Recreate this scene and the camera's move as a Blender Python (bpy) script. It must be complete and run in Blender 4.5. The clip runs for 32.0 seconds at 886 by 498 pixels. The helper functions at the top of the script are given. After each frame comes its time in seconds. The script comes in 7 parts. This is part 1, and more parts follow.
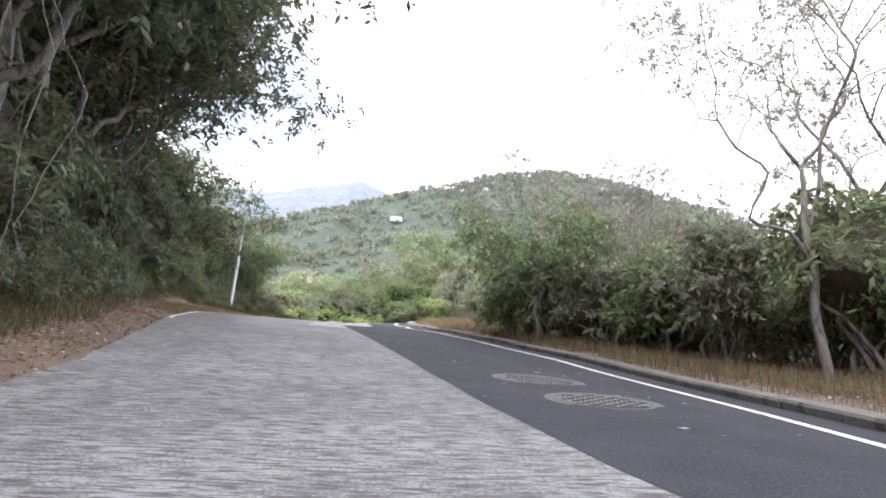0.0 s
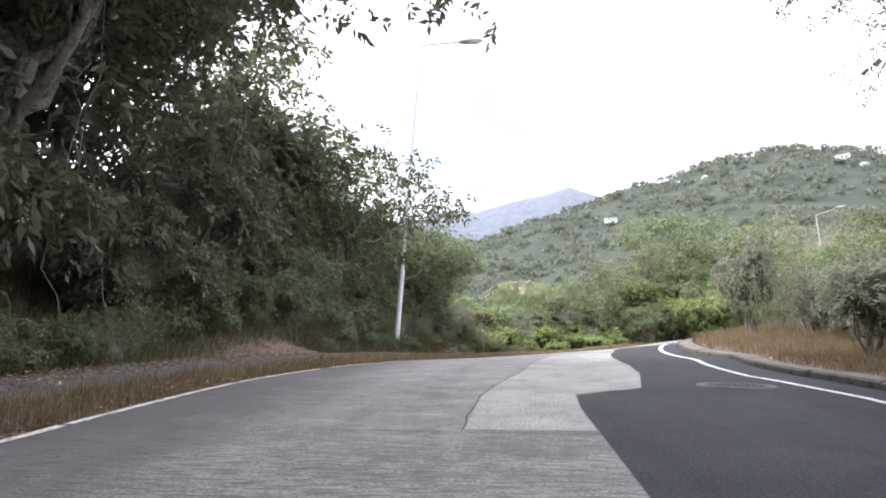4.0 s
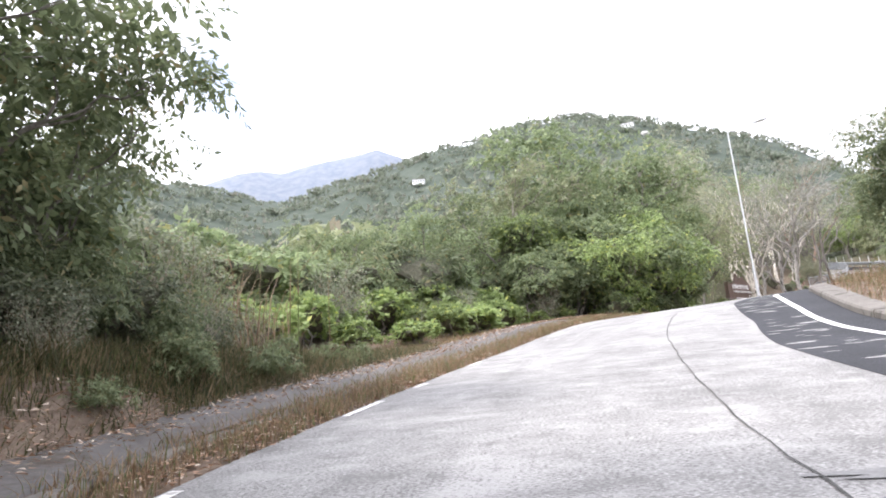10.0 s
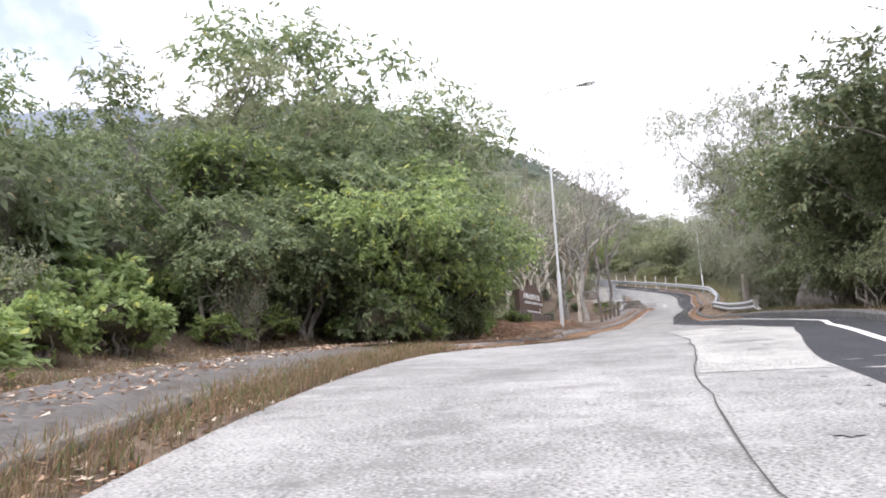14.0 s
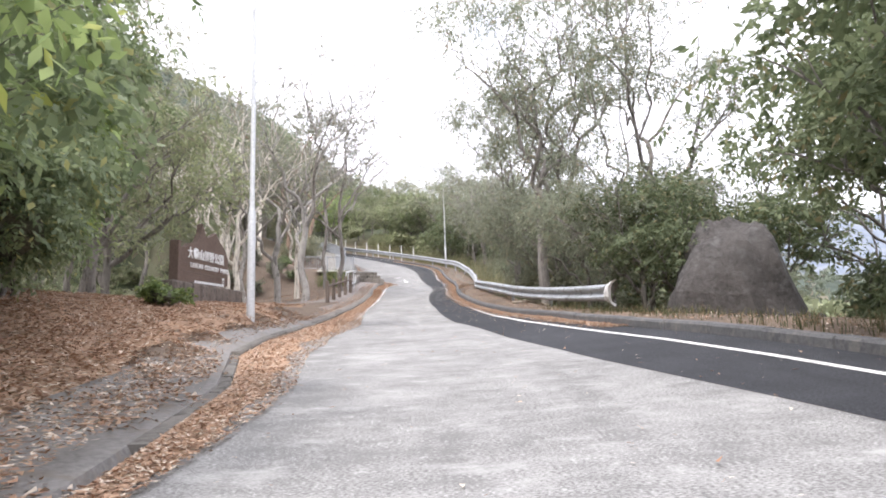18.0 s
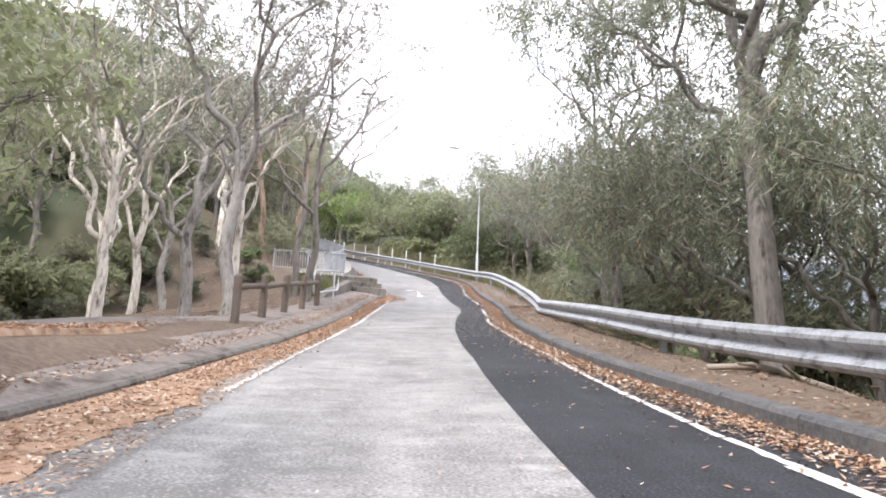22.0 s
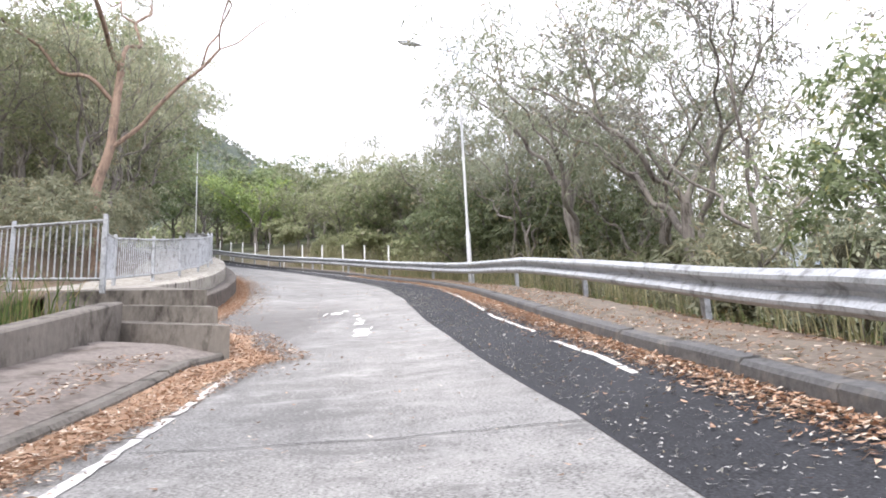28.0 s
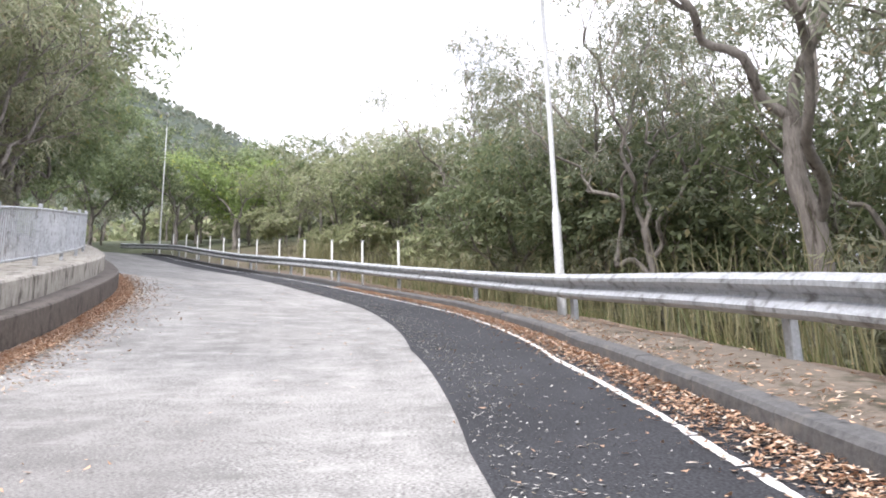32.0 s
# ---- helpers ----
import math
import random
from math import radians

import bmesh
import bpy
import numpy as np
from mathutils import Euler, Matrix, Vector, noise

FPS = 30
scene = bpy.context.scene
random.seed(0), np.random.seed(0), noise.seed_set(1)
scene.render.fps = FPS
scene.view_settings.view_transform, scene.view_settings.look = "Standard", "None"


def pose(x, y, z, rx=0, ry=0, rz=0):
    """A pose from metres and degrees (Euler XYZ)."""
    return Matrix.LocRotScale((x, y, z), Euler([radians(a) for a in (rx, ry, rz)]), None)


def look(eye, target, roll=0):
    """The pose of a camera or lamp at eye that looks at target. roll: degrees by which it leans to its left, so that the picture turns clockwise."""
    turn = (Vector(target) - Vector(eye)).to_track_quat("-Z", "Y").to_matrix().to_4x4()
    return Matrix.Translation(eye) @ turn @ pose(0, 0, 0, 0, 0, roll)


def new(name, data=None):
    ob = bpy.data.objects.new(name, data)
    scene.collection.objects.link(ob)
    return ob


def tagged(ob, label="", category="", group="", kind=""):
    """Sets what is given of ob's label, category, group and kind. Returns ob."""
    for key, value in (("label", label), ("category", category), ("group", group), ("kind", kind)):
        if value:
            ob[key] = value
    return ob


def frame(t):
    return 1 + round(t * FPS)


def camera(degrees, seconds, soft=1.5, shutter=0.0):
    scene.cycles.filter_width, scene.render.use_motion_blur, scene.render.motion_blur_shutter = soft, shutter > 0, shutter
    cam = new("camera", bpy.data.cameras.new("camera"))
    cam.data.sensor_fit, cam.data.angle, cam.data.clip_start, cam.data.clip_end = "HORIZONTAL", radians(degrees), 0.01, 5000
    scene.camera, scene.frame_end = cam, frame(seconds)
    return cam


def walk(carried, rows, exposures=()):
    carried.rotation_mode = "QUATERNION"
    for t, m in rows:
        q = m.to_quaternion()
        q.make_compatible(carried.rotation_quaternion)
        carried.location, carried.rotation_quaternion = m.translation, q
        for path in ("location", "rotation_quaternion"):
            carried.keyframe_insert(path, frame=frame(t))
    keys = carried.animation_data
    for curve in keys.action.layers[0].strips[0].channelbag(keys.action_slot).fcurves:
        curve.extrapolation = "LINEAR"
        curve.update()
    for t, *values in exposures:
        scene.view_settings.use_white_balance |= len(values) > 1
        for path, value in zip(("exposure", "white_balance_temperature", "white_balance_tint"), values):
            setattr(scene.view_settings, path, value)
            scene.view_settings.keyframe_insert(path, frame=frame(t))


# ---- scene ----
cam = camera(62.9, 32.0, soft=1.85)
PATH = [
    (0, (0.0, 0.0, 0.701), (-0.016, 1.891, 1.351), 1.9),
    (0.5, (-0.058, 1.345, 1.079), (-0.041, 3.231, 1.745), 0.6),
    (1, (-0.163, 2.678, 1.446), (-0.241, 4.569, 2.095), 2.3),
    (1.5, (-0.216, 4.047, 1.801), (-0.278, 5.931, 2.47), 0.4),
    (2, (-0.353, 5.265, 2.136), (-0.575, 7.138, 2.799), 5.1),
    (2.5, (-0.585, 6.556, 2.485), (-1.1, 8.382, 3.116), 5.1),
    (4.5, (-1.868, 11.562, 3.905), (-2.435, 13.359, 4.574), 0.1),
    (5, (-2.234, 12.944, 4.251), (-2.69, 14.776, 4.91), -0.3),
    (5.5, (-2.598, 14.133, 4.58), (-3.351, 15.877, 5.208), 4.0),
    (6, (-2.988, 15.409, 4.91), (-3.676, 17.179, 5.538), 0.8),
    (6.5, (-3.391, 16.651, 5.234), (-3.965, 18.467, 5.845), -2.9),
    (7, (-3.61, 17.88, 5.548), (-3.706, 19.799, 6.104), -6.7),
    (7.5, (-3.833, 19.026, 5.847), (-4.272, 20.891, 6.422), 1.0),
    (8, (-4.202, 20.28, 6.157), (-4.777, 22.112, 6.719), 1.3),
    (8.5, (-4.513, 21.705, 6.46), (-4.854, 23.594, 7.021), -1.5),
    (9, (-4.825, 23.029, 6.75), (-5.193, 24.912, 7.313), 0.1),
    (9.5, (-4.969, 24.484, 7.047), (-5.155, 26.394, 7.611), -5.3),
    (10, (-5.097, 25.946, 7.37), (-5.186, 27.866, 7.921), -4.0),
    (10.5, (-5.096, 27.41, 7.699), (-5.003, 29.335, 8.233), -5.7),
    (11, (-4.966, 28.894, 7.995), (-4.737, 30.812, 8.512), -4.2),
    (11.5, (-4.718, 30.258, 8.271), (-4.364, 32.158, 8.782), -4.4),
    (12, (-4.397, 31.484, 8.539), (-3.901, 33.357, 9.037), -3.5),
    (12.5, (-4.139, 32.735, 8.805), (-3.682, 34.618, 9.301), -0.5),
    (13, (-3.876, 34.112, 9.068), (-3.432, 35.995, 9.573), 0.5),
    (13.5, (-3.546, 35.551, 9.346), (-3.064, 37.426, 9.85), -0.6),
    (15.5, (-1.399, 40.752, 10.734), (-0.618, 42.547, 11.144), -3.9),
    (16, (-0.689, 42.421, 11.011), (0.194, 44.169, 11.416), -3.9),
    (16.5, (0.165, 43.965, 11.222), (1.215, 45.619, 11.628), -3.5),
    (17, (1.047, 45.419, 11.423), (2.149, 47.041, 11.814), -1.9),
    (17.5, (1.905, 46.717, 11.612), (3.079, 48.291, 11.992), -2.3),
    (18, (2.79, 47.948, 11.814), (4.004, 49.492, 12.185), -2.0),
    (18.5, (3.745, 49.29, 11.992), (4.993, 50.801, 12.39), -0.8),
    (19, (4.752, 50.481, 12.189), (5.971, 52.015, 12.587), -0.3),
    (19.5, (5.723, 51.829, 12.412), (6.849, 53.429, 12.831), 1.0),
    (20, (6.576, 53.101, 12.621), (7.724, 54.686, 13.033), 0.3),
    (20.5, (7.577, 54.442, 12.839), (8.759, 55.998, 13.264), 0.0),
    (21, (8.471, 55.62, 13.052), (9.669, 57.166, 13.47), 0.0),
    (21.5, (9.351, 56.788, 13.264), (10.553, 58.333, 13.675), 1.0),
    (22, (10.267, 58.094, 13.49), (11.422, 59.67, 13.915), 2.4),
    (22.5, (11.095, 59.45, 13.713), (12.066, 61.149, 14.122), 5.0),
    (23, (11.924, 60.819, 13.906), (12.887, 62.521, 14.325), 2.2),
    (23.5, (12.8, 62.165, 14.114), (13.791, 63.848, 14.546), 0.3),
    (24, (13.674, 63.529, 14.361), (14.771, 65.146, 14.79), 0.2),
    (24.5, (14.524, 64.78, 14.619), (15.596, 66.41, 15.06), 0.8),
    (25, (15.33, 66.082, 14.88), (16.266, 67.795, 15.313), 0.6),
    (25.5, (16.218, 67.338, 15.136), (17.393, 68.899, 15.565), -2.8),
    (27.5, (19.707, 71.63, 16.219), (20.862, 73.209, 16.634), -2.7),
    (28, (20.489, 72.688, 16.449), (21.754, 74.173, 16.893), -3.0),
    (28.5, (21.294, 73.694, 16.641), (22.587, 75.148, 17.103), -0.3),
    (29, (22.126, 74.828, 16.879), (23.312, 76.373, 17.335), 2.0),
    (29.5, (22.829, 75.948, 17.127), (23.847, 77.597, 17.616), 4.8),
    (30, (23.506, 76.996, 17.413), (24.503, 78.667, 17.877), 0.5),
    (30.5, (24.306, 78.081, 17.678), (25.485, 79.621, 18.167), -2.5),
    (31, (24.997, 79.058, 17.887), (26.195, 80.577, 18.394), -1.9),
    (31.5, (25.742, 79.99, 18.262), (26.973, 81.487, 18.76), -0.9),
    (32, (26.48, 80.92, 18.699), (27.722, 82.421, 19.151), -1.6),
]
walk(cam, [(t, look(eye, target, roll)) for t, eye, target, roll in PATH],
     [(0, 1.75, 6450, 14), (1, 1.5, 6450, 14), (2, 1.4, 6450, 14), (5, 1.5, 6450, 14), (6, 1.48, 6450, 14), (7, 1.72, 6450, 14), (8, 1.7, 6450, 14), (9, 1.7, 6450, 14), (11, 1.35, 6450, 14), (13, 1.05, 6450, 14), (16, 1.43, 6450, 14), (18, 1.4, 6450, 14), (20, 1.31, 6450, 14), (22, 1.46, 6450, 14), (25, 1.36, 6450, 14), (28, 1.46, 6450, 14), (30, 1.52, 6450, 14), (32, 1.46, 6450, 14)])

# ---------------------------------------------------------------- light
SUN_FROM = Vector((-0.80, -0.28, 1.0)).normalized()
world = bpy.data.worlds.new("world")
scene.world = world
world.use_nodes = True
wn, wl = world.node_tree.nodes, world.node_tree.links
wn.clear()
sky = wn.new("ShaderNodeTexSky")
sky.sky_type = "NISHITA"
sky.sun_disc = False
sky.sun_elevation = math.asin(SUN_FROM.z)
sky.sun_rotation = math.atan2(SUN_FROM.x, SUN_FROM.y)
sky.dust_density = 3.0
sky_bg = wn.new("ShaderNodeBackground")
sky_bg.inputs["Strength"].default_value = 0.12
cloud_bg = wn.new("ShaderNodeBackground")
cloud_bg.inputs["Color"].default_value = (0.93, 0.95, 1.04, 1)
cloud_bg.inputs["Strength"].default_value = 0.95
coord = wn.new("ShaderNodeTexCoord")
cloud = wn.new("ShaderNodeTexNoise")
cloud.inputs["Scale"].default_value = 2.3
cloud.inputs["Detail"].default_value = 7
ramp = wn.new("ShaderNodeValToRGB")
ramp.color_ramp.elements[0].position, ramp.color_ramp.elements[1].position = 0.27, 0.37
mix = wn.new("ShaderNodeMixShader")
wout = wn.new("ShaderNodeOutputWorld")
wl.new(coord.outputs["Generated"], cloud.inputs["Vector"])
wl.new(cloud.outputs["Fac"], ramp.inputs["Fac"])
# one gap in the clouds
aim = wn.new("ShaderNodeVectorMath")
aim.operation = "DOT_PRODUCT"
aim.inputs[1].default_value = (-math.sin(radians(16.6)) * math.cos(radians(29)), math.cos(radians(16.6)) * math.cos(radians(29)), math.sin(radians(29)))
wl.new(coord.outputs["Generated"], aim.inputs[0])
wisp = wn.new("ShaderNodeTexNoise")
wisp.inputs["Scale"].default_value, wisp.inputs["Detail"].default_value = 9.0, 6
wl.new(coord.outputs["Generated"], wisp.inputs["Vector"])
near = wn.new("ShaderNodeMath")
near.operation = "MULTIPLY_ADD"
near.inputs[1].default_value = 0.02
wl.new(wisp.outputs["Fac"], near.inputs[0])
wl.new(aim.outputs["Value"], near.inputs[2])
gap = wn.new("ShaderNodeMapRange")
gap.inputs["From Min"].default_value, gap.inputs["From Max"].default_value = 1.000, 1.009
gap.inputs["To Min"].default_value, gap.inputs["To Max"].default_value = 1.0, 0.25
wl.new(near.outputs[0], gap.inputs["Value"])
part_cloud = wn.new("ShaderNodeMath")
part_cloud.operation = "MULTIPLY"
wl.new(ramp.outputs["Color"], part_cloud.inputs[0])
wl.new(gap.outputs[0], part_cloud.inputs[1])
wl.new(part_cloud.outputs[0], mix.inputs["Fac"])
wl.new(sky.outputs["Color"], sky_bg.inputs["Color"])
wl.new(sky_bg.outputs[0], mix.inputs[1])
wl.new(cloud_bg.outputs[0], mix.inputs[2])
wl.new(mix.outputs[0], wout.inputs["Surface"])
sun = new("sun", bpy.data.lights.new("sun", "SUN"))
sun.data.energy, sun.data.angle, sun.data.color = 1.5, radians(9), (1.0, 0.965, 0.92)
sun.matrix_world = look(SUN_FROM * 100, (0, 0, 0))

# ---------------------------------------------------------------- the plan
RNG = np.random.default_rng(7)
# the road's line: x, y, z
SPINE_A = [(0.44, -7.99, -2.23), (0.19, -3.49, -0.99), (-0.04, 0.81, 0.2), (-0.41, 5.28, 1.42), (-1.36, 9.56, 2.61), (-2.53, 13.9, 3.79),
           (-3.66, 18.1, 4.88), (-4.65, 22.52, 5.91), (-5.03, 26.82, 6.84), (-4.47, 31.23, 7.76), (-3.45, 35.5, 8.66), (-1.8, 39.77, 9.72),
           (0.19, 43.9, 10.49), (2.64, 47.72, 11.05), (5.3, 51.3, 11.6), (7.91, 54.87, 12.2), (10.4, 58.39, 12.81), (12.8, 62.16, 13.41)]
SPINE_B = [(15.19, 65.8, 14.11), (17.79, 69.27, 14.9), (20.49, 72.68, 15.71), (23.11, 76.35, 16.52), (25.74, 79.98, 17.5), (29.3, 84.6, 18.75),
           (31.6, 88.6, 19.75), (33.3, 93.5, 20.95), (34.5, 99.0, 22.3), (35.3, 104.0, 23.5), (35.9, 110.0, 24.9), (36.5, 116.0, 26.4),
           (36.9, 122.0, 27.9), (36.2, 128.0, 29.2), (34.0, 134.0, 30.4), (30.0, 139.0, 31.5)]
KNOTS = np.array(SPINE_A + SPINE_B)


def spline(knots, step=0.4):
    """Points at even steps on a smooth curve through the knots."""
    p = np.vstack([2 * knots[0] - knots[1], knots, 2 * knots[-1] - knots[-2]])
    u = np.linspace(0, 1, 24, endpoint=False)[:, None]
    out = []
    for a, b, c, d in zip(p, p[1:], p[2:], p[3:]):
        out.append(0.5 * (2 * b + (c - a) * u + (2 * a - 5 * b + 4 * c - d) * u**2 + (3 * b - a - 3 * c + d) * u**3))
    q = np.vstack(out + [knots[-1:]])
    run = np.r_[0, np.cumsum(np.linalg.norm(np.diff(q[:, :2], axis=0), axis=1))]
    s = np.arange(0, run[-1], step)
    return s, np.stack([np.interp(s, run, q[:, k]) for k in range(3)], 1)


S_RUN, S_PT = spline(KNOTS)
S_RUN = S_RUN - 8.0
S_END = float(S_RUN[-1])
S_DIR = np.gradient(S_PT[:, :2], axis=0)
S_DIR /= np.linalg.norm(S_DIR, axis=1, keepdims=True)
S_RIGHT = np.stack([S_DIR[:, 1], -S_DIR[:, 0]], 1)


def on_road(s, d, dz=0.0):
    """World places at run s and d metres to the right of the road's line."""
    s, d = np.broadcast_arrays(np.asarray(s, float), np.asarray(d, float))
    p = np.stack([np.interp(s, S_RUN, S_PT[:, k]) for k in range(3)], -1)
    r = np.stack([np.interp(s, S_RUN, S_RIGHT[:, k]) for k in range(2)], -1)
    p[..., :2] += r * d[..., None]
    p[..., 2] += dz + tilt(s) * np.clip(d, 0, 4)
    return p


def tilt(s):
    """How much the road rises to its right, metres for each metre."""
    return np.interp(s, [48, 58], [0.0, 0.055])


def heading(s):
    """Degrees of turn about z of something that faces along the road at run s."""
    dx, dy = (np.interp(s, S_RUN, S_DIR[:, k]) for k in range(2))
    return math.degrees(math.atan2(-dx, dy))


def along(pairs):
    """A width as a smooth function of the run, from (run, metres) pairs."""
    a = np.array(pairs, float)
    return lambda s: np.interp(s, a[:, 0], a[:, 1])


left_edge = along([(-8, -2.4), (7, -2.4), (13.4, -2.65), (18.2, -2.5), (21.5, -2.1), (23.8, -1.92), (27.4, -1.75), (30.2, -1.75), (33.2, -1.6), (36, -1.6),
                   (40, -1.5), (45.7, -1.45), (49, -1.35), (52.4, -1.3), (56.2, -1.6), (59, -2.2), (61.2, -2.33), (65.6, -2.0), (69.4, -1.72), (72.4, -1.49),
                   (75.6, -1.43), (79.3, -1.57), (83.2, -1.78), (87.0, -1.68), (87.4, -1.42), (88.2, -1.85), (90.2, -3.0), (92, -3.35), (94, -3.5), (98, -3.7), (102, -3.6), (107, -3.3), (150, -3.3)])
left_line = along([(60, -1.5), (66, -1.25), (70.8, -1.1), (74.2, -1.04), (77.1, -1.05), (79.4, -1.22), (83.1, -1.27), (88, -1.25), (92, -1.5)])
asphalt_edge = along([(-8, 2.2), (0, 1.75), (1.5, 1.4), (3.3, 0.9), (5, 0.62), (6.8, 0.52), (10.8, 0.58), (15.9, 0.77), (16.95, 0.87), (16.97, 0.87), (17.4, 1.55), (19.5, 1.95),
                      (21.6, 2.17), (24, 2.13), (27, 2.13), (30.7, 1.86), (33.8, 1.72), (36.6, 1.8), (40.2, 1.45), (42.5, 1.7), (45, 2.3), (48.1, 2.8), (51.6, 2.4),
                      (54.2, 2.08), (57, 1.54), (59.9, 1.14), (64.5, 0.8), (67.1, 0.88), (71.3, 0.98), (75.4, 0.83), (79, 0.8), (82.3, 0.94), (84.4, 0.94), (88.4, 0.66),
                      (90.5, 0.48), (94.4, 0.2), (98.4, 0.2), (104, 0.8), (115, 1.0), (150, 1.0)])
right_line = along([(-8, 2.6), (4.6, 2.71), (9.6, 3.03), (16.8, 3.3), (19, 3.1), (22.8, 3.4), (25.8, 3.19), (28.5, 3.07), (34.8, 2.51), (37.6, 2.4), (41.1, 2.1), (45, 2.8),
                    (50.1, 3.5), (56.2, 2.85), (60.6, 2.14), (62.9, 1.85), (66.6, 1.84), (71.5, 1.89), (74.9, 1.63), (77.3, 1.45), (81, 1.45), (86.1, 1.61), (89.9, 1.3),
                    (94, 1.2), (97, 1.25), (102.4, 1.9), (110, 2.05), (150, 2.0)])
right_kerb = along([(-8, 3.0), (4.6, 3.15), (9.6, 3.5), (16.8, 3.85), (19, 3.7), (22.8, 4.0), (25.8, 3.65), (28.5, 3.45), (34.8, 2.95), (37.6, 2.85), (41, 2.65), (45, 3.3),
                    (50, 4.0), (56.5, 3.4), (61.8, 2.5), (66, 2.28), (68.4, 2.28), (72.9, 2.05), (75.3, 1.9), (79, 1.82), (82.4, 1.95), (85, 2.05), (88, 1.9), (94, 1.62),
                    (97.6, 1.7), (103.5, 2.4), (110, 2.5), (150, 2.45)])


def nearest(x, y):
    """Run, offset to the right and road height for places, blended where two stretches are as near."""
    x, y = np.asarray(x, float).ravel(), np.asarray(y, float).ravel()
    s, d, z = np.empty(len(x)), np.empty(len(x)), np.empty(len(x))
    sp, rt, run = S_PT[::2], S_RIGHT[::2], S_RUN[::2]
    for a in range(0, len(x), 4000):
        b = slice(a, a + 4000)
        dx, dy = x[b, None] - sp[:, 0], y[b, None] - sp[:, 1]
        far = np.hypot(dx, dy)
        low = far.min(1, keepdims=True)
        w = np.exp(-(far - low) / (0.10 * low + 0.12))
        w /= w.sum(1, keepdims=True)
        side = dx * rt[:, 0] + dy * rt[:, 1]
        s[b] = (w * run).sum(1)
        z[b] = (w * sp[:, 2]).sum(1)
        d[b] = np.sign((w * side).sum(1)) * low[:, 0]
    return s, d, z


def ramp_to(v, a, b):
    t = np.clip((v - a) / (b - a), 0, 1)
    return t * t * (3 - 2 * t)


bank_left = along([(-8, 0.7), (16, 0.7), (24, 0.5), (30, 0.2), (44, 0.16), (50, 0.25), (60, 0.16), (68, 0.1), (71, -0.14), (86, -0.14), (90, 0.3), (150, 0.4)])
shelf_left = along([(-8, 1.4), (16, 2.4), (28, 2.2), (42, 2.8), (60, 2.2), (64, 2.0), (84, 1.9), (89, 2.4), (150, 2.4)])
rise_left = along([(-8, 0.10), (14, 0.10), (17, 0.06), (45, 0.04), (52, 0.05), (60, 0.08), (66, 0.1), (72, 0.08), (86, 0.1), (89.8, 0.12), (90.6, 0.45), (94, 0.52), (150, 0.52)])
hump_left = along([(-8, 0.0), (54, 0.0), (56.5, 0.08), (59, 0.26), (61, 0.32), (66, 0.32), (69, 0.2), (71, 0.1), (74, 0.1), (76.5, 0.0), (150, 0.0)])
toe_left = along([(-8, 0.0), (18, 0.0), (22, 0.56), (31, 0.56), (36, 0.0), (150, 0.0)])
bank_right = along([(-8, 0.10), (20, 0.05), (40, 0.02), (50, -0.05), (58, -0.2), (64, -0.42), (104, -0.42), (116, 0.0), (126, 0.25), (150, 0.3)])
shelf_right = along([(-8, 1.6), (44, 3.0), (56, 2.4), (62, 1.2), (150, 1.2)])
ridge = along([(-180, 3), (-75, 5), (-50, 9), (-32, 15), (-24, 20.4), (-21.5, 21.4), (-18, 22.9), (-13.7, 24.5), (-9, 25.1), (-4, 25.0), (-2, 24.6), (1, 23.8),
               (5.4, 22.9), (9, 21.8), (16, 20.0), (30, 22), (60, 20), (90, 10), (140, 4), (180, 3)])
peaks = along([(-180, 2), (-10, 15), (4, 22.0), (5.8, 23.1), (8.0, 23.7), (10, 23.2), (11.8, 22.9), (13.6, 22.6), (15.5, 21.9), (16.5, 21.8), (18, 22.3), (20, 21.6),
               (24, 20), (40, 14), (90, 3), (180, 2)])


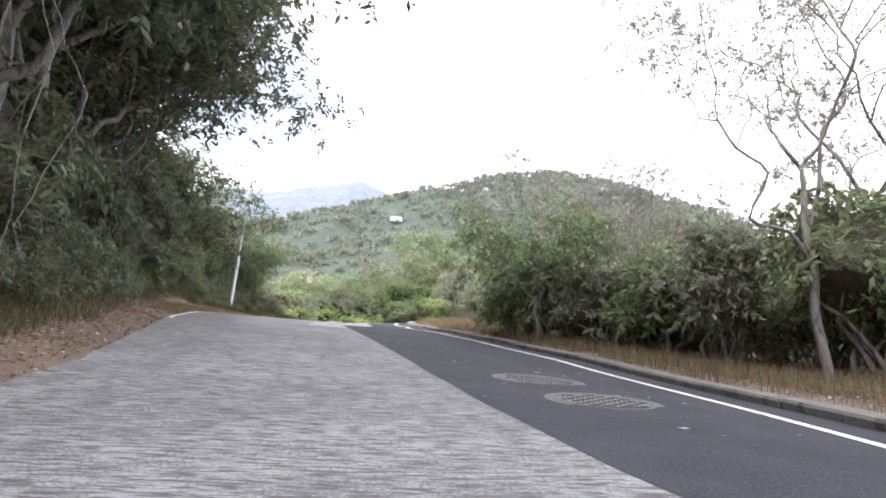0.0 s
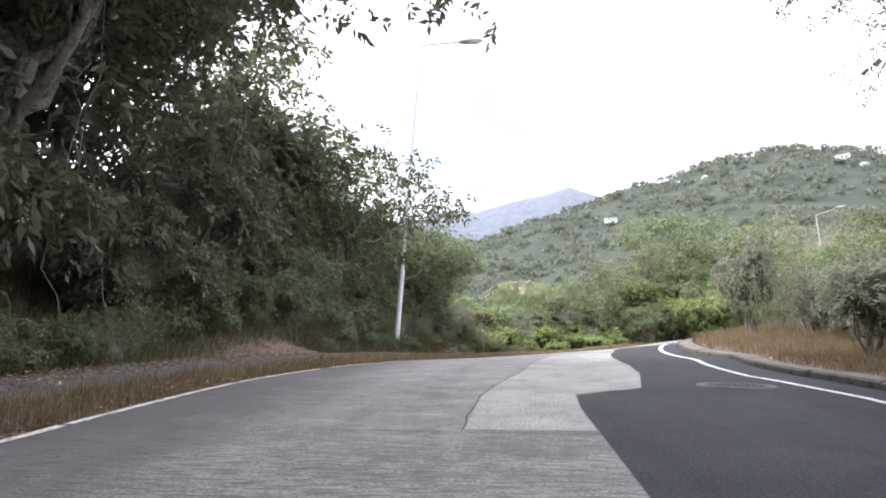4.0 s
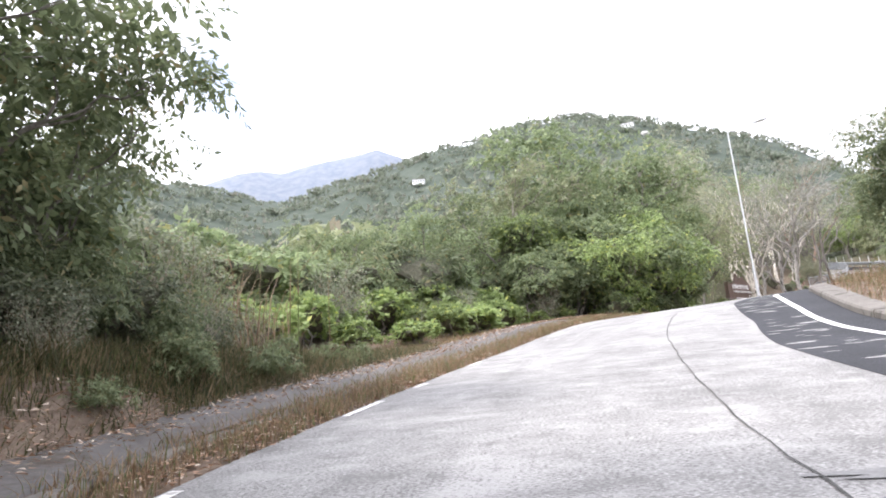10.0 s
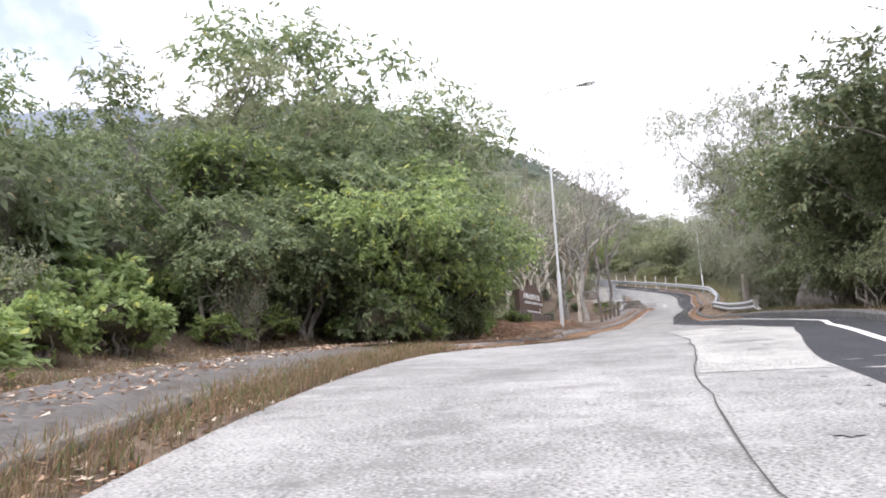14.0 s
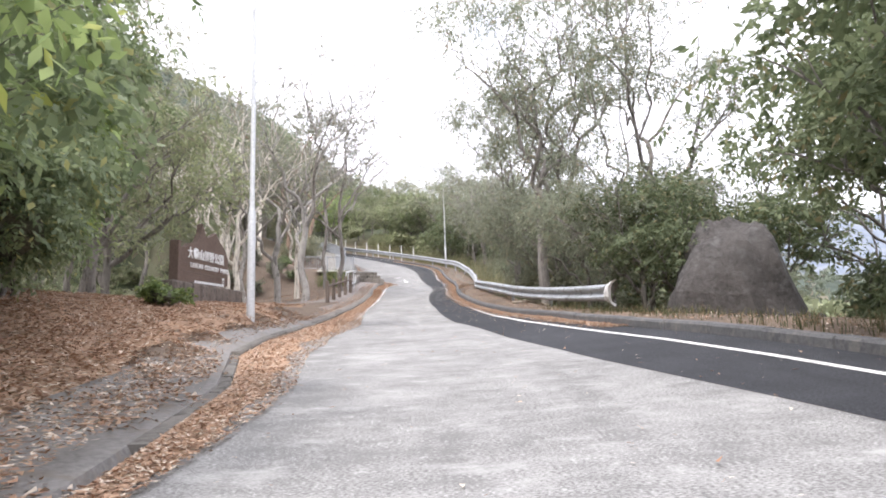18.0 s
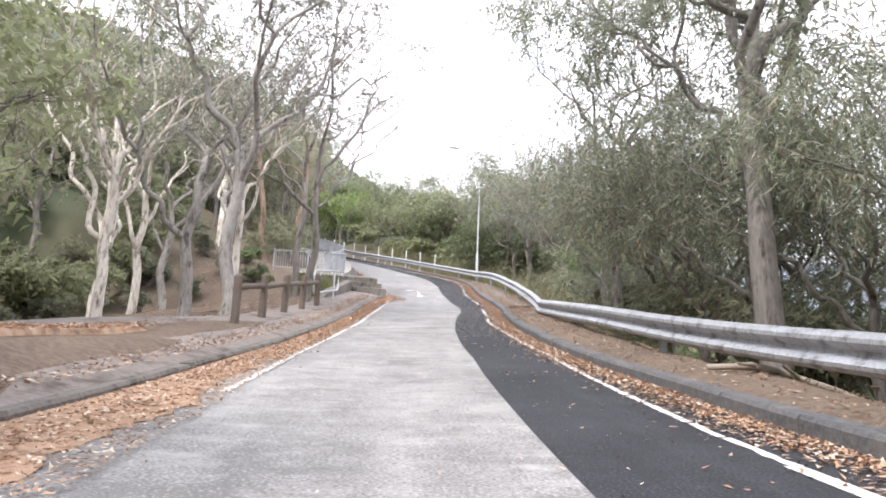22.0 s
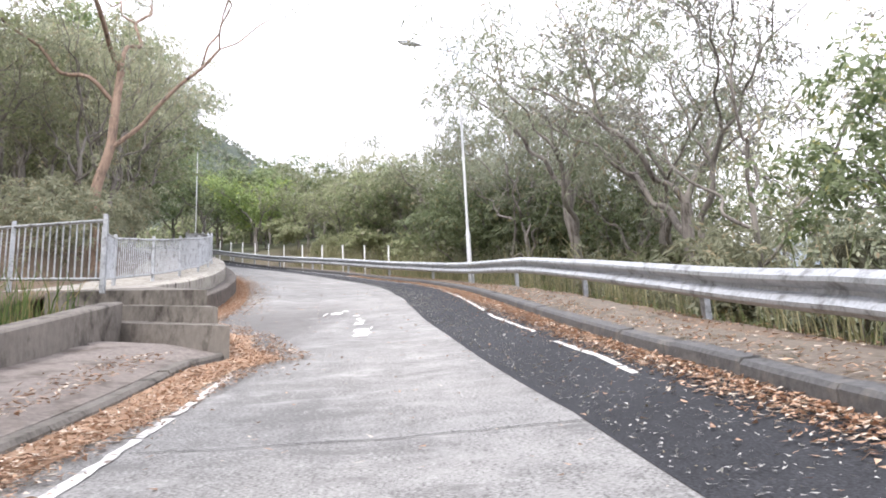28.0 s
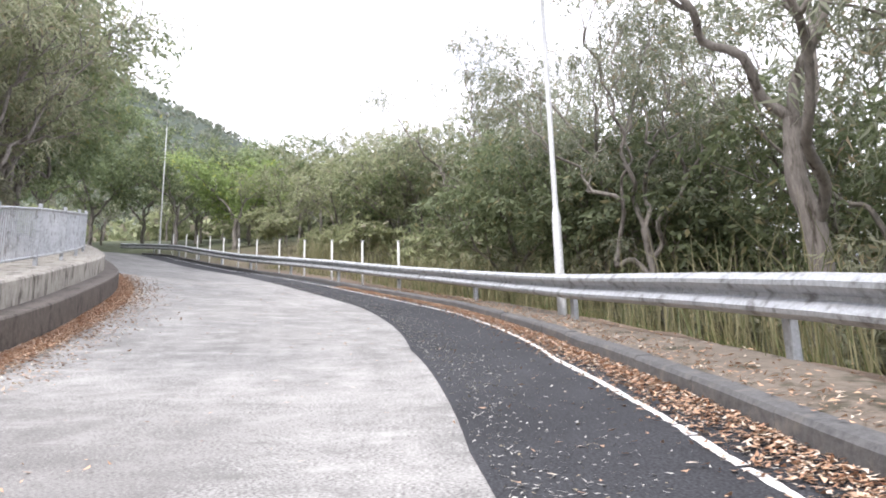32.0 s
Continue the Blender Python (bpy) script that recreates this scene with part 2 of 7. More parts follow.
def ground_z(x, y):
    """The height of the ground."""
    x, y = np.asarray(x, float), np.asarray(y, float)
    shape = x.shape
    s, d, z = nearest(x, y)
    xf, yf = x.ravel(), y.ravel()
    el, er = left_edge(s) - d, d - right_kerb(s)
    foot = np.interp(s, [86, 88.5], [0.0, 0.5])
    left = rise_left(s) * ramp_to(el, foot, foot + 0.35) + bank_left(s) * np.maximum(el - shelf_left(s), 0) * 1.0
    left = left + toe_left(s) * ramp_to(el, 1.2, 1.8) + hump_left(s) * ramp_to(el, 0.45, 0.75)
    left = np.where(el > 14 + shelf_left(s), rise_left(s) + bank_left(s) * 14 + 0.22 * (el - 14 - shelf_left(s)), left)
    right = 0.06 + bank_right(s) * np.clip(er - shelf_right(s), 0, 14)
    off = np.where(d < 0, np.where(el > 0, left, -0.14), np.where(er > 0.2, right, -0.14))
    near = z + off + tilt(s) * np.clip(d, 0, 4)
    lump = np.array([noise.noise((a * 0.35, b * 0.35, 0.0)) + 0.4 * noise.noise((a * 1.1, b * 1.1, 4.0)) for a, b in zip(xf, yf)])
    away = np.maximum(np.maximum(el, er), 0)
    near = near + lump * 0.16 * np.where(d < 0, ramp_to(away, 1.3, 4.0), ramp_to(away, 0.6, 3.0))
    # hills beyond
    r = np.hypot(xf + 4, yf - 27)
    yaw = np.degrees(np.arctan2(-(xf + 4), yf - 27))
    hill = np.tan(np.radians(ridge(yaw))) * np.where(r < 1100, r * ramp_to(r, -250, 1100), 1100 * (1 - 0.6 * ramp_to(r, 1100, 2100)))
    peak = np.tan(np.radians(peaks(yaw))) * 3000 * ramp_to(r, 1700, 3000) * (1 - 0.5 * ramp_to(r, 3000, 4200))
    rough = np.array([noise.noise((a * 0.009, b * 0.009, 2.0)) * 16 + noise.noise((a * 0.03, b * 0.03, 7.0)) * 6 for a, b in zip(xf, yf)])
    far = 7 + np.maximum(hill, peak) + rough * np.clip(r / 900, 0, 1) * 0.9
    back = ramp_to(-(yf - 10), 0, 300)
    far = far * (1 - back) + (-40 - 0.02 * r) * back
    w = ramp_to(np.abs(d), 24, 90)
    return (near * (1 - w) + far * w).reshape(shape)


def ground_at(x, y):
    return float(ground_z(np.array([x]), np.array([y]))[0])


# ---------------------------------------------------------------- materials
def material(name, rough=0.8, metal=0.0):
    m = bpy.data.materials.new(name)
    m.use_nodes = True
    n, l = m.node_tree.nodes, m.node_tree.links
    b = n["Principled BSDF"]
    b.inputs["Roughness"].default_value = rough
    b.inputs["Metallic"].default_value = metal
    b.inputs["Specular IOR Level"].default_value = 0.35
    return m, n, l, b


def tex(n, l, kind, vector=None, **values):
    t = n.new(kind)
    for key, v in values.items():
        t.inputs[key].default_value = v
    if vector is not None:
        l.new(vector, t.inputs["Vector"])
    return t


def blend(n, l, fac, a, b, how="MIX"):
    """A mixed colour socket; fac, a and b are sockets or values."""
    m = n.new("ShaderNodeMix")
    m.data_type, m.blend_type = "RGBA", how
    for i, v in ((0, fac), (6, a), (7, b)):
        if isinstance(v, bpy.types.NodeSocket):
            l.new(v, m.inputs[i])
        elif i == 0:
            m.inputs[0].default_value = v
        else:
            m.inputs[i].default_value = (*v, 1)
    return m.outputs[2]


def steps(n, l, value, lo, hi):
    m = n.new("ShaderNodeMapRange")
    m.inputs["From Min"].default_value, m.inputs["From Max"].default_value = lo, hi
    l.new(value, m.inputs["Value"])
    return m.outputs["Result"]


def bump(n, l, b, height, strength, distance):
    k = n.new("ShaderNodeBump")
    k.inputs["Strength"].default_value, k.inputs["Distance"].default_value = strength, distance
    l.new(height, k.inputs["Height"])
    l.new(k.outputs["Normal"], b.inputs["Normal"])


def mottled(name, dark, light, big=0.6, small=18.0, rough=0.85, metal=0.0, stain=None, relief=0.3, depth=0.01, stretch=(1, 1, 1)):
    """A weathered surface: two scales of noise between two colours, with optional stains."""
    m, n, l, b = material(name, rough, metal)
    g = n.new("ShaderNodeNewGeometry")
    mp = n.new("ShaderNodeMapping")
    mp.inputs["Scale"].default_value = stretch
    l.new(g.outputs["Position"], mp.inputs["Vector"])
    a = tex(n, l, "ShaderNodeTexNoise", mp.outputs[0], Scale=big, Detail=5.0, Roughness=0.6)
    f = tex(n, l, "ShaderNodeTexNoise", mp.outputs[0], Scale=small, Detail=4.0, Roughness=0.7)
    base = blend(n, l, steps(n, l, a.outputs["Fac"], 0.32, 0.68), dark, light)
    base = blend(n, l, steps(n, l, f.outputs["Fac"], 0.3, 0.75), base, [min(1, v * 1.35) for v in light])
    if stain:
        s = tex(n, l, "ShaderNodeTexNoise", mp.outputs[0], Scale=big * 3.1, Detail=6.0, Roughness=0.65)
        base = blend(n, l, steps(n, l, s.outputs["Fac"], 0.52, 0.66), base, stain)
    l.new(base, b.inputs["Base Color"])
    bump(n, l, b, f.outputs["Fac"], relief, depth)
    return m


def road_material(name, dark, light, groove, fleck=0.7):
    """Concrete or asphalt, in metres along (u) and across (v) the road; crisp dark and pale flecks, and damp stains on concrete."""
    m, n, l, b = material(name, 0.9)
    uv = n.new("ShaderNodeUVMap")
    a = tex(n, l, "ShaderNodeTexNoise", uv.outputs[0], Scale=0.45, Detail=6.0, Roughness=0.62)
    base = blend(n, l, steps(n, l, a.outputs["Fac"], 0.34, 0.66), dark, light)
    tr = n.new("ShaderNodeMapping")
    tr.inputs["Scale"].default_value = (0.16, 1.5, 1)
    l.new(uv.outputs[0], tr.inputs["Vector"])
    track = tex(n, l, "ShaderNodeTexNoise", tr.outputs[0], Scale=1.0, Detail=6.0, Roughness=0.6)
    base = blend(n, l, steps(n, l, track.outputs["Fac"], 0.54, 0.74), base, [v * 0.78 for v in dark])
    base = blend(n, l, steps(n, l, track.outputs["Fac"], 0.42, 0.28), base, [min(1, v * 1.12) for v in light])
    thick = tex(n, l, "ShaderNodeTexNoise", uv.outputs[0], Scale=1.3, Detail=5.0, Roughness=0.7)
    mp = n.new("ShaderNodeMapping")
    mp.inputs["Scale"].default_value = (1.35, 0.8, 1) if groove else (1, 1, 1)
    l.new(uv.outputs[0], mp.inputs["Vector"])
    f = tex(n, l, "ShaderNodeTexNoise", mp.outputs[0], Scale=64.0, Detail=2.5, Roughness=0.65)
    mean = n.new("ShaderNodeMath")
    mean.operation = "MULTIPLY_ADD"
    mean.inputs[1].default_value = 0.35
    l.new(thick.outputs["Fac"], mean.inputs[0])
    l.new(f.outputs["Fac"], mean.inputs[2])
    spot = tex(n, l, "ShaderNodeTexNoise", uv.outputs[0], Scale=9.0, Detail=5.0, Roughness=0.75)
    base = blend(n, l, steps(n, l, spot.outputs["Fac"], 0.57, 0.68), base, [min(1, v * 1.2) for v in light])
    base = blend(n, l, steps(n, l, spot.outputs["Fac"], 0.42, 0.33), base, [v * 0.8 for v in dark])
    base = blend(n, l, steps(n, l, mean.outputs[0], 0.70, 0.76), base, [v * fleck for v in dark])
    base = blend(n, l, steps(n, l, mean.outputs[0], 0.60, 0.55), base, [min(1, v * (1.18 if groove else 1.35)) for v in light])
    if groove:
        # worn pale and dark streaks across the lanes, and a darker band where tyres run
        wm = n.new("ShaderNodeMapping")
        wm.inputs["Scale"].default_value = (3.4, 1.9, 1)
        l.new(uv.outputs[0], wm.inputs["Vector"])
        wear = tex(n, l, "ShaderNodeTexNoise", wm.outputs[0], Scale=1.0, Detail=8.0, Roughness=0.74)
        base = blend(n, l, steps(n, l, wear.outputs["Fac"], 0.52, 0.70), base, [min(1, v * 1.14) for v in light])
        base = blend(n, l, steps(n, l, wear.outputs["Fac"], 0.47, 0.31), base, [v * 0.8 for v in dark])
        run = n.new("ShaderNodeSeparateXYZ")
        l.new(uv.outputs[0], run.inputs[0])
        wave = n.new("ShaderNodeMath")
        wave.operation = "MULTIPLY_ADD"
        wave.inputs[1].default_value = 2.2
        l.new(thick.outputs["Fac"], wave.inputs[0])
        l.new(run.outputs["Y"], wave.inputs[2])
        # damp stains along the left side: below the wood, and below the terrace wall
        for a0, a1, b1, b0, lo, hi in ((8, 15, 24, 30, 0.0, -0.75), (85.5, 88.5, 92.5, 97, 0.5, -0.2)):
            k = n.new("ShaderNodeMath")
            k.operation = "MULTIPLY"
            l.new(steps(n, l, run.outputs["X"], a0, a1), k.inputs[0])
            l.new(steps(n, l, run.outputs["X"], b0, b1), k.inputs[1])
            q = n.new("ShaderNodeMath")
            q.operation = "MULTIPLY"
            l.new(k.outputs[0], q.inputs[0])
            l.new(steps(n, l, wave.outputs[0], lo, hi), q.inputs[1])
            h = n.new("ShaderNodeMath")
            h.operation = "MULTIPLY"
            h.inputs[1].default_value = 0.72
            l.new(q.outputs[0], h.inputs[0])
            base = blend(n, l, h.outputs[0], base, [v * w for v, w in zip(dark, (0.52, 0.5, 0.5))])
        # the steep lowest part is brushed across
        br = n.new("ShaderNodeMapping")
        br.inputs["Scale"].default_value = (21.0, 3.6, 1)
        l.new(uv.outputs[0], br.inputs["Vector"])
        brush = tex(n, l, "ShaderNodeTexNoise", br.outputs[0], Scale=1.6, Detail=3.0, Roughness=0.6)
        low = n.new("ShaderNodeMath")
        low.operation = "MULTIPLY"
        l.new(steps(n, l, brush.outputs["Fac"], 0.46, 0.60), low.inputs[0])
        l.new(steps(n, l, run.outputs["X"], 17, 12), low.inputs[1])
        base = blend(n, l, low.outputs[0], base, [v * 0.5 for v in dark])
        deep = n.new("ShaderNodeMath")
        deep.operation = "MULTIPLY_ADD"
        deep.inputs[1].default_value = -1.6
        l.new(low.outputs[0], deep.inputs[0])
        l.new(f.outputs["Fac"], deep.inputs[2])
        bump(n, l, b, deep.outputs[0], 0.3, 0.01)
    else:
        bump(n, l, b, f.outputs["Fac"], 0.4, 0.008)
    l.new(base, b.inputs["Base Color"])
    return m


def leaf_material(name, dark, light, tip, share=0.12, rough=0.55, through_light=0.45):
    """Leaves: each differs between two greens, a share has turned to the third colour; some light comes through."""
    m, n, l, b = material(name, rough)
    g = n.new("ShaderNodeNewGeometry")
    o = n.new("ShaderNodeObjectInfo")
    base = blend(n, l, g.outputs["Random Per Island"], dark, light)
    hue = n.new("ShaderNodeHueSaturation")
    l.new(base, hue.inputs["Color"])
    mr = n.new("ShaderNodeMapRange")
    mr.inputs["To Min"].default_value, mr.inputs["To Max"].default_value = 0.75, 1.25
    l.new(o.outputs["Random"], mr.inputs["Value"])
    l.new(mr.outputs[0], hue.inputs["Value"])
    w = n.new("ShaderNodeTexWhiteNoise")
    w.noise_dimensions = "1D"
    l.new(g.outputs["Random Per Island"], w.inputs["W"])
    lt = n.new("ShaderNodeMath")
    lt.operation = "LESS_THAN"
    lt.inputs[1].default_value = share
    l.new(w.outputs["Value"], lt.inputs[0])
    base = blend(n, l, lt.outputs[0], hue.outputs[0], tip)
    l.new(base, b.inputs["Base Color"])
    t = n.new("ShaderNodeBsdfTranslucent")
    l.new(base, t.inputs["Color"])
    mx = n.new("ShaderNodeMixShader")
    mx.inputs[0].default_value = through_light
    l.new(b.outputs[0], mx.inputs[1])
    l.new(t.outputs[0], mx.inputs[2])
    l.new(mx.outputs[0], n["Material Output"].inputs["Surface"])
    return m


M_CONCRETE = road_material("road_concrete", (0.2, 0.196, 0.19), (0.33, 0.325, 0.314), True, 0.72)
M_SLAB = road_material("worn_pale_slab", (0.30, 0.295, 0.278), (0.43, 0.425, 0.40), False, 0.5)
M_STAIN = mottled("weathered_dark_concrete", (0.12, 0.12, 0.12), (0.19, 0.188, 0.185), 2.0, 30)
M_FRESH = mottled("smooth_pale_concrete", (0.29, 0.285, 0.275), (0.36, 0.355, 0.345), 0.9, 30, stain=(0.23, 0.225, 0.22))
M_ASPHALT = road_material("asphalt", (0.026, 0.0275, 0.032), (0.043, 0.0445, 0.05), False)
M_PATH = mottled("footpath_concrete", (0.125, 0.108, 0.097), (0.215, 0.188, 0.17), 0.8, 22, stain=(0.10, 0.082, 0.068))
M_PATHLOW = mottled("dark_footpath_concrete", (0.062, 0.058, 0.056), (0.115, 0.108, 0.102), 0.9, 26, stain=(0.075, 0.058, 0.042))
M_PATHMID = mottled("worn_footpath_concrete", (0.12, 0.113, 0.107), (0.215, 0.203, 0.192), 1.1, 24, stain=(0.20, 0.17, 0.14))
M_APRON = mottled("soiled_concrete", (0.085, 0.07, 0.055), (0.16, 0.135, 0.11), 1.2, 18, stain=(0.055, 0.05, 0.032), relief=0.6)
M_DUST = mottled("crushed_leaf_dust", (0.24, 0.155, 0.102), (0.40, 0.275, 0.188), 1.4, 40, stain=(0.20, 0.13, 0.09), relief=0.8)
M_DARKKERB = mottled("dark_kerb_concrete", (0.05, 0.051, 0.054), (0.105, 0.104, 0.105), 1.8, 22, stain=(0.16, 0.15, 0.14), relief=0.6)
M_KERB = mottled("kerb_concrete", (0.088, 0.08, 0.07), (0.165, 0.152, 0.135), 1.5, 25, stain=(0.06, 0.054, 0.045))
M_WALL = mottled("old_wall_concrete", (0.105, 0.094, 0.082), (0.185, 0.168, 0.148), 1.3, 16, stain=(0.06, 0.052, 0.044), relief=0.6, stretch=(1, 1, 0.6))
M_FOOTWALL = mottled("damp_mossy_wall_foot", (0.062, 0.053, 0.046), (0.115, 0.10, 0.088), 1.6, 18, stain=(0.04, 0.036, 0.03), relief=0.6, stretch=(1, 1, 0.7))
M_PAINT = mottled("road_paint", (0.48, 0.47, 0.45), (0.70, 0.69, 0.67), 4.0, 30, stain=(0.33, 0.32, 0.31))
M_CRACK = mottled("joint_filler", (0.03, 0.03, 0.03), (0.06, 0.06, 0.055), 4, 30)
M_IRON = mottled("cast_iron", (0.07, 0.07, 0.07), (0.13, 0.125, 0.12), 6, 60, rough=0.7, metal=0.3)
M_STEEL = mottled("galvanised_steel", (0.27, 0.285, 0.30), (0.44, 0.455, 0.475), 2.0, 30, rough=0.5, metal=0.6, stain=(0.22, 0.22, 0.22), relief=0.1)
M_GREYPAINT = mottled("grey_painted_steel", (0.42, 0.43, 0.44), (0.54, 0.55, 0.56), 2.0, 30, rough=0.5, metal=0.15, relief=0.1)
M_BARK = mottled("bark", (0.10, 0.09, 0.082), (0.22, 0.20, 0.18), 3, 20, stain=(0.06, 0.05, 0.04), relief=0.8, depth=0.03, stretch=(1, 1, 0.25))
M_PALEBARK = mottled("pale_papery_bark", (0.36, 0.32, 0.27), (0.68, 0.63, 0.56), 3, 16, stain=(0.16, 0.13, 0.1), relief=0.8, depth=0.03, stretch=(1, 1, 0.25))
M_GREYBARK = mottled("weathered_grey_bark", (0.19, 0.175, 0.16), (0.36, 0.34, 0.315), 3, 18, stain=(0.11, 0.10, 0.09), relief=0.8, depth=0.03, stretch=(1, 1, 0.3))
M_PINEBARK = mottled("reddish_pine_bark", (0.14, 0.095, 0.07), (0.28, 0.20, 0.15), 3, 18, stain=(0.08, 0.06, 0.05), relief=0.8, depth=0.03, stretch=(1, 1, 0.3))
M_TIMBER = mottled("weathered_timber", (0.07, 0.055, 0.045), (0.15, 0.12, 0.10), 3, 26, relief=0.5, stretch=(1, 1, 0.2))
M_ROCK = mottled("granite_boulder", (0.032, 0.029, 0.028), (0.075, 0.068, 0.064), 1.6, 11, stain=(0.11, 0.105, 0.10), relief=0.8, depth=0.04)
M_SIGN = mottled("brown_sign_board", (0.085, 0.058, 0.046), (0.125, 0.088, 0.07), 2, 20, relief=0.3)
M_PLINTH = mottled("stained_plinth_stone", (0.06, 0.048, 0.04), (0.15, 0.125, 0.108), 3.0, 14, stain=(0.04, 0.033, 0.028), relief=0.8, stretch=(1, 1, 0.6))
M_LETTER = mottled("white_lettering", (0.7, 0.7, 0.68), (0.82, 0.82, 0.8), 3, 30)
# colour of the hidden crown lumps, dark to stand in for inner shade
M_CROWN_SHADE = mottled("dark_inner_twigs", (0.05, 0.052, 0.036), (0.10, 0.098, 0.068), 1.6, 9, relief=0.9, depth=0.1)

L_DARK = leaf_material("dark_glossy_leaves", (0.105, 0.135, 0.072), (0.225, 0.262, 0.142), (0.28, 0.25, 0.13), 0.06, 0.58)
L_MID = leaf_material("shrub_leaves", (0.145, 0.19, 0.10), (0.30, 0.36, 0.19), (0.38, 0.38, 0.16), 0.05, 0.5)
L_BRIGHT = leaf_material("young_creeper_leaves", (0.175, 0.24, 0.09), (0.33, 0.41, 0.165), (0.5, 0.54, 0.15), 0.05, 0.5)
L_OLIVE = leaf_material("olive_gum_leaves", (0.16, 0.182, 0.125), (0.32, 0.338, 0.242), (0.33, 0.27, 0.18), 0.08)
L_DRY = leaf_material("dry_grass_blades", (0.16, 0.10, 0.06), (0.40, 0.29, 0.185), (0.13, 0.16, 0.06), 0.25)
L_REED = leaf_material("straw_green_reeds", (0.17, 0.165, 0.085), (0.40, 0.37, 0.22), (0.12, 0.15, 0.06), 0.2)
L_FALLEN = leaf_material("fallen_brown_leaves", (0.33, 0.19, 0.12), (0.6, 0.41, 0.28), (0.7, 0.6, 0.49), 0.25, 0.8, 0.1)
L_GRASS = leaf_material("green_grass_blades", (0.06, 0.10, 0.03), (0.16, 0.21, 0.07), (0.33, 0.27, 0.13), 0.2)
# darker copy of the grass, with shade under trees put into its colour
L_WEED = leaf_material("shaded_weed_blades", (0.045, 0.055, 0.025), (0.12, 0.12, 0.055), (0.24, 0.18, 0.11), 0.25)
L_PALE = leaf_material("pale_petals", (0.5, 0.49, 0.45), (0.72, 0.71, 0.66), (0.35, 0.3, 0.2), 0.15, 0.8, 0.1)
# leaf green darkened: the wood's shade is in the colour
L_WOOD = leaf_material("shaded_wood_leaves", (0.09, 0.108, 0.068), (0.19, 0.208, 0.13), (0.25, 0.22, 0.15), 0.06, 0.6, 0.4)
L_SILVER = leaf_material("grey_sparse_leaves", (0.20, 0.20, 0.17), (0.36, 0.36, 0.32), (0.32, 0.27, 0.2), 0.15)
# far leaves made paler and greyer: distance haze put into their colour
L_HAZE = leaf_material("hazed_hill_leaves", (0.15, 0.18, 0.13), (0.24, 0.265, 0.20), (0.24, 0.235, 0.19), 0.12)
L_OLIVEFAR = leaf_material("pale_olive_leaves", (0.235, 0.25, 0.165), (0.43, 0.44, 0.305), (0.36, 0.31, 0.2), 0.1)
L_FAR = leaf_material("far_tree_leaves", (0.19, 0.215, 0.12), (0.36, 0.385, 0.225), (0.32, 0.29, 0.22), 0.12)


# ---------------------------------------------------------------- building helpers
def mesh_of(name, verts, faces, mat, uvs=None, smooth=False):
    me = bpy.data.meshes.new(name)
    me.from_pydata([tuple(map(float, v)) for v in verts], [], [tuple(map(int, f)) for f in faces])
    if uvs is not None:
        lay = me.uv_layers.new(name="UVMap")
        idx = np.empty(len(me.loops), np.int32)
        me.loops.foreach_get("vertex_index", idx)
        lay.data.foreach_set("uv", np.asarray(uvs, np.float32)[idx].ravel())
    if smooth:
        me.polygons.foreach_set("use_smooth", np.ones(len(me.polygons), bool))
    me.materials.append(mat)
    me.update()
    return me


def quads(name, verts, mat, per=4):
    """A mesh of loose faces from an array (faces, corners, 3)."""
    v = np.asarray(verts, np.float32).reshape(-1, 3)
    n = len(v) // per
    me = bpy.data.meshes.new(name)
    me.vertices.add(len(v))
    me.vertices.foreach_set("co", v.ravel())
    me.loops.add(len(v))
    me.loops.foreach_set("vertex_index", np.arange(len(v), dtype=np.int32))
    me.polygons.add(n)
    me.polygons.foreach_set("loop_start", np.arange(0, len(v), per, dtype=np.int32))
    me.polygons.foreach_set("loop_total", np.full(n, per, np.int32))
    me.materials.append(mat)
    me.update(calc_edges=True)
    return me


def part(name, data, material=None, parent=None, label=""):
    """Links a mesh or bmesh as one object under a thing."""
    if isinstance(data, bmesh.types.BMesh):
        me = bpy.data.meshes.new(name)
        data.to_mesh(me)
        data.free()
        me.materials.append(material)
        data = me
    ob = new(name, data)
    if parent is not None:
        ob.parent = parent
    if label:
        ob["label"] = label
    return ob


def thing(name, place, label, category, group="", kind="", rz=0.0, size=1.0):
    ob = new(name)
    ob.matrix_world = pose(*place, 0, 0, rz) @ Matrix.Scale(size, 4)
    return tagged(ob, label, category, group, kind)


def box(sx, sy, sz, at=(0, 0, 0), bevel=0.01, turn=None):
    bm = bmesh.new()
    bmesh.ops.create_cube(bm, size=1, matrix=Matrix.Translation(at) @ (turn or Matrix()) @ Matrix.Diagonal((sx, sy, sz, 1)))
    if bevel:
        bmesh.ops.bevel(bm, geom=bm.edges[:], offset=bevel, segments=1, affect="EDGES")
    return bm


